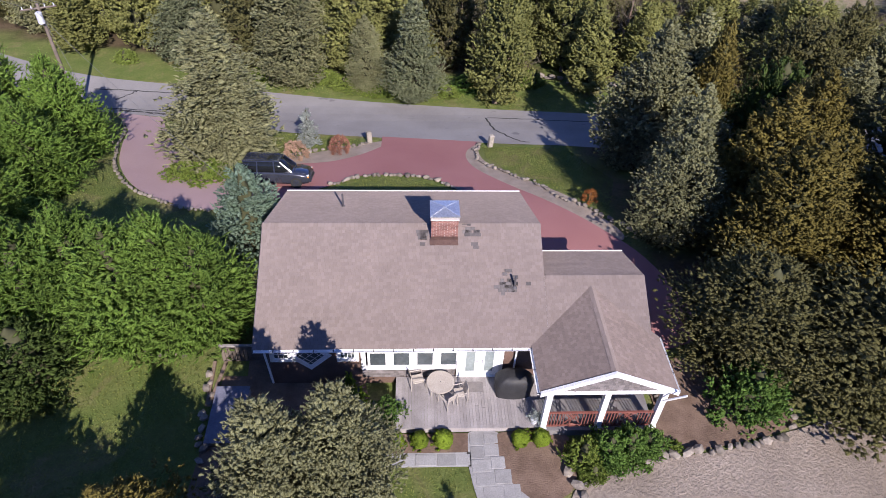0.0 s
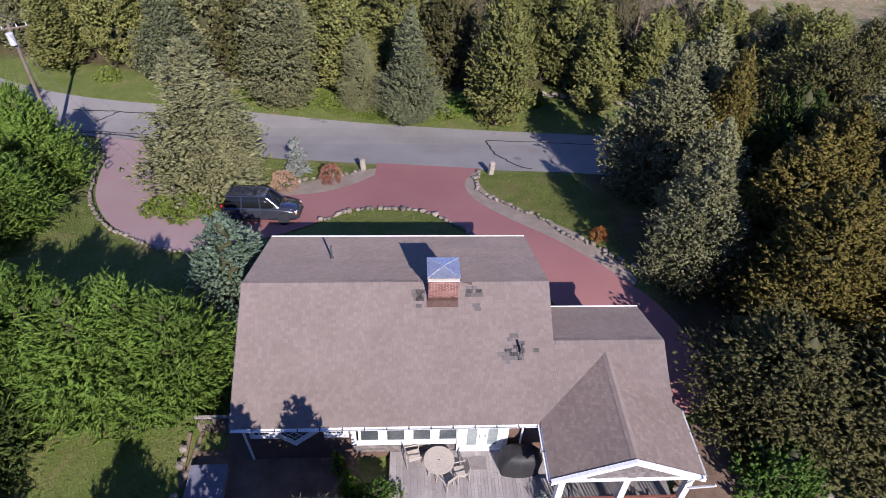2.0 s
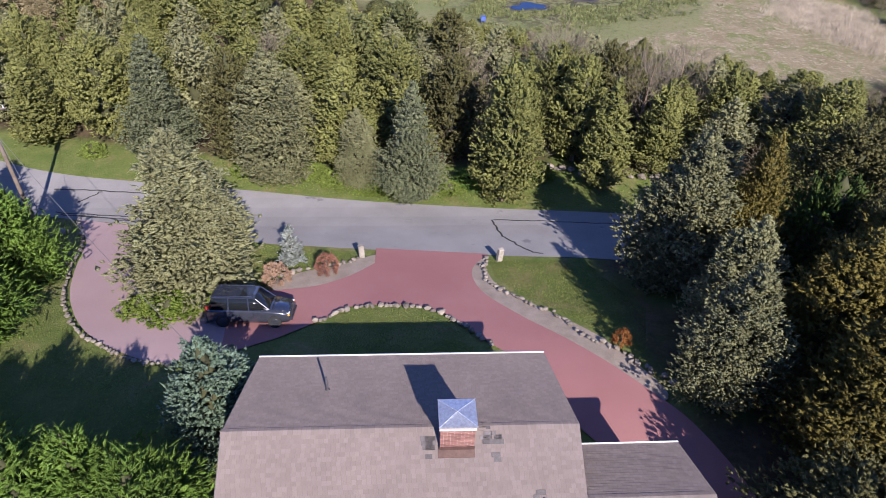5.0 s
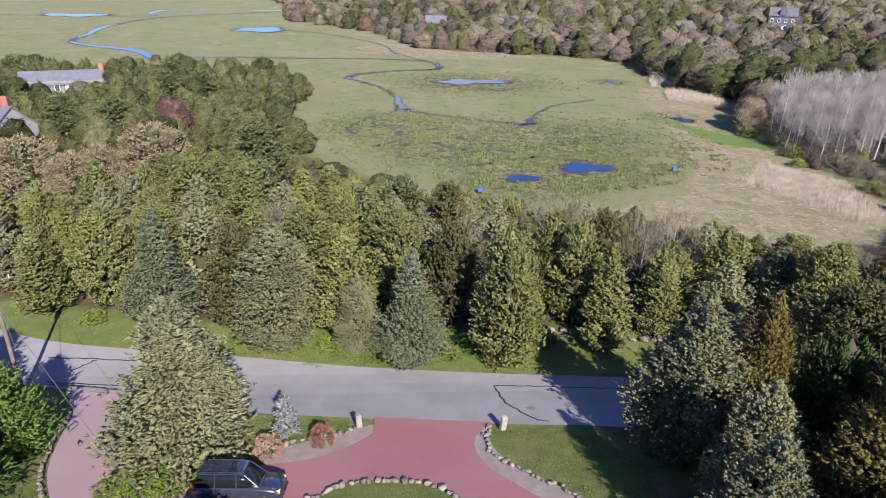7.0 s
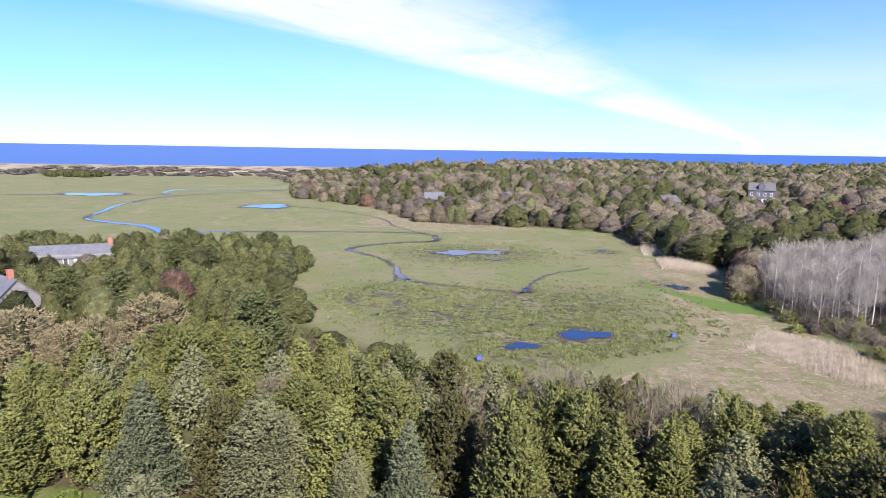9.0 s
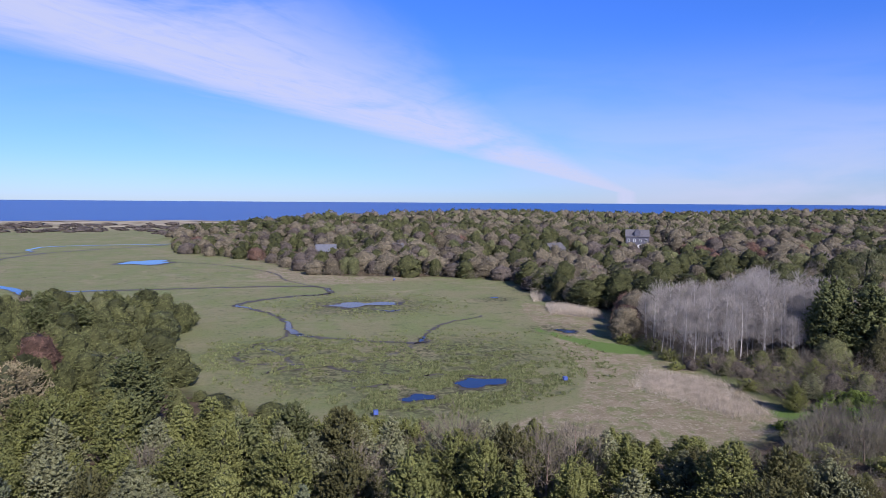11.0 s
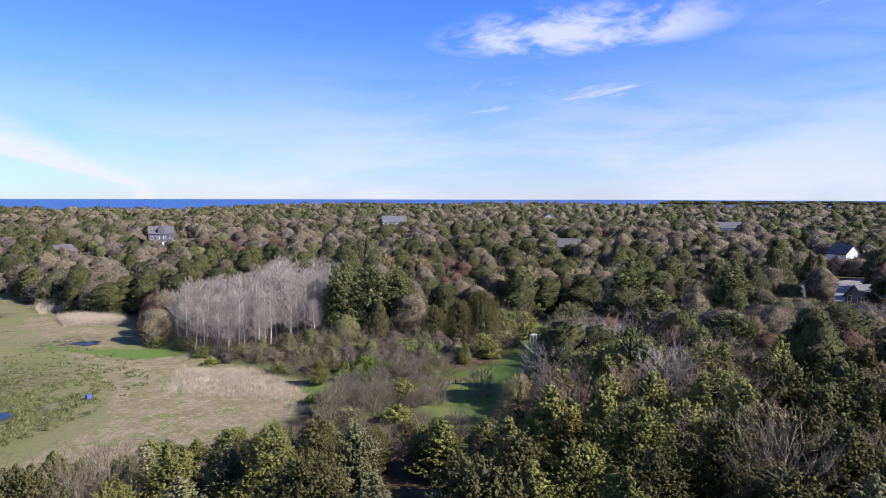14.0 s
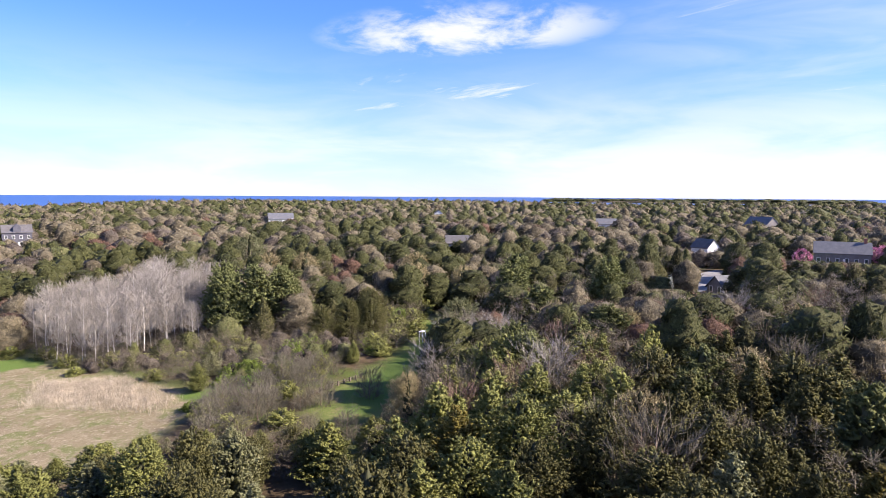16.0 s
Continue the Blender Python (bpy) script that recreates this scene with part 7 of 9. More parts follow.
OPEN = [(50, 64), (62, 52), (72, 53), (98, 56), (135, 70), (128, 82), (112, 84), (102, 92), (90, 100), (84, 110), (66, 104), (56, 84), (50, 80)]
SITES = [(167, 302, 13), (14, 337, 10), (49, 326, 8), (117, 290, 9), (292, 262, 14), (403, 216, 14), (232, 117, 12), (392, 96, 12), (242, 27.7, 10), (165.5, 16.4, 8), (250, -13.8, 16), (379, 12, 14), (-67.5, 116, 6), (-77, 158, 12), (-36.6, 97.4, 13), (-50.5, 89.9, 13), (-43.6, 88.1, 8), (-40.6, 90, 8), (-20.8, 92.2, 7)]
PAVED = [(160, 24), (172, 19), (206, 12), (210, 22), (186, 31), (164, 33)]
YARDS = [(202, -2), (238, -8), (252, 8), (236, 20), (208, 14)]


def spread_trees(r0, r1, gap, seed, a0=-50, a1=104):
    """Jittered places on a grid, in the part of the country that lies before the camera's turns."""
    rnd = np.random.default_rng(seed)
    n = int(2 * r1 / gap) + 1
    gx2, gy2 = np.meshgrid(np.linspace(-r1, r1, n), np.linspace(-r1, r1, n))
    x = (gx2 + rnd.uniform(-0.42, 0.42, gx2.shape) * gap).ravel()
    y = (gy2 + rnd.uniform(-0.42, 0.42, gy2.shape) * gap).ravel() + 8
    rr, aa = np.hypot(x, y - 8), np.degrees(np.arctan2(x, y - 8))
    ok = (rr > r0) & (rr < r1) & (aa > a0) & (aa < a1)
    x, y = x[ok], y[ok]
    k = wooded(x, y)
    return np.stack([x[k], y[k]], -1)


def clear_of_placed(p, gap):
    q = np.array(placed)
    return np.array([row for row in p if ((q - row) ** 2).sum(1).min() > gap * gap])


def share(p, seed, weights):
    """Deal places out to kinds, in drifts."""
    rnd = np.random.default_rng(seed)
    f = np.array([0.5 + 0.5 * noise.noise(Vector((x * 0.02, y * 0.02, seed))) for x, y in p]) * 0.6 + rnd.uniform(0, 0.6, len(p))
    rank = np.argsort(np.argsort(f)) / max(len(p), 1)
    cuts = np.cumsum([0] + list(weights)) / sum(weights)
    return [p[(rank >= a) & (rank < b + 1e-9)] for a, b in zip(cuts, cuts[1:])]


def twiggy(seed, height, radius, n=170, ll=1.3, lw=0.1):
    """A leafless crown at a distance: a trunk, and fine upswept twigs in a rounded mass."""
    rnd = np.random.default_rng(seed)
    v = fuzz(rnd, height, radius, PROFILES["dome"], n, 14, 0.15, ll, lw)[0]
    v = np.concatenate([v, branch_ribbons(rnd, height, radius, 0.16, 12, 4, base=0.12, round_top=True)])
    return v, np.arange(len(v)).reshape(-1, 3), np.zeros(len(v) // 3)


def filling(poly, n, seed, drift=0.0, soft=0.0):
    rnd = np.random.default_rng(seed)
    xs, ys = [q[0] for q in poly], [q[1] for q in poly]
    x, y = rnd.uniform(min(xs), max(xs), n * 4), rnd.uniform(min(ys), max(ys), n * 4)
    k = edge_distance(poly, x, y)[1]
    if drift:
        k &= np.array([noise.noise(Vector((a * drift, b * drift, seed))) > -0.05 for a, b in zip(x, y)])
    if soft:
        k &= rnd.uniform(0, 1, len(x)) < ease(0, soft, edge_distance(poly, x, y)[0])
    return np.stack([x[k], y[k]], -1)[:n]


def greener(kinds, bare, green):
    """West of the drive most of the woods are evergreen."""
    rnd = np.random.default_rng(77)
    for k in bare:
        swap = (kinds[k][:, 0] < 8) & (rnd.uniform(0, 1, len(kinds[k])) < 0.94)
        kinds[green] = np.concatenate([kinds[green], kinds[k][swap]])
        kinds[k] = kinds[k][~swap]
    return kinds


mid_cedar = [mass(s, 8.5, 3.0, pr, 11, 11, 0.0, 700, 0.6, 0.24) for s, pr in ((1, "egg"), (2, "oval"), (3, "cone"), (4, "egg"))]
mid_pine = [mass(s, 10.5, 3.8, "dome", 10, 12, 0.1, 800, 0.65, 0.28, 0.2, 1.3) for s in (5, 6, 7, 14)]
mid_bare = [twiggy(s, 9.5, 3.6, 420, 1.1, 0.055) for s in (8, 9, 10)]
mid_bud = [mass(s, 9, 3.8, "dome", 9, 12, 0.06, 900, 0.7, 0.14, 0.7, 0.8) for s in (11, 12, 13)]
inner_cedar = [template(s, 9, 3.0, pr, 120, 10, 0.44, 0.26, 2, 0.5, 0.04, 0.3, 0.075, 0.25) for s, pr in ((34, "egg"), (35, "oval"), (36, "cone"), (37, "egg"))]
inner_pine = [template(s, 10, 3.6, "dome", 100, 8, 0.62, 0.34, 3, 0.35, 0.15, 0.4, 0.09, 0.25) for s in (44, 45)]
inner_bare = [twiggy(s, 8.5, 3.2, 900, 0.9, 0.03) for s in (38, 39)]
inner_bud = [dome(s, 8.5, 3.2, 90, 5, 0.6, 0.16, 5, 0.1, 0.5, 0.045) for s in (46, 47)]
inner = clear_of_placed(spread_trees(26, 84, 4.3, 40), 3.3)
kinds = greener(share(inner, 5, (40, 22, 20, 8, 10)), (1, 4), 0)
# eastern cedars: those south of y 18 get the darker leaf, as shade
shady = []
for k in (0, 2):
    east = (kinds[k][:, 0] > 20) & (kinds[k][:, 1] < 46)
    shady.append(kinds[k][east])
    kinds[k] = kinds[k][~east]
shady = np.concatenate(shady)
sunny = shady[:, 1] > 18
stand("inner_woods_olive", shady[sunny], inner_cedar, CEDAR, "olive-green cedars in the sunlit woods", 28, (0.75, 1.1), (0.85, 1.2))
stand("inner_woods_dark", shady[~sunny], inner_cedar, CEDAR_DARK_SHADED, "dark green cedars close together, shade put in their colour", 26, (0.75, 1.1), (0.85, 1.2))
stand("inner_woods_cedar", kinds[0], inner_cedar, CEDAR, "olive-green cedars close together", 21, (0.7, 1.1), (0.85, 1.2))
stand("inner_woods_bare", kinds[1], inner_bare, GREY_TWIG, "grey leafless trees among cedars", 22, (0.7, 1.0), (0.8, 1.1))
stand("inner_woods_grey", kinds[2], inner_cedar, CEDAR_GREY, "grey-green cedars close together", 23, (0.7, 1.05), (0.85, 1.2))
stand("inner_woods_pine", kinds[3], inner_pine, PINE, "dark rounded pines among cedars", 24, (0.75, 1.1), (0.85, 1.2))
stand("inner_woods_budding", kinds[4], inner_bud, BUDS, "tan budding trees among cedars", 25, (0.7, 1.0), (0.85, 1.1))
near = clear_of_placed(spread_trees(84, 215, 5.6, 41), 3.4)
near = near[~((np.hypot(near[:, 0] - 92, near[:, 1] - 126) < 20))]
kinds = greener(share(near, 3, (20, 25, 14, 20, 8, 6, 7)), (2, 3, 6), 0)
west = kinds[0][:, 0] < 8
stand("near_woods_olive", kinds[0][west], mid_cedar, MASS_OLIVE, "olive-green cedar woods beside the marsh", 27, (0.7, 1.1), (0.85, 1.3))
stand("near_woods_cedar", kinds[0][~west], mid_cedar, MASS_CEDAR, "dense dark green cedar woods", 1, (0.75, 1.2), (0.85, 1.3))
stand("near_woods_bare", kinds[2], mid_bare, OAK_TWIG, "grey-brown leafless woodland trees", 3, (0.75, 1.15), (0.9, 1.4))
stand("near_woods_pine", kinds[1], mid_pine, MASS_PINE, "dark green pitch pine woods", 2, (0.75, 1.25), (0.85, 1.4))
stand("near_woods_budding", kinds[3], mid_bud, MASS_BUD, "tan budding woodland trees", 4, (0.75, 1.15), (0.9, 1.4))
stand("near_woods_green", kinds[4], mid_bud, MASS_SAGE, "fresh green spring trees in the woods", 16, (0.6, 0.95), (0.7, 1.1))
stand("near_woods_grey", kinds[5], mid_cedar, MASS_OLIVE, "grey-green cedar woods", 5, (0.7, 1.1), (0.85, 1.3))
stand("near_woods_red", kinds[6], mid_bud, MASS_RED, "reddish budding woodland trees", 17, (0.7, 1.0), (0.8, 1.2))

far_pine = [mass(s, 8.5, 4.2, "dome", 7, 9, 0.0, 220, 1.0, 0.5, 0.2, 1.2) for s in (15, 16, 17, 18)]
far_bud = [mass(s, 8, 4.8, "dome", 7, 9, 0.0, 240, 1.0, 0.34, 0.7, 0.8) for s in (18, 19, 20)]
middle = spread_trees(215, 470, 8.4, 42)
kinds = share(middle, 7, (37, 20, 31, 8, 4))
stand("far_woods_pine", kinds[0], far_pine, MASS_PINE, "dark pine woods across the marsh", 6, (0.65, 1.25), (0.75, 1.3))
stand("far_woods_bare", kinds[1], far_bud, MASS_TWIG, "grey-brown leafless woods across the marsh", 7, (0.65, 1.15), (0.8, 1.4))
stand("far_woods_budding", kinds[2], far_bud, MASS_BUD, "tan rounded budding trees across the marsh", 8, (0.7, 1.3), (0.8, 1.6))
stand("far_woods_green", kinds[3], far_bud, MASS_SAGE, "fresh green spring trees", 9, (0.65, 1.1), (0.6, 1.2))
stand("far_woods_red", kinds[4], far_bud, MASS_RED, "reddish leafless trees", 10, (0.7, 1.0), (0.8, 1.2))
last_pine = [mass(s, 9, 5.0, "dome", 4, 7, 0.0, 34, 2.0, 1.2, 0.2, 1.2) for s in (25, 26, 27)]
last_bud = [mass(s, 9, 5.0, "dome", 4, 7, 0.0, 34, 2.0, 0.9, 0.6, 0.8) for s in (28, 29)]
outer = spread_trees(470, 1300, 17, 43)
kinds = share(outer, 9, (46, 44, 10))
stand("distant_woods_pine", kinds[0], last_pine, MASS_PINE, "distant dark pine woods to the horizon", 11, (0.5, 1.35), (1.0, 2.0))
stand("distant_woods_budding", kinds[1], last_bud, MASS_BUD, "distant tan budding woods", 12, (0.5, 1.3), (1.0, 2.0))
stand("distant_woods_green", kinds[2], last_bud, MASS_SAGE, "distant fresh green trees", 13, (0.6, 1.1), (0.8, 1.4))
shore_at = filling([(2450, -300), (2900, -300), (2900, 850), (2450, 850)], 260, 95)
stand("far_shore_woods", shore_at, last_pine, MASS_PINE, "thin dark line of woods across the bay", 29, (0.6, 1.1), (4.0, 7.0))


dune_at = np.concatenate([filling([(-430, 640), (-150, 660), (-105, 590), (-70, 640), (110, 735), (110, 800), (-430, 800)], 330, 91), filling([(-330, 610), (-285, 605), (-280, 640), (-335, 650)], 26, 92)])
stand("dune_scrub", dune_at[:330], last_bud, MASS_TWIG, "low brown scrub behind the beach", 18, (0.16, 0.34), (0.9, 1.9))
stand("dune_pines", dune_at[330:], far_pine, MASS_PINE, "small dark clump of pines behind the beach", 19, (0.6, 0.9), (0.8, 1.2))


stand("grove_undergrowth", filling(GROVE, 70, 96), mid_bare, OAK_TWIG, "dim brown undergrowth between the birches", 33, (0.35, 0.75), (0.6, 1.0))


BRUSH = [(57, 66), (66, 78), (74, 90), (84, 95), (98, 86), (96, 74), (84, 70), (74, 69)]
FOOT = [(69, 112), (78, 101), (90, 99), (98, 103), (84, 107), (74, 119)]
stand("lawn_brush_green", filling(BRUSH, 30, 97), mid_bud, MASS_SAGE, "sage-green spring bushes beside the lawn", 34, (0.22, 0.42), (0.35, 0.6))
stand("lawn_brush_brown", filling(BRUSH, 34, 98), mid_bud, MASS_TWIG, "brown leafless bushes beside the lawn", 35, (0.2, 0.45), (0.35, 0.65))
stand("grove_foot_brush", filling(FOOT, 34, 99), mid_bud, MASS_TWIG, "brown brush along the foot of the birches", 36, (0.14, 0.3), (0.3, 0.5))
stand("grove_foot_cedars", filling(FOOT, 9, 100), mid_cedar, MASS_OLIVE, "small olive cedars before the birches", 37, (0.3, 0.6), (0.5, 0.8))


# ---- reeds, scrub and tufts of the marsh ----
def blades(name, places, mat, length, width, lean, seed, label, lift=0.0, category="reeds"):
    rnd = np.random.default_rng(seed)
    p = np.array(places, float)
    v0 = np.c_[p, land(p[:, 0], p[:, 1]) + lift]
    d = rnd.normal(0, lean, v0.shape)
    d[:, 2] = 1.0
    v = sprays(v0, d, length, width, rnd)
    ob = mesh_object(name, v, np.arange(len(v)).reshape(-1, 3), mat, tint=np.repeat(rnd.uniform(0, 1, len(p)), 3))
    return tagged(ob, label, category, kind="stuff")


blades("reeds", filling([(66.5, 171), (79, 160), (81, 170), (78, 183), (70, 184)], 11000, 1, 0.0, 2.5), REED, 1.7, 0.045, 0.12, 2, "tall dry tan reeds at the marsh edge")
blades("reeds", filling([(52, 103), (60, 82), (68, 85), (72, 104), (62, 116)], 22000, 2, 0.0, 7.0), REED, 0.8, 0.04, 0.4, 3, "dry tan reeds beside the birch grove")
blades("reeds", filling([(70, 192), (78, 196), (80, 206), (74, 206)], 900, 3), REED, 2.0, 0.07, 0.14, 4, "dry tan reeds far along the marsh")
rnd = np.random.default_rng(17)
tuft_at = []
for cx, cy, r0, r1, n in ((29.5, 110.5, 4, 13, 1500), (17.8, 104.2, 3, 11, 1300), (18, 196, 7, 26, 900), (-3, 140, 2, 17, 1300), (30, 132, 2, 26, 1500), (10, 122, 2, 20, 1300), (40, 118, 2, 14, 600)):
    a, q = rnd.uniform(0, math.tau, n), r0 + (r1 - r0) * rnd.uniform(0, 1, n) ** 0.8
    tuft_at.append(np.stack([cx + 1.25 * q * np.cos(a), cy + q * np.sin(a)], -1))
tuft_at = np.concatenate(tuft_at)
keep = np.array([noise.noise(Vector((a * 0.22, b * 0.22, 5))) > -0.12 for a, b in tuft_at])
tuft_at = tuft_at[keep]
for px, py, rx, ry in ((29.5, 110.5, 4.8, 3.0), (17.8, 104.2, 3.4, 1.8), (18, 196, 10.5, 5.2)):
    tuft_at = tuft_at[np.hypot((tuft_at[:, 0] - px) / rx, (tuft_at[:, 1] - py) / ry) > 1]
tuft_at = tuft_at[edge_distance(MARSH, tuft_at[:, 0], tuft_at[:, 1])[1]]
fan = np.repeat(tuft_at, 6, 0) + rnd.normal(0, 0.2, (len(tuft_at) * 6, 2))
blades("marsh_tufts", fan, GRASS_BLADE, 0.42, 0.24, 0.6, 6, "dark green grass tussocks round the pools", category="marsh grass")

SCRUB = [(66, 84), (70, 95), (75, 120), (72, 138), (86, 163), (77, 192), (82, 238), (62, 258), (17, 270), (2, 287), (-20, 349), (-66, 398)]
scrub_at = []
for (ax2, ay2), (bx2, by2) in zip(SCRUB, SCRUB[1:]):
    n = int(math.hypot(bx2 - ax2, by2 - ay2) / 1.1)
    for i in range(n):
        t = (i + rnd.uniform(0, 1)) / n
        scrub_at.append((ax2 + (bx2 - ax2) * t + rnd.normal(1.5, 1.6), ay2 + (by2 - ay2) * t + rnd.normal(0, 1.8)))
low_bare = [(v, np.arange(len(v)).reshape(-1, 3), np.zeros(len(v) // 3)) for v in (branch_ribbons(np.random.default_rng(s), 2.6, 1.6, 0.08, 16, 10, base=0.05, round_top=True) for s in (31, 32, 33))]
stand("marsh_scrub", scrub_at, low_bare, GREY_TWIG, "low grey-brown scrub along the marsh edge", 14, (0.6, 1.4), (0.8, 1.4))
under = np.concatenate([filling([(70, 104), (80, 99), (92, 101), (100, 108), (80, 122), (71, 122)], 120, 13), filling([(56, 64), (76, 66), (96, 69), (100, 78), (84, 94), (68, 82), (58, 74)], 70, 14), filling([(2, 54), (20, 52), (30, 52), (30, 64), (14, 70), (0, 62)], 60, 9), filling([(66, 78), (72, 72), (104, 82), (110, 92), (92, 100), (74, 100)], 160, 10), filling([(68, 52), (100, 44), (112, 56), (90, 56), (74, 50)], 90, 11), filling([(96, 66), (108, 70), (132, 80), (142, 90), (130, 92), (108, 80), (96, 74)], 130, 15), filling([(48, 50), (64, 49), (73, 56), (72, 72), (60, 79), (50, 74)], 170, 12)])
stand("woodland_scrub", under, low_bare, GREY_TWIG, "tangled leafless undergrowth", 15, (0.6, 1.5), (0.9, 1.7))
for x, y, h, w in ((76, 42, 8, 3.2), (68, 47, 7, 3.0), (97, 26, 8, 3.4), (64, 24, 7.5, 3.0), (53.8, 16.7, 8.5, 3.6), (102.0, 3.0, 9.5, 4.4), (102.3, 37.9, 8.0, 3.8), (60.2, 31.3, 8.0, 3.4), (71.9, 9.2, 9.0, 4.0), (75.5, 26.4, 8.5, 4.0)):
    plant("oak", x, y, h, w)
for x, y, h, w in ((67.5, 112, 1.6, 1.6), (70.5, 119, 2.2, 2.2), (72, 127, 2.6, 2.4), (69.5, 134, 2.2, 2.2), (75, 112, 2.6, 2.6), (80, 106, 2.8, 2.6), (66, 70, 2.0, 2.2), (71, 69, 2.6, 2.4), (80, 71, 2.2, 2.2), (61, 74, 2.4, 2.4), (76, 92, 2.4, 2.2), (84, 90, 2.6, 2.6), (72, 98, 1.8, 2.0), (80, 100, 2.2, 2.4), (88, 94, 3.0, 2.8), (66, 77, 2.0, 2.0), (79, 78, 2.4, 2.4), (86, 74, 2.2, 2.2), (61, 61, 2.4, 2.4), (57, 66, 2.6, 2.6), (96, 69, 2.4, 2.4), (101, 74, 2.8, 2.6), (110, 75, 3.0, 2.8), (117, 80, 2.6, 2.6), (126, 82, 3.2, 3.0), (134, 87, 3.0, 2.8), (91, 73, 2.2, 2.2), (99, 71, 2.4, 2.6), (104, 71, 3.0, 3.0), (105, 76, 2.6, 2.8), (112, 71, 3.0, 3.0), (114, 76, 2.8, 3.0), (120, 76, 3.4, 3.2), (122, 83, 2.8, 3.0), (130, 79, 3.4, 3.2), (129, 86, 3.0, 3.0), (139, 85, 3.4, 3.2), (140, 91, 3.0, 3.0)):
    plant("olive_bush", x, y, h, w)
for x, y, h, w in ((79, 83, 2.6, 3), (86, 80, 2.2, 2.6), (74, 84, 1.6, 2), (112, 78, 2.6, 3.0), (97, 71, 1.4, 2), (71.6, 75.5, 2.0, 2.2), (73.5, 77, 1.6, 1.8), (94, 83, 3.0, 3.2), (91, 86, 2.4, 3.0), (64, 80, 1.4, 1.8), (68, 78, 1.2, 2.0), (78, 86, 2.0, 2.4), (100, 74, 2.0, 2.4)):
    plant("fresh", x, y, h, w)


# ---- car ----
def build_car(x, y, z, turn):
    ob = thing("car", 0, 0, 0, "dark blue-grey sport utility vehicle parked on the drive", "car")
    L, W = 4.6, 1.82

    def loft(sections, mat, name, label=""):
        """Half-width outlines along the car, joined into a closed skin."""
        bm = bmesh.new()
        rings = []
        for sx, pts in sections:
            full = [(p[0], p[1]) for p in pts] + [(-p[0], p[1]) for p in reversed(pts)]
            rings.append([bm.verts.new((sx, a, b)) for a, b in full])
        n = len(rings[0])
        for a, b in zip(rings, rings[1:]):
            for i in range(n):
                bm.faces.new((a[i], a[(i + 1) % n], b[(i + 1) % n], b[i]))
        bm.faces.new(rings[0])
        bm.faces.new(rings[-1][::-1])
        bmesh.ops.recalc_face_normals(bm, faces=bm.faces)
        return part(name, bm, mat, ob, label, flat=False)

    def ring(w, belt, low, top, k=0.97):
        return [(w * 0.9, low), (w, low + 0.15), (w, belt - 0.12), (w * k, belt), (w * 0.8, top)]
    h = W / 2
    loft([(-2.28, ring(h * 0.88, 0.95, 0.42, 0.98)), (-2.2, ring(h * 0.96, 1.02, 0.32, 1.04)), (-1.6, ring(h, 1.05, 0.26, 1.06)), (0.5, ring(h, 1.03, 0.26, 1.05)), (1.1, ring(h, 1.0, 0.26, 1.06)),
          (1.7, ring(h * 0.97, 0.92, 0.26, 1.0)), (2.1, ring(h * 0.9, 0.82, 0.3, 0.9)), (2.28, ring(h * 0.78, 0.7, 0.4, 0.74))], CAR_SILVER, "body", "dark blue-grey lower body and bonnet")
    loft([(1.02, [(h * 0.82, 1.03), (h * 0.8, 1.05)]), (1.5, [(h * 0.84, 1.0), (h * 0.78, 1.045)]), (2.0, [(h * 0.8, 0.9), (h * 0.72, 0.955)]), (2.2, [(h * 0.68, 0.78), (h * 0.6, 0.84)])], CAR_PAINT, "bonnet", "dark blue bonnet")

    def cabin(w0, w1, z0, z1):
        return [(w0, z0), (w1, z1)]
    glass = [(-2.12, cabin(h * 0.86, h * 0.8, 1.03, 1.3)), (-1.95, cabin(h * 0.92, h * 0.74, 1.04, 1.66)), (-1.2, cabin(h * 0.94, h * 0.76, 1.04, 1.71)), (0.1, cabin(h * 0.94, h * 0.76, 1.04, 1.69)), (0.45, cabin(h * 0.93, h * 0.74, 1.04, 1.62)), (1.12, cabin(h * 0.86, h * 0.8, 1.03, 1.06))]
    loft(glass, CAR_GLASS, "glasshouse", "dark tinted window glass")
    roof = part("roof", boxes((-2.0, 0.38, -h * 0.77, h * 0.77, 1.66, 1.74), bevel=0.03), CAR_PAINT, ob, "dark blue roof")
    part("sunroof", boxes((-0.45, 0.2, -h * 0.5, h * 0.5, 1.742, 1.75)), CAR_GLASS, roof, "black glass sunroof")
    for s in (-1, 1):
        part("roof_rail", tube(bmesh.new(), (-1.8, s * h * 0.68, 1.79), (0.1, s * h * 0.68, 1.79), 0.022, n=6), CAR_SILVER, roof, "silver roof rail")
        for k in (-1.75, -0.85, 0.05):
            part("rail_foot", boxes((k - 0.04, k + 0.04, s * h * 0.68 - 0.02, s * h * 0.68 + 0.02, 1.73, 1.78)), CAR_SILVER, roof)
        for px, tilt in ((-1.05, 0.0), (0.05, 0.05)):
            bm = bmesh.new()
            f = [(px - 0.04, s * h * 0.955, 1.04), (px + 0.04, s * h * 0.955, 1.04), (px + 0.04 - tilt, s * h * 0.78, 1.69), (px - 0.04 - tilt, s * h * 0.78, 1.69)]
            bm.faces.new([bm.verts.new(q) for q in f])
            part("pillar", bm, CAR_PAINT, ob)
        part("pillar", tube(bmesh.new(), (1.12, s * h * 0.84, 1.05), (0.42, s * h * 0.75, 1.66), 0.04, n=6), CAR_PAINT, ob)
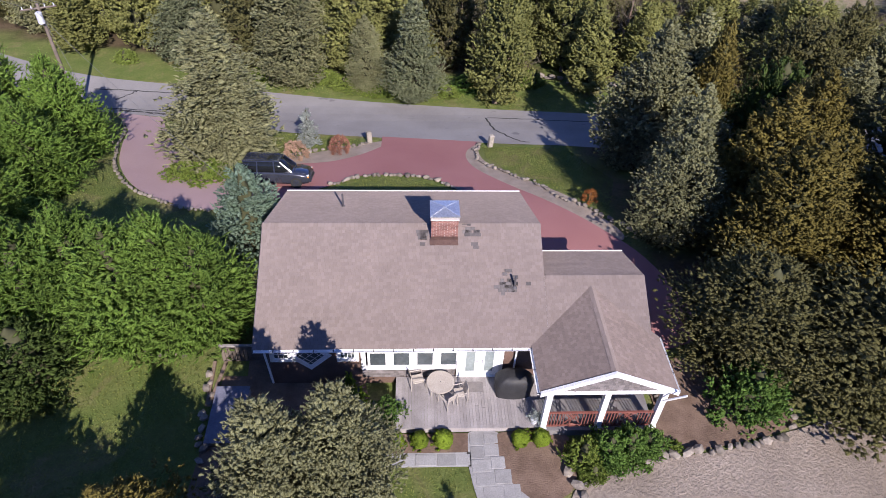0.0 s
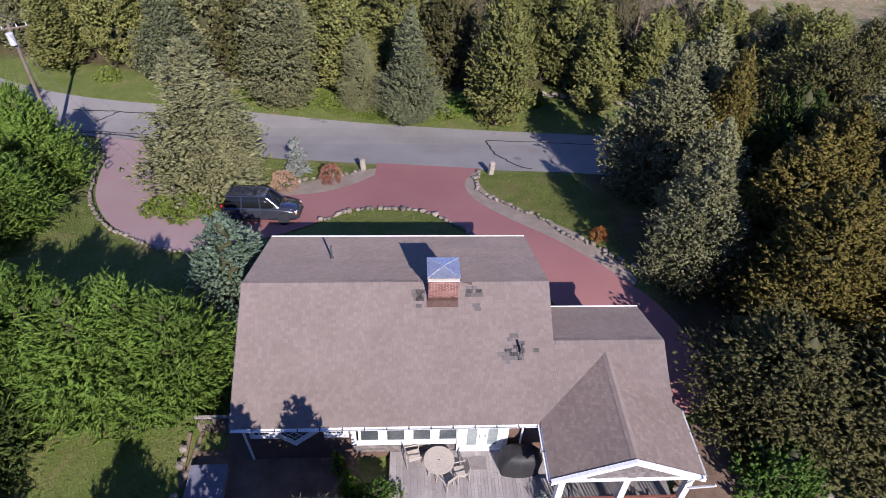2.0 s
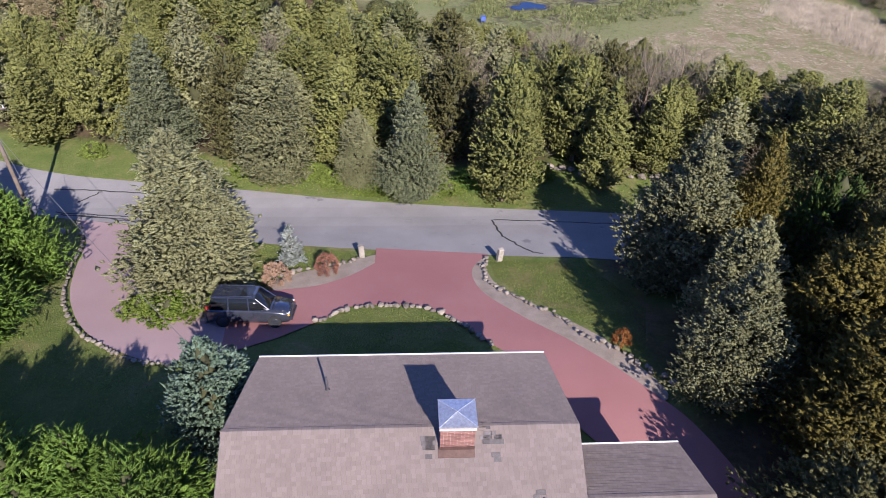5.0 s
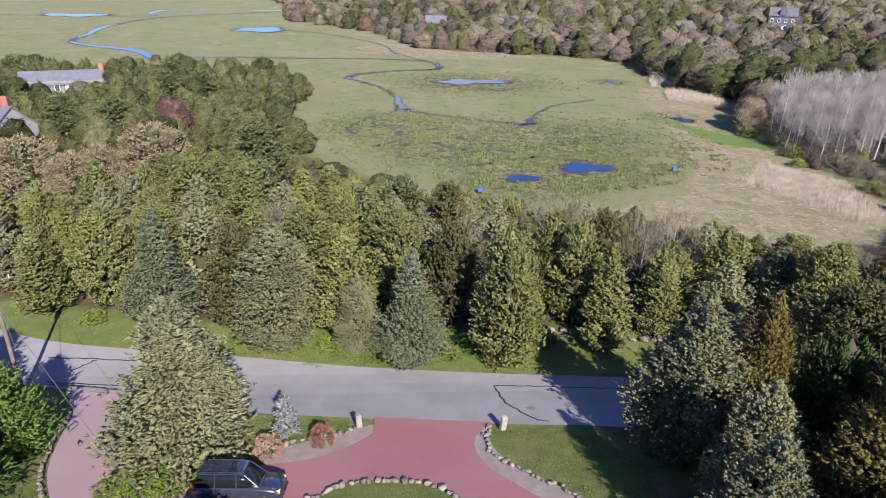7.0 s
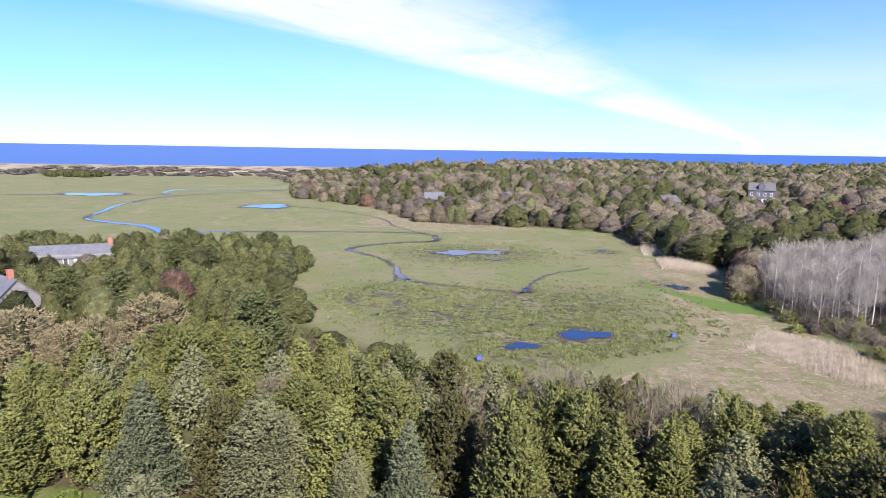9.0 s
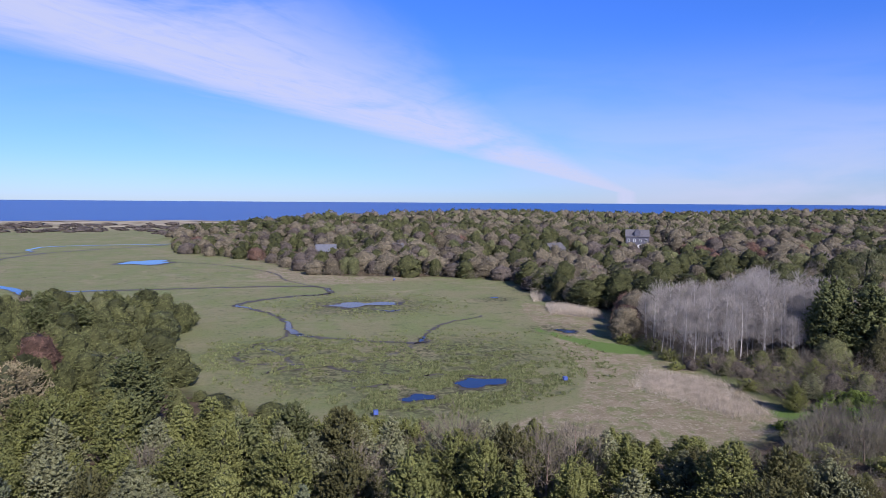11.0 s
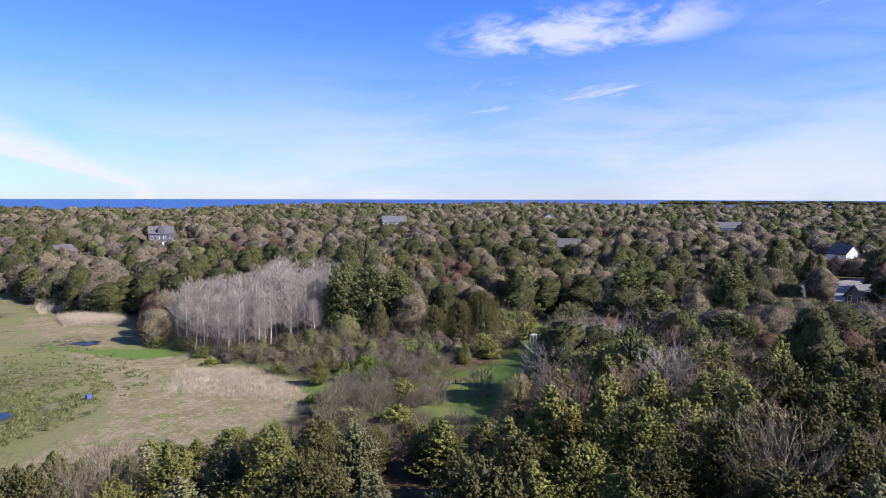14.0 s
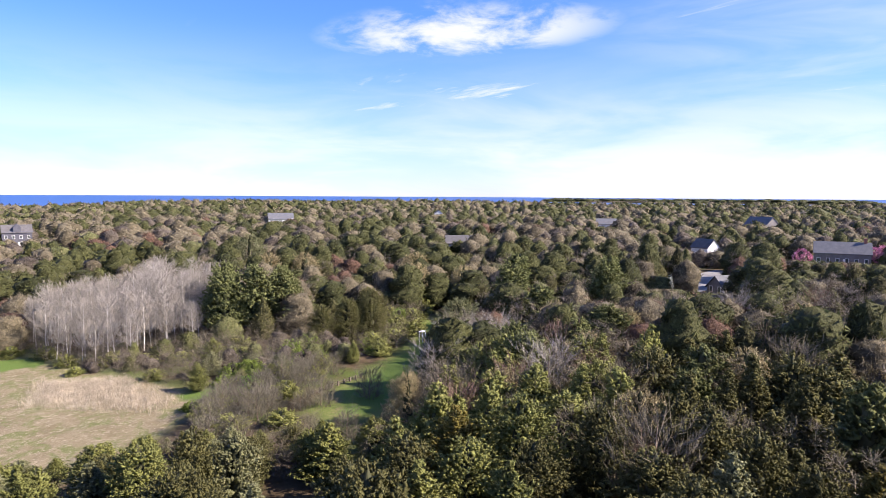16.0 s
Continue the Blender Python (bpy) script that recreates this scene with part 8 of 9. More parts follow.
        part("mirror", boxes((0.72, 0.88, s * (h + 0.02) - 0.1 * (s < 0), s * (h + 0.02) + 0.1 * (s > 0), 1.02, 1.16), bevel=0.03), CAR_SILVER, ob)
        part("headlight", boxes((2.02, 2.2, s * h * 0.72 - 0.14, s * h * 0.72 + 0.14, 0.72, 0.86), bevel=0.03), LAMP, ob, "clear headlight")
        part("indicator", boxes((2.1, 2.22, s * h * 0.88 - 0.05, s * h * 0.88 + 0.05, 0.7, 0.8), bevel=0.02), AMBER, ob, "amber indicator")
        part("tail_light", boxes((-2.3, -2.2, s * h * 0.84 - 0.07, s * h * 0.84 + 0.07, 0.8, 1.2), bevel=0.02), TAIL, ob, "red tail light")
        for wx in (-1.42, 1.4):
            bm = bmesh.new()
            tube(bm, (wx, s * (h - 0.2), 0.36), (wx, s * (h + 0.01), 0.36), 0.36, 0.36, 22)
            wheel = part("wheel", bm, RUBBER, ob, "black tyre")
            bm = bmesh.new()
            tube(bm, (wx, s * (h + 0.0), 0.36), (wx, s * (h + 0.02), 0.36), 0.23, 0.2, 18)
            part("rim", bm, CAR_SILVER, wheel, "silver alloy rim")
            for q in range(5):
                a = q * math.tau / 5
                part("spoke_gap", tube(bmesh.new(), (wx + 0.13 * math.cos(a), s * (h + 0.018), 0.36 + 0.13 * math.sin(a)), (wx + 0.13 * math.cos(a), s * (h + 0.024), 0.36 + 0.13 * math.sin(a)), 0.045, n=8), RUBBER, wheel)
    part("bumper", boxes((2.12, 2.34, -h * 0.8, h * 0.8, 0.36, 0.56), bevel=0.05), CAR_SILVER, ob)
    part("bumper", boxes((-2.36, -2.18, -h * 0.9, h * 0.9, 0.36, 0.6), bevel=0.05), CAR_PAINT, ob)
    part("grille", boxes((2.22, 2.3, -0.42, 0.42, 0.58, 0.74), bevel=0.02), BLACK, ob)
    dzdx, dzdy = (land1(x + 1, y) - land1(x - 1, y)) / 2, (land1(x, y + 0.7) - land1(x, y - 0.7)) / 1.4
    ob.matrix_basis = pose(x, y, z, math.degrees(math.atan(dzdy)), -math.degrees(math.atan(dzdx)), turn)
    return ob


build_car(-9.6, 32.35, land1(-9.6, 32.35) + 0.07, -2)


# ---- stones, posts, pole ----
def stone_shape(seed):
    r = np.random.default_rng(seed)
    bm = bmesh.new()
    bmesh.ops.create_icosphere(bm, subdivisions=1, radius=0.5)
    for v in bm.verts:
        v.co *= 1 + r.uniform(-0.22, 0.18)
        v.co.z *= 0.75
    me = bpy.data.meshes.new("stone")
    bm.to_mesh(me)
    bm.free()
    me.materials.append(STONE_ONE)
    return me


STONE_ONE = surface("edging_stone", (0.14, 0.12, 0.1), (0.26, 0.225, 0.19), 3, 14, 0.85, 0.5, 0.03, per_object=0.35)
STONES = [stone_shape(i) for i in range(6)]


def stone_row(name, points, size, gap, label, parts=True, jitter=0.08):
    line = np.array(curve_through(points, 10, False))
    seg = np.r_[0, np.cumsum(np.linalg.norm(np.diff(line, axis=0), axis=1))]
    x0, y0 = line[len(line) // 2]
    wall = thing(name, x0, y0, land1(x0, y0), label, "stone edging")
    s = 0.0
    while s < seg[-1]:
        k = rng.uniform(0.7, 1.35) * size
        x, y = np.interp(s, seg, line[:, 0]) + rng.normal(0, jitter), np.interp(s, seg, line[:, 1]) + rng.normal(0, jitter)
        ob = new("stone", STONES[int(rng.integers(6))])
        ob.parent = wall
        ob.matrix_parent_inverse = Matrix.Translation(-wall.location)
        ob.matrix_basis = Matrix.LocRotScale((x, y, land1(x, y) + 0.1 + 0.18 * k), Euler((0, 0, rng.uniform(0, 6))), Vector((k * rng.uniform(0.9, 1.3), k * rng.uniform(0.7, 1.0), k * rng.uniform(0.7, 1.0))))
        s += k * gap
    return wall


stone_row("stone_edging", [(4.3, 39.6), (4.0, 38.6), (4.0, 37.4), (4.3, 36.0), (5.2, 34.9), (6.1, 33.5), (7.4, 32.4), (8.7, 30.2), (9.9, 29.0), (11.2, 27.4), (12.4, 25.6)], 0.31, 1.0, "row of pale field stones beside the red drive", jitter=0.12)
stone_row("stone_edging", [(-6.2, 31.9), (-5.4, 32.3), (-4.5, 33.2), (-2.3, 33.5), (-0.2, 33.2), (1.2, 32.4), (2.4, 30.9), (3.6, 29.3)], 0.34, 0.95, "low white stone edging round the island lawn", jitter=0.05)
stone_row("stone_edging", [(-25.2, 46.0), (-23.3, 42.3), (-22.3, 38.3), (-20.9, 34.5), (-18.4, 31.0), (-15.1, 28.8), (-12.9, 28.2)], 0.26, 1.1, "thin stone kerb round the drive loop", jitter=0.04)
stone_row("stone_edging", [(-9.6, 36.9), (-7.4, 38.2), (-5.4, 38.8), (-3.9, 39.9)], 0.36, 1.05, "small stones edging the planting strip", jitter=0.05)
stone_row("stone_wall", [(8.5, 54.2), (11.5, 53.9), (15, 53.2), (19, 52.6), (24, 51.8)], 0.62, 0.62, "tumbled old field stone wall beyond the road", jitter=0.22)
stone_row("stone_edging", [(-16.4, 17.3), (-14.5, 17.0), (-12.6, 16.9), (-11.0, 16.8)], 0.42, 1.0, "row of round stones along the lawn", jitter=0.05)
stone_row("stone_edging", [(8.8, 11.0), (10.2, 11.3), (12.0, 11.5), (13.6, 11.7), (15.2, 12.1), (15.9, 12.9), (15.8, 13.8)], 0.42, 1.0, "low stone edging of the mulch bed", jitter=0.06)
stone_row("stone_edging", [(10.2, 14.6), (10.0, 13.6), (9.4, 12.6), (8.8, 12.0)], 0.4, 1.0, "stones beside the porch", jitter=0.06)
stone_row("stone_edging", [(5.9, 9.6), (5.6, 10.3), (5.4, 10.9)], 0.5, 1.0, "pale boulders at the path corner", jitter=0.08)
stone_row("stone_edging", [(-9.9, 15.6), (-9.7, 14.2), (-9.6, 12.8), (-9.4, 11.2)], 0.36, 1.0, "stones along the shaded yard", jitter=0.1)
bm = bmesh.new()
bmesh.ops.create_icosphere(bm, subdivisions=2, radius=0.34)
for v in bm.verts:
    v.co = Vector((v.co.x * 1.2, v.co.y * 0.8, v.co.z * 0.7)) * (1 + 0.12 * noise.noise(v.co * 3)) + Vector((-25.4, 44.2, land1(-25.4, 44.2) + 0.16))
tagged(part("boulder", bm, STONE), "single pale boulder on the grass", "boulder")


def stone_post(x, y, h, tilt, label):
    ob = thing("stone_post", x, y, land1(x, y), label, "gate post", "posts at the drive mouth")
    bm = box(bmesh.new(), -0.19, 0.19, -0.16, 0.16, -0.1, h, pose(x, y, land1(x, y), tilt, tilt * 0.6, 20), bevel=0.04)
    part("shaft", bm, STONE, ob)


stone_post(5.2, 39.3, 1.05, 4, "upright granite post at the drive mouth")
stone_post(-4.0, 39.9, 1.0, -4, "leaning granite post in the planting strip")
for x, y in ((-15.0, 17.3), (-13.0, 17.25)):
    ob = thing("marker_post", x, y, land1(x, y), "short white wooden post on the lawn edge", "post", "white lawn posts")
    part("shaft", box(bmesh.new(), -0.08, 0.08, -0.08, 0.08, -0.05, 0.95, pose(x, y, land1(x, y), 3, 2, 10), bevel=0.012), WHITE, ob)
ob = thing("marker_post", 8.3, 51.6, land1(8.3, 51.6), "short white post on the road verge", "post", "white lawn posts")
part("shaft", boxes((8.24, 8.36, 51.54, 51.66, land1(8.3, 51.6) - 0.05, land1(8.3, 51.6) + 0.7), bevel=0.01), WHITE, ob)


def utility_pole(x, y, h):
    z = land1(x, y)
    ob = thing("utility_pole", x, y, z, "wooden utility pole with crossarm, transformer and guy wire", "utility pole")
    part("pole", tube(bmesh.new(), (x, y, z - 0.1), (x, y, z + h), 0.16, 0.11, 12), POLE_WOOD, ob)
    q = Vector((math.cos(0.45), math.sin(0.45), 0))
    c = Vector((x, y, z + h - 0.35))
    arm = part("crossarm", tube(bmesh.new(), c - q * 1.2, c + q * 1.2, 0.07, n=6), POLE_WOOD, ob)
    for k in (-1.05, -0.45, 0.45, 1.05):
        part("insulator", tube(bmesh.new(), c + q * k + Vector((0, 0, 0.06)), c + q * k + Vector((0, 0, 0.26)), 0.05, 0.03, 8), POT, arm)
    t = Vector((x, y, z + h - 1.35)) + Vector((0.05, -0.36, 0))
    part("transformer", tube(tube(bmesh.new(), t, t + Vector((0, 0, 0.8)), 0.23, 0.23, 16), t + Vector((0, 0, 0.8)), t + Vector((0, 0, 0.88)), 0.24, 0.12, 16), POT, ob, "grey can transformer")
    a = Vector((-22.9, 39.2, land1(-22.9, 39.2)))
    part("guy_wire", tube(bmesh.new(), (x, y, z + h - 0.9), a, 0.013, n=5), WIRE, ob)
    part("guy_guard", tube(bmesh.new(), a, a.lerp(Vector((x, y, z + h - 0.9)), 0.25), 0.03, n=6), SOIL, ob, "pale guy wire guard")
    for k, far in ((-1.05, Vector((-75, 74, 5))), (1.05, Vector((-75, 76, 5))), (0.45, Vector((-75, 72, 5))), (-0.45, Vector((-9.5, 24.9, 2.9)))):
        p = c + q * k + Vector((0, 0, 0.26))
        bm = bmesh.new()
        for i in range(10):
            s0, s1 = i / 10, (i + 1) / 10
            sag = lambda s: Vector((0, 0, -2.4 * s * (1 - s)))
            tube(bm, p.lerp(far, s0) + sag(s0), p.lerp(far, s1) + sag(s1), 0.014, n=4, caps=False)
        part("cable", bm, WIRE, ob)


utility_pole(-28.3, 45.8, 9.3)

# ---- on the deck ----
def patio_table(x, y, z):
    ob = thing("patio_table", x, y, z, "round tan metal patio table with an umbrella hole", "table")
    bm = tube(bmesh.new(), (x, y, z + 0.70), (x, y, z + 0.725), 0.6, 0.6, 40)
    part("tabletop", bm, TAN_METAL, ob)
    part("rim", tube(bmesh.new(), (x, y, z + 0.68), (x, y, z + 0.70), 0.61, 0.61, 40), TAN_METAL, ob)
    part("umbrella_hole", tube(bmesh.new(), (x, y, z + 0.726), (x, y, z + 0.732), 0.03, n=12), PIPE, ob)
    for i in range(4):
        a = i * math.pi / 2 + 0.6
        part("leg", tube(bmesh.new(), (x + 0.5 * math.cos(a), y + 0.5 * math.sin(a), z), (x + 0.42 * math.cos(a), y + 0.42 * math.sin(a), z + 0.69), 0.02, n=6), TAN_METAL, ob)


def patio_chair(x, y, z, turn):
    ob = thing("patio_chair", 0, 0, 0, "tan metal patio armchair with a sling seat", "chair", "chairs round the patio table")
    part("seat", box(bmesh.new(), -0.24, 0.24, -0.23, 0.25, 0.4, 0.425, bevel=0.01), TAN_METAL, ob)
    part("backrest", box(bmesh.new(), -0.23, 0.23, -0.012, 0.012, 0, 0.55, pose(0, -0.24, 0.42, 14, 0, 0), bevel=0.01), TAN_METAL, ob)
    for s in (-1, 1):
        part("armrest", tube(bmesh.new(), (s * 0.28, -0.3, 0.66), (s * 0.28, 0.24, 0.62), 0.02, n=6), TAN_METAL, ob)
        part("leg", tube(bmesh.new(), (s * 0.28, 0.24, 0.62), (s * 0.29, 0.3, 0.0), 0.018, n=6), TAN_METAL, ob)
        part("leg", tube(bmesh.new(), (s * 0.24, -0.36, 0.95), (s * 0.28, -0.36, 0.0), 0.018, n=6), TAN_METAL, ob)
    ob.matrix_basis = pose(x, y, z, 0, 0, turn)
    return ob


DZ = 0.153
patio_table(0.42, 14.35, DZ)
chair = patio_chair(-0.55, 14.75, DZ, -75)
for x, y, a in ((1.2, 14.0, 100), (0.72, 13.75, 35)):
    copy_thing(chair, pose(x, y, DZ, 0, 0, a))


def grill(x, y, z):
    ob = thing("barbecue", x, y, z, "barbecue grill under a black fabric cover", "grill")
    bm = bmesh.new()
    rings = []
    for h, w, d in ((0.0, 0.78, 0.44), (0.5, 0.82, 0.46), (0.85, 0.84, 0.48), (1.02, 0.72, 0.44), (1.2, 0.52, 0.36), (1.25, 0.24, 0.17)):
        rings.append([bm.verts.new((x + w * math.copysign(abs(math.cos(a)) ** 0.6, math.cos(a)) * (1 + 0.03 * math.sin(a * 9 + h * 4)), y + d * math.copysign(abs(math.sin(a)) ** 0.6, math.sin(a)) * (1 + 0.04 * math.sin(a * 7)), z + h)) for a in [k * math.tau / 36 for k in range(36)]])
    for a, b in zip(rings, rings[1:]):
        for i in range(36):
            bm.faces.new((a[i], a[(i + 1) % 36], b[(i + 1) % 36], b[i]))
    bm.faces.new(rings[-1])
    part("cover", bm, BLACK, ob, flat=False)
    part("side_shelf", boxes((x + 0.42, x + 0.85, y - 0.12, y + 0.12, z + 0.82, z + 0.86)), BLACK, ob)
    part("shelf_leg", boxes((x + 0.8, x + 0.84, y - 0.02, y + 0.02, z, z + 0.82)), BLACK, ob)


grill(3.62, 14.35, DZ)
tagged(part("door_mat", boxes((1.35, 2.35, 14.3, 14.85, 0.155, 0.172), bevel=0.004), MAT), "grey woven door mat on the deck", "door mat")
ob = thing("flower_pot", 4.35, 12.75, DZ, "pot of silvery white flowers on the deck corner", "plant pot")
part("pot", tube(bmesh.new(), (4.35, 12.75, DZ), (4.35, 12.75, DZ + 0.3), 0.13, 0.18, 16), POT, ob)
p = rng.normal(0, 0.14, (260, 3)) + np.array([4.35, 12.75, DZ + 0.42])
v = sprays(p, rng.normal(0, 1, (260, 3)) + np.array([0, 0, 0.8]), 0.09, 0.06, rng)
mesh_object("flowers", v, np.arange(len(v)).reshape(-1, 3), SILVER, ob)
# porch furniture
ob = thing("porch_swing", 8.2, 14.4, 0.1, "wicker porch seat with yellow striped cushions", "seat")
part("seat", boxes((7.5, 8.9, 14.2, 14.8, 0.4, 0.5), bevel=0.02), RED_RAIL, ob)
part("backrest", boxes((7.5, 8.9, 14.8, 14.88, 0.45, 1.1), bevel=0.02), RED_RAIL, ob)
for i in range(2):
    part("cushion", boxes((7.55 + i * 0.7, 8.18 + i * 0.7, 14.22, 14.75, 0.5, 0.62), bevel=0.04), CUSHION, ob)
    part("cushion", boxes((7.55 + i * 0.7, 8.18 + i * 0.7, 14.66, 14.79, 0.62, 1.1), bevel=0.04), CUSHION, ob)
for x in (7.55, 8.85):
    for y in (14.25, 14.8):
        part("leg", boxes((x - 0.03, x + 0.03, y - 0.03, y + 0.03, 0.1, 0.4)), RED_RAIL, ob)

# flagstones before the deck
path = thing("flagstone_path", 2.2, 11, -0.3, "grey flagstone path leading to the deck", "path")
for x0, x1, y0, y1 in ((1.6, 2.2, 11.9, 12.46), (2.21, 2.8, 12.0, 12.46), (1.6, 2.15, 11.3, 11.88), (2.17, 2.8, 11.42, 11.98), (1.62, 2.4, 10.7, 11.28), (2.42, 3.0, 10.85, 11.4), (1.75, 2.5, 10.1, 10.68), (2.52, 3.2, 10.2, 10.83),
                       (2.0, 2.8, 9.5, 10.08), (2.82, 3.5, 9.55, 10.18), (2.3, 3.1, 8.8, 9.48), (3.12, 3.8, 8.9, 9.53), (-2.3, -1.5, 11.0, 11.55), (-1.48, -0.7, 11.0, 11.55), (-0.68, 0.2, 11.02, 11.55), (0.22, 1.0, 11.0, 11.55), (1.02, 1.58, 11.02, 11.55)):
    part("flagstone", boxes((x0, x1 - 0.015, y0, y1 - 0.015, -0.32, -0.215 + rng.uniform(-0.006, 0.006)), bevel=0.01), FLAG, path)

# shaded side yard: screen, boards, cellar hatch
ob = thing("wooden_screen", -8.3, 16.2, -0.3, "low weathered wooden screen beside the house", "fence")
for i in range(14):
    part("board", boxes((-9.5 + i * 0.17, -9.35 + i * 0.17, 16.5, 16.54, -0.3, 0.75)), POLE_WOOD, ob)
part("rail", boxes((-9.52, -7.15, 16.46, 16.58, 0.75, 0.82)), DECK, ob, "grey top rail")
ob = thing("cellar_hatch", -8.6, 13.3, -0.3, "grey-blue sheeted cellar hatch in the side yard", "hatch")
part("frame", boxes((-9.3, -7.9, 12.1, 14.7, -0.35, -0.02)), DECK, ob)
part("cover", slab([(-9.32, 12.05, 0.02), (-7.88, 12.05, 0.02), (-7.88, 14.72, 0.22), (-9.32, 14.72, 0.22)], 0.05), BLUE_TARP, ob, "grey-blue cover sheet")
for k, (x, a) in enumerate(((-9.75, 4), (-9.45, -6))):
    ob = thing("timber", x, 15.4, -0.25, "dark timber rail lying in the side yard", "timber", "timber rails")
    part("beam", box(bmesh.new(), -0.07, 0.07, -1.2, 1.2, 0, 0.13, pose(x, 15.2, -0.26, 0, 0, a), bevel=0.01), BARK, ob)

# ---- out on the marsh and beyond ----
for x, y in ((44.0, 108.3), (10.1, 97.0), (36, 252)):
    z = land1(x, y)
    ob = thing("blue_box", x, y, z, "blue box trap on legs in the marsh", "box", "blue boxes in the marsh")
    part("body", boxes((x - 0.34, x + 0.34, y - 0.34, y + 0.34, z + 0.35, z + 0.95), bevel=0.03), BLUE_BOX, ob)
    for sx in (-0.28, 0.28):
        for sy in (-0.28, 0.28):
            part("leg", boxes((x + sx - 0.04, x + sx + 0.04, y + sy - 0.04, y + sy + 0.04, z - 0.1, z + 0.35)), POLE_WOOD, ob)
ob = thing("arbor", 108, 66.9, land1(108, 66.9), "white garden arbor on the lawn", "arbor")
z = land1(108, 66.9)
for dx in (-0.6, 0.6):
    for dy in (-0.35, 0.35):
        part("post", boxes((108 + dx - 0.06, 108 + dx + 0.06, 66.9 + dy - 0.06, 66.9 + dy + 0.06, z - 0.1, z + 1.9)), WHITE, ob)
part("top", boxes((107.2, 108.8, 66.45, 67.35, z + 1.9, z + 1.97)), WHITE, ob)
fence = thing("rail_fence", 83, 64, land1(83, 64), "old pale split rail fence along the lawn", "fence")
prev = None
for i in range(9):
    x, y = 73.5 + i * 1.25, 66.1 - i * 0.2
    z = land1(x, y)
    part("post", boxes((x - 0.09, x + 0.09, y - 0.09, y + 0.09, z - 0.1, z + 0.7)), POLE_WOOD, fence)
    if prev:
        for h in (0.25, 0.55):
            part("rail", tube(bmesh.new(), (prev[0], prev[1], prev[2] + h), (x, y, z + h), 0.04, n=5), POLE_WOOD, fence)
    prev = (x, y, z)
drape("drive_far", PAVED, ROAD, 0.1, 4.0, label="paved driveway of a neighbouring house", category="driveway")


def far_house(x, y, w, d, h, rise, turn, wall, roof_mat, label, chimney_at=None, up=0.0, dormer=False):
    """A house in the distance: body, roof slopes, windows, door and chimney."""
    z = land1(x, y) - 0.4
    ob = thing("house", x, y, z, label, "house", "houses in the distance")
    m = pose(x, y, z, 0, 0, turn)

    def put(name, bm, mat, parent=ob, text=""):
        bmesh.ops.transform(bm, matrix=m, verts=bm.verts)
        return part(name, bm, mat, parent, text)
    put("wall", prism(bmesh.new(), [(-d / 2, 0), (d / 2, 0), (d / 2, h), (0, h + rise - 0.15), (-d / 2, h)], "x", -w / 2, w / 2), wall)
    for s in (-1, 1):
        pts = [(-w / 2 - 0.3, s * (d / 2 + 0.35), h - 0.25), (w / 2 + 0.3, s * (d / 2 + 0.35), h - 0.25), (w / 2 + 0.3, 0, h + rise), (-w / 2 - 0.3, 0, h + rise)]
        put("roof", slab(pts, 0.22), roof_mat, ob)
    floors = max(int(h // 2.7), 1)
    for f in range(floors):
        n = max(int(w // 2.6), 2)
        for i in range(n):
            cx, cz = -w / 2 + w * (i + 0.5) / n, 1.0 + f * 2.7
            if cz + 1.3 > h + 0.2:
                continue
            for s in (-1, 1):
                wd = put("window", boxes((cx - 0.55, cx + 0.55, s * d / 2 - 0.05, s * d / 2 + 0.05, cz - 0.1, cz + 1.4)), WHITE, ob)
                put("pane", boxes((cx - 0.42, cx + 0.42, s * d / 2 - 0.07, s * d / 2 + 0.07, cz + 0.02, cz + 1.28)), PANE, wd)
        for s in (-1, 1):
            for cy in (-d / 4, d / 4):
                cz = 1.0 + f * 2.7
                wd = put("window", boxes((s * w / 2 - 0.05, s * w / 2 + 0.05, cy - 0.5, cy + 0.5, cz - 0.1, cz + 1.3)), WHITE, ob)
                put("pane", boxes((s * w / 2 - 0.07, s * w / 2 + 0.07, cy - 0.38, cy + 0.38, cz + 0.02, cz + 1.18)), PANE, wd)
    put("door", boxes((0.2, 1.2, -d / 2 - 0.06, -d / 2 + 0.05, 0.1, 2.2)), WHITE, ob)
    if chimney_at is not None:
        put("chimney", boxes((chimney_at - 0.45, chimney_at + 0.45, -0.4, 0.4, h, h + rise + 1.3)), BRICK, ob, "brick chimney")
    if dormer:
        put("dormer", prism(bmesh.new(), [(-1.4, h), (1.4, h), (1.4, h + rise * 0.75), (0, h + rise * 1.15), (-1.4, h + rise * 0.75)], "y", -d / 2 - 0.3, 0.0), wall, ob)
    return ob


far_house(167, 302, 11, 9, 6.6, 3.0, -28, SLATE_WALL, GREY_ROOF, "large slate-blue shingled house on the wooded hill", None, 0, True)
far_house(14, 337, 10, 8, 4.6, 3.2, -5, GREY_WALL, PALE_ROOF, "small grey house among trees across the marsh")
far_house(49, 326, 5, 5, 4.5, 2.0, 10, WHITE, GREY_ROOF, "narrow white house among trees across the marsh")
far_house(117, 290, 9, 7, 5.4, 2.6, 20, GREY_WALL, GREY_ROOF, "grey house half hidden by trees")
far_house(292, 262, 14, 9, 6.0, 3.2, -45, WHITE, PALE_ROOF, "white house with a pale roof in the woods")
far_house(403, 216, 14, 9, 7.0, 3.6, 30, WHITE, GREY_ROOF, "white house with steep gables in the woods")
far_house(232, 117, 13, 8, 3.6, 2.8, -64, GREY_WALL, GREY_ROOF, "long grey-roofed house in the woods")
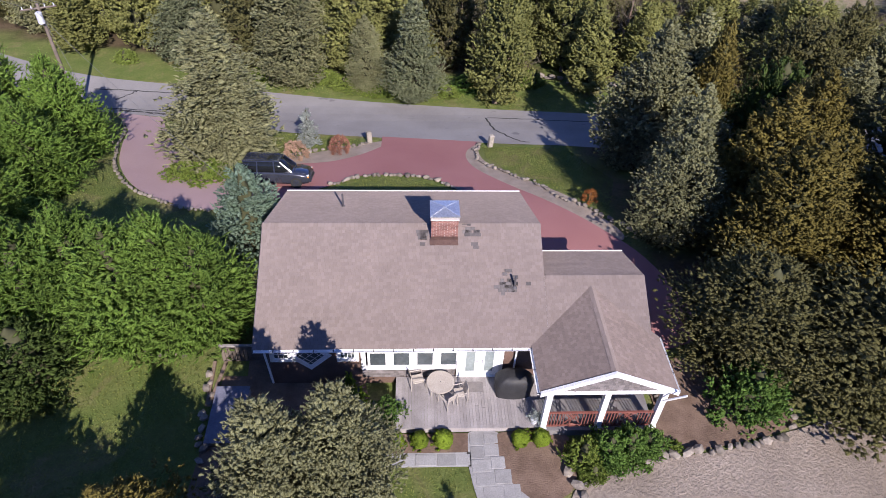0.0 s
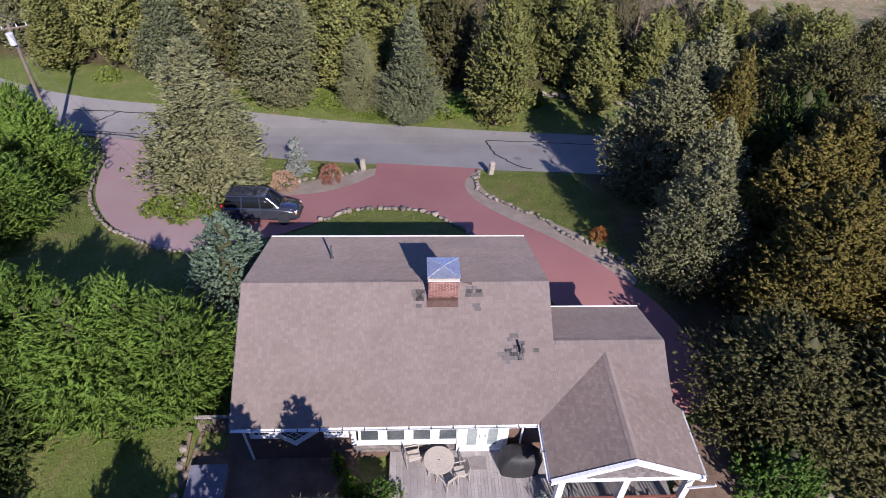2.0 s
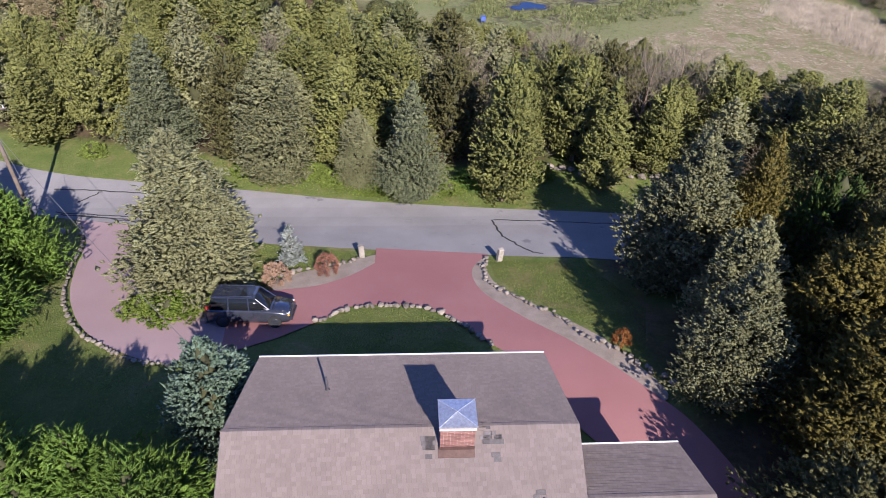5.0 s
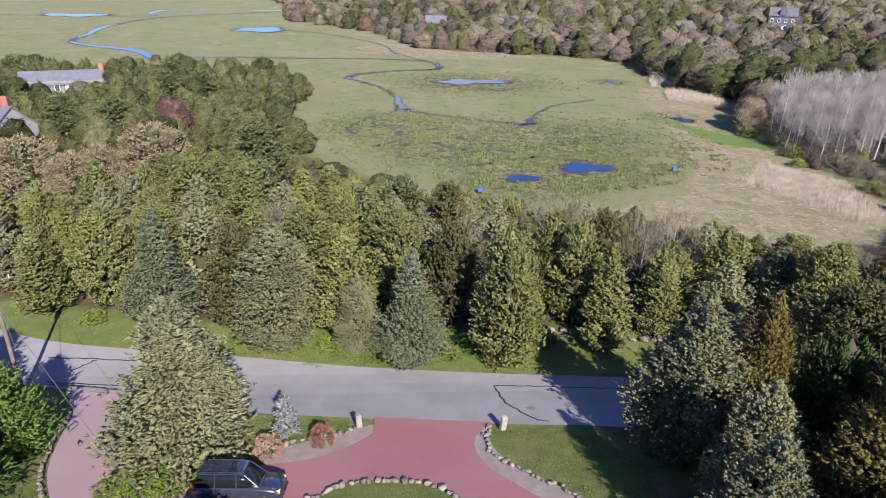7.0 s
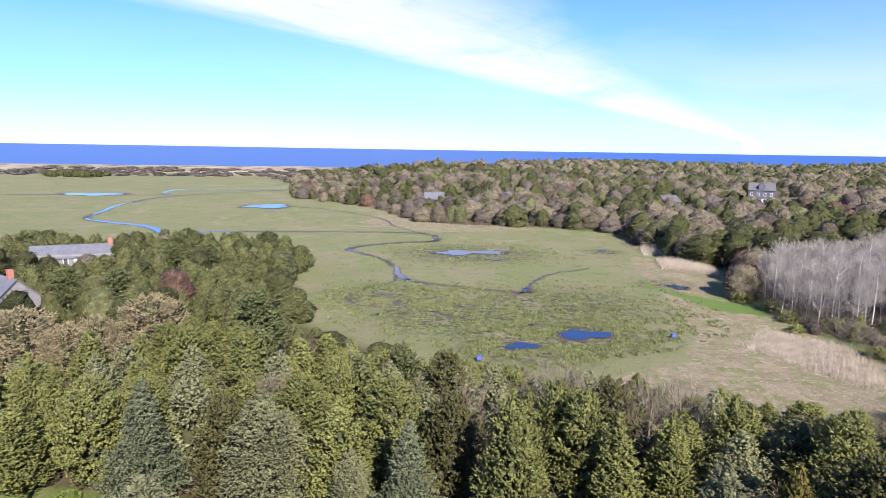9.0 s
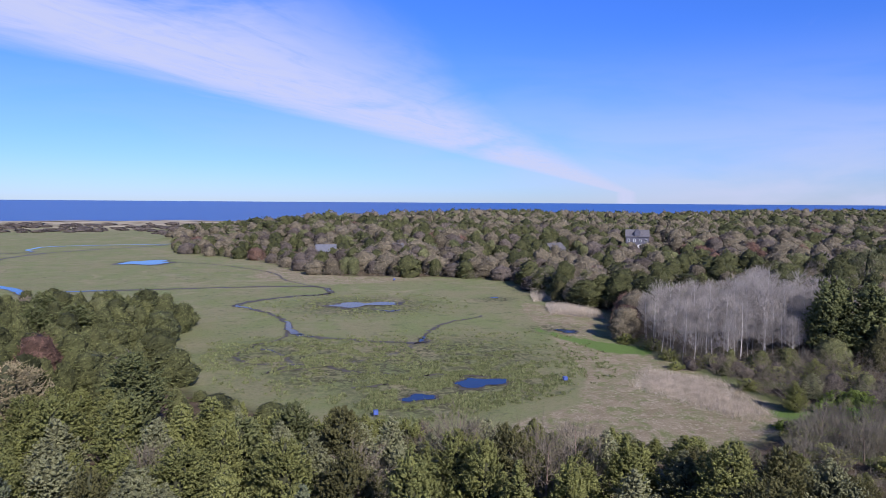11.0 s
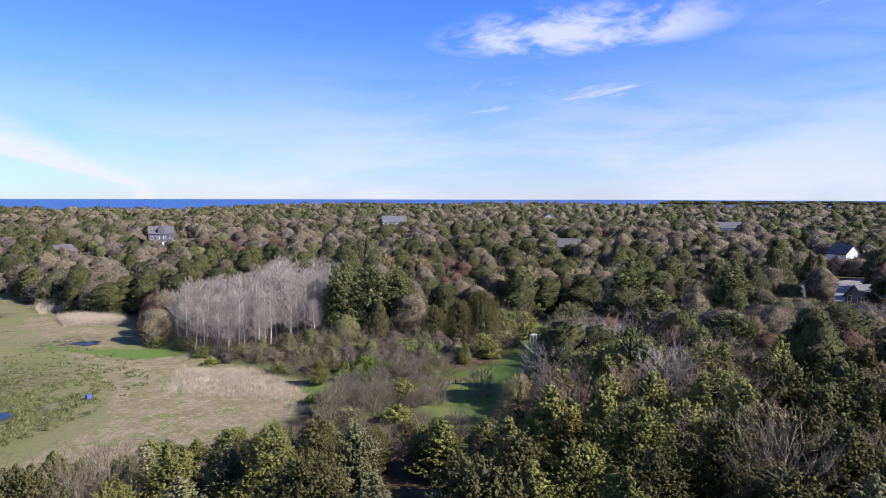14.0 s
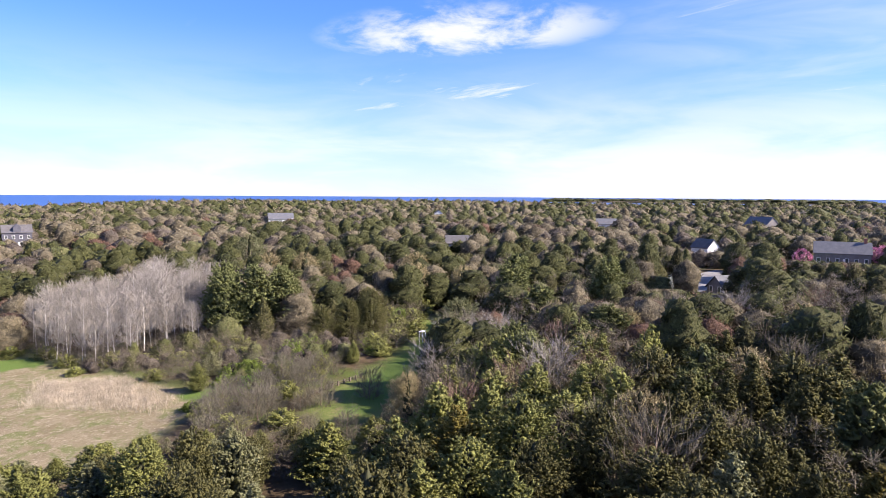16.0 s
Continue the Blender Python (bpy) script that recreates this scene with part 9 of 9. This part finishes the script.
far_house(392, 96, 12, 8, 4.6, 3.0, -70, WHITE, PALE_ROOF, "pale house far off in the woods")
far_house(242, 27.7, 7, 6, 5.0, 2.8, 55, WHITE, GREY_ROOF, "tall white gabled house beside a drive")
far_house(165.5, 16.4, 7, 5, 2.2, 2.6, -40, GREY_WALL, PALE_ROOF, "small house with a pale blue-grey roof")
far_house(250, -13.8, 16, 8, 4.2, 3.4, -92, GREY_WALL, PALE_ROOF, "wide shingled house with a white gable chimney", 6.5)
far_house(379, 12, 14, 10, 6.5, 4.5, 50, GREY_WALL, PALE_ROOF, "gabled blue-grey roofed house far off")
far_house(-67.5, 116, 8.5, 7, 3.7, 3.3, -38, GREY_WALL, PALE_ROOF, "blue-grey neighbour house with a brick chimney", 2.2)
far_house(-77, 158, 17, 7, 2.8, 2.2, 20, GREY_WALL, PALE_ROOF, "long low neighbour house with white gable", 7.6)
far_house(-92, 165, 7, 6, 3.0, 2.4, 70, GREY_WALL, PALE_ROOF, "small grey-roofed neighbour house among pines")
KINDS["blossom"] = (5, 3.2, "dome", 900, 30, 0, 0, 0, 0, 0.1, 0.6, 0.3, 0, 0, 0.4, PINK_LEAF, "cherry_tree", "pink flowering cherry tree beside a house", "tree")
KINDS["pale_blossom"] = KINDS["blossom"][:15] + (SILVER, "flowering_tree", "small tree in white blossom beside a drive", "tree")
plant("blossom", 252, -27, 6, 4.5)
plant("blossom", 258, -23, 5, 3.5)
plant("blossom", 238, -2, 5, 3.0)
plant("pale_blossom", 168, 27, 4.0, 3.4)

# ---- grass ----
LAWNS = [([(-24, 8), (-10, 9), (-10, 16.5), (-22, 16)], 9000), ([(4.6, 39.3), (11, 39), (13, 33), (11.5, 28.5), (9.6, 30.6), (7.6, 33), (5.8, 35), (4.6, 37)], 6500), ([(-31, 44), (-26, 45.5), (-23.4, 41.5), (-22.6, 38), (-21, 34), (-18.5, 30.6), (-15, 28.3), (-11, 27.6), (-11, 22), (-24, 22), (-30, 34)], 9000),
         ([(-5.2, 32.0), (-4.2, 33), (-2, 33.2), (0, 32.8), (2, 30.8), (3, 28), (-6, 28)], 3500), ([(-14, 51.2), (-6, 49.8), (7, 48.2), (13, 47.6), (20, 47), (20, 50), (8, 52), (-8, 54), (-22, 55.5), (-22, 52.6)], 9000),
         ([(-5, 40.8), (-4.4, 39.9), (-6.4, 38.6), (-9.4, 37.2), (-13, 38), (-18, 44), (-11, 42)], 3500), ([(-3, 7), (1.8, 8), (1.6, 10.9), (-3, 10.9)], 1800)]
for k, (poly, n) in enumerate(LAWNS):
    at = filling(poly, int(n * 1.4), 70 + k)
    blades("grass", at, GRASS_GREEN, 0.1, 0.035, 0.8, 80 + k, "mown green lawn grass", 0.02, "grass")
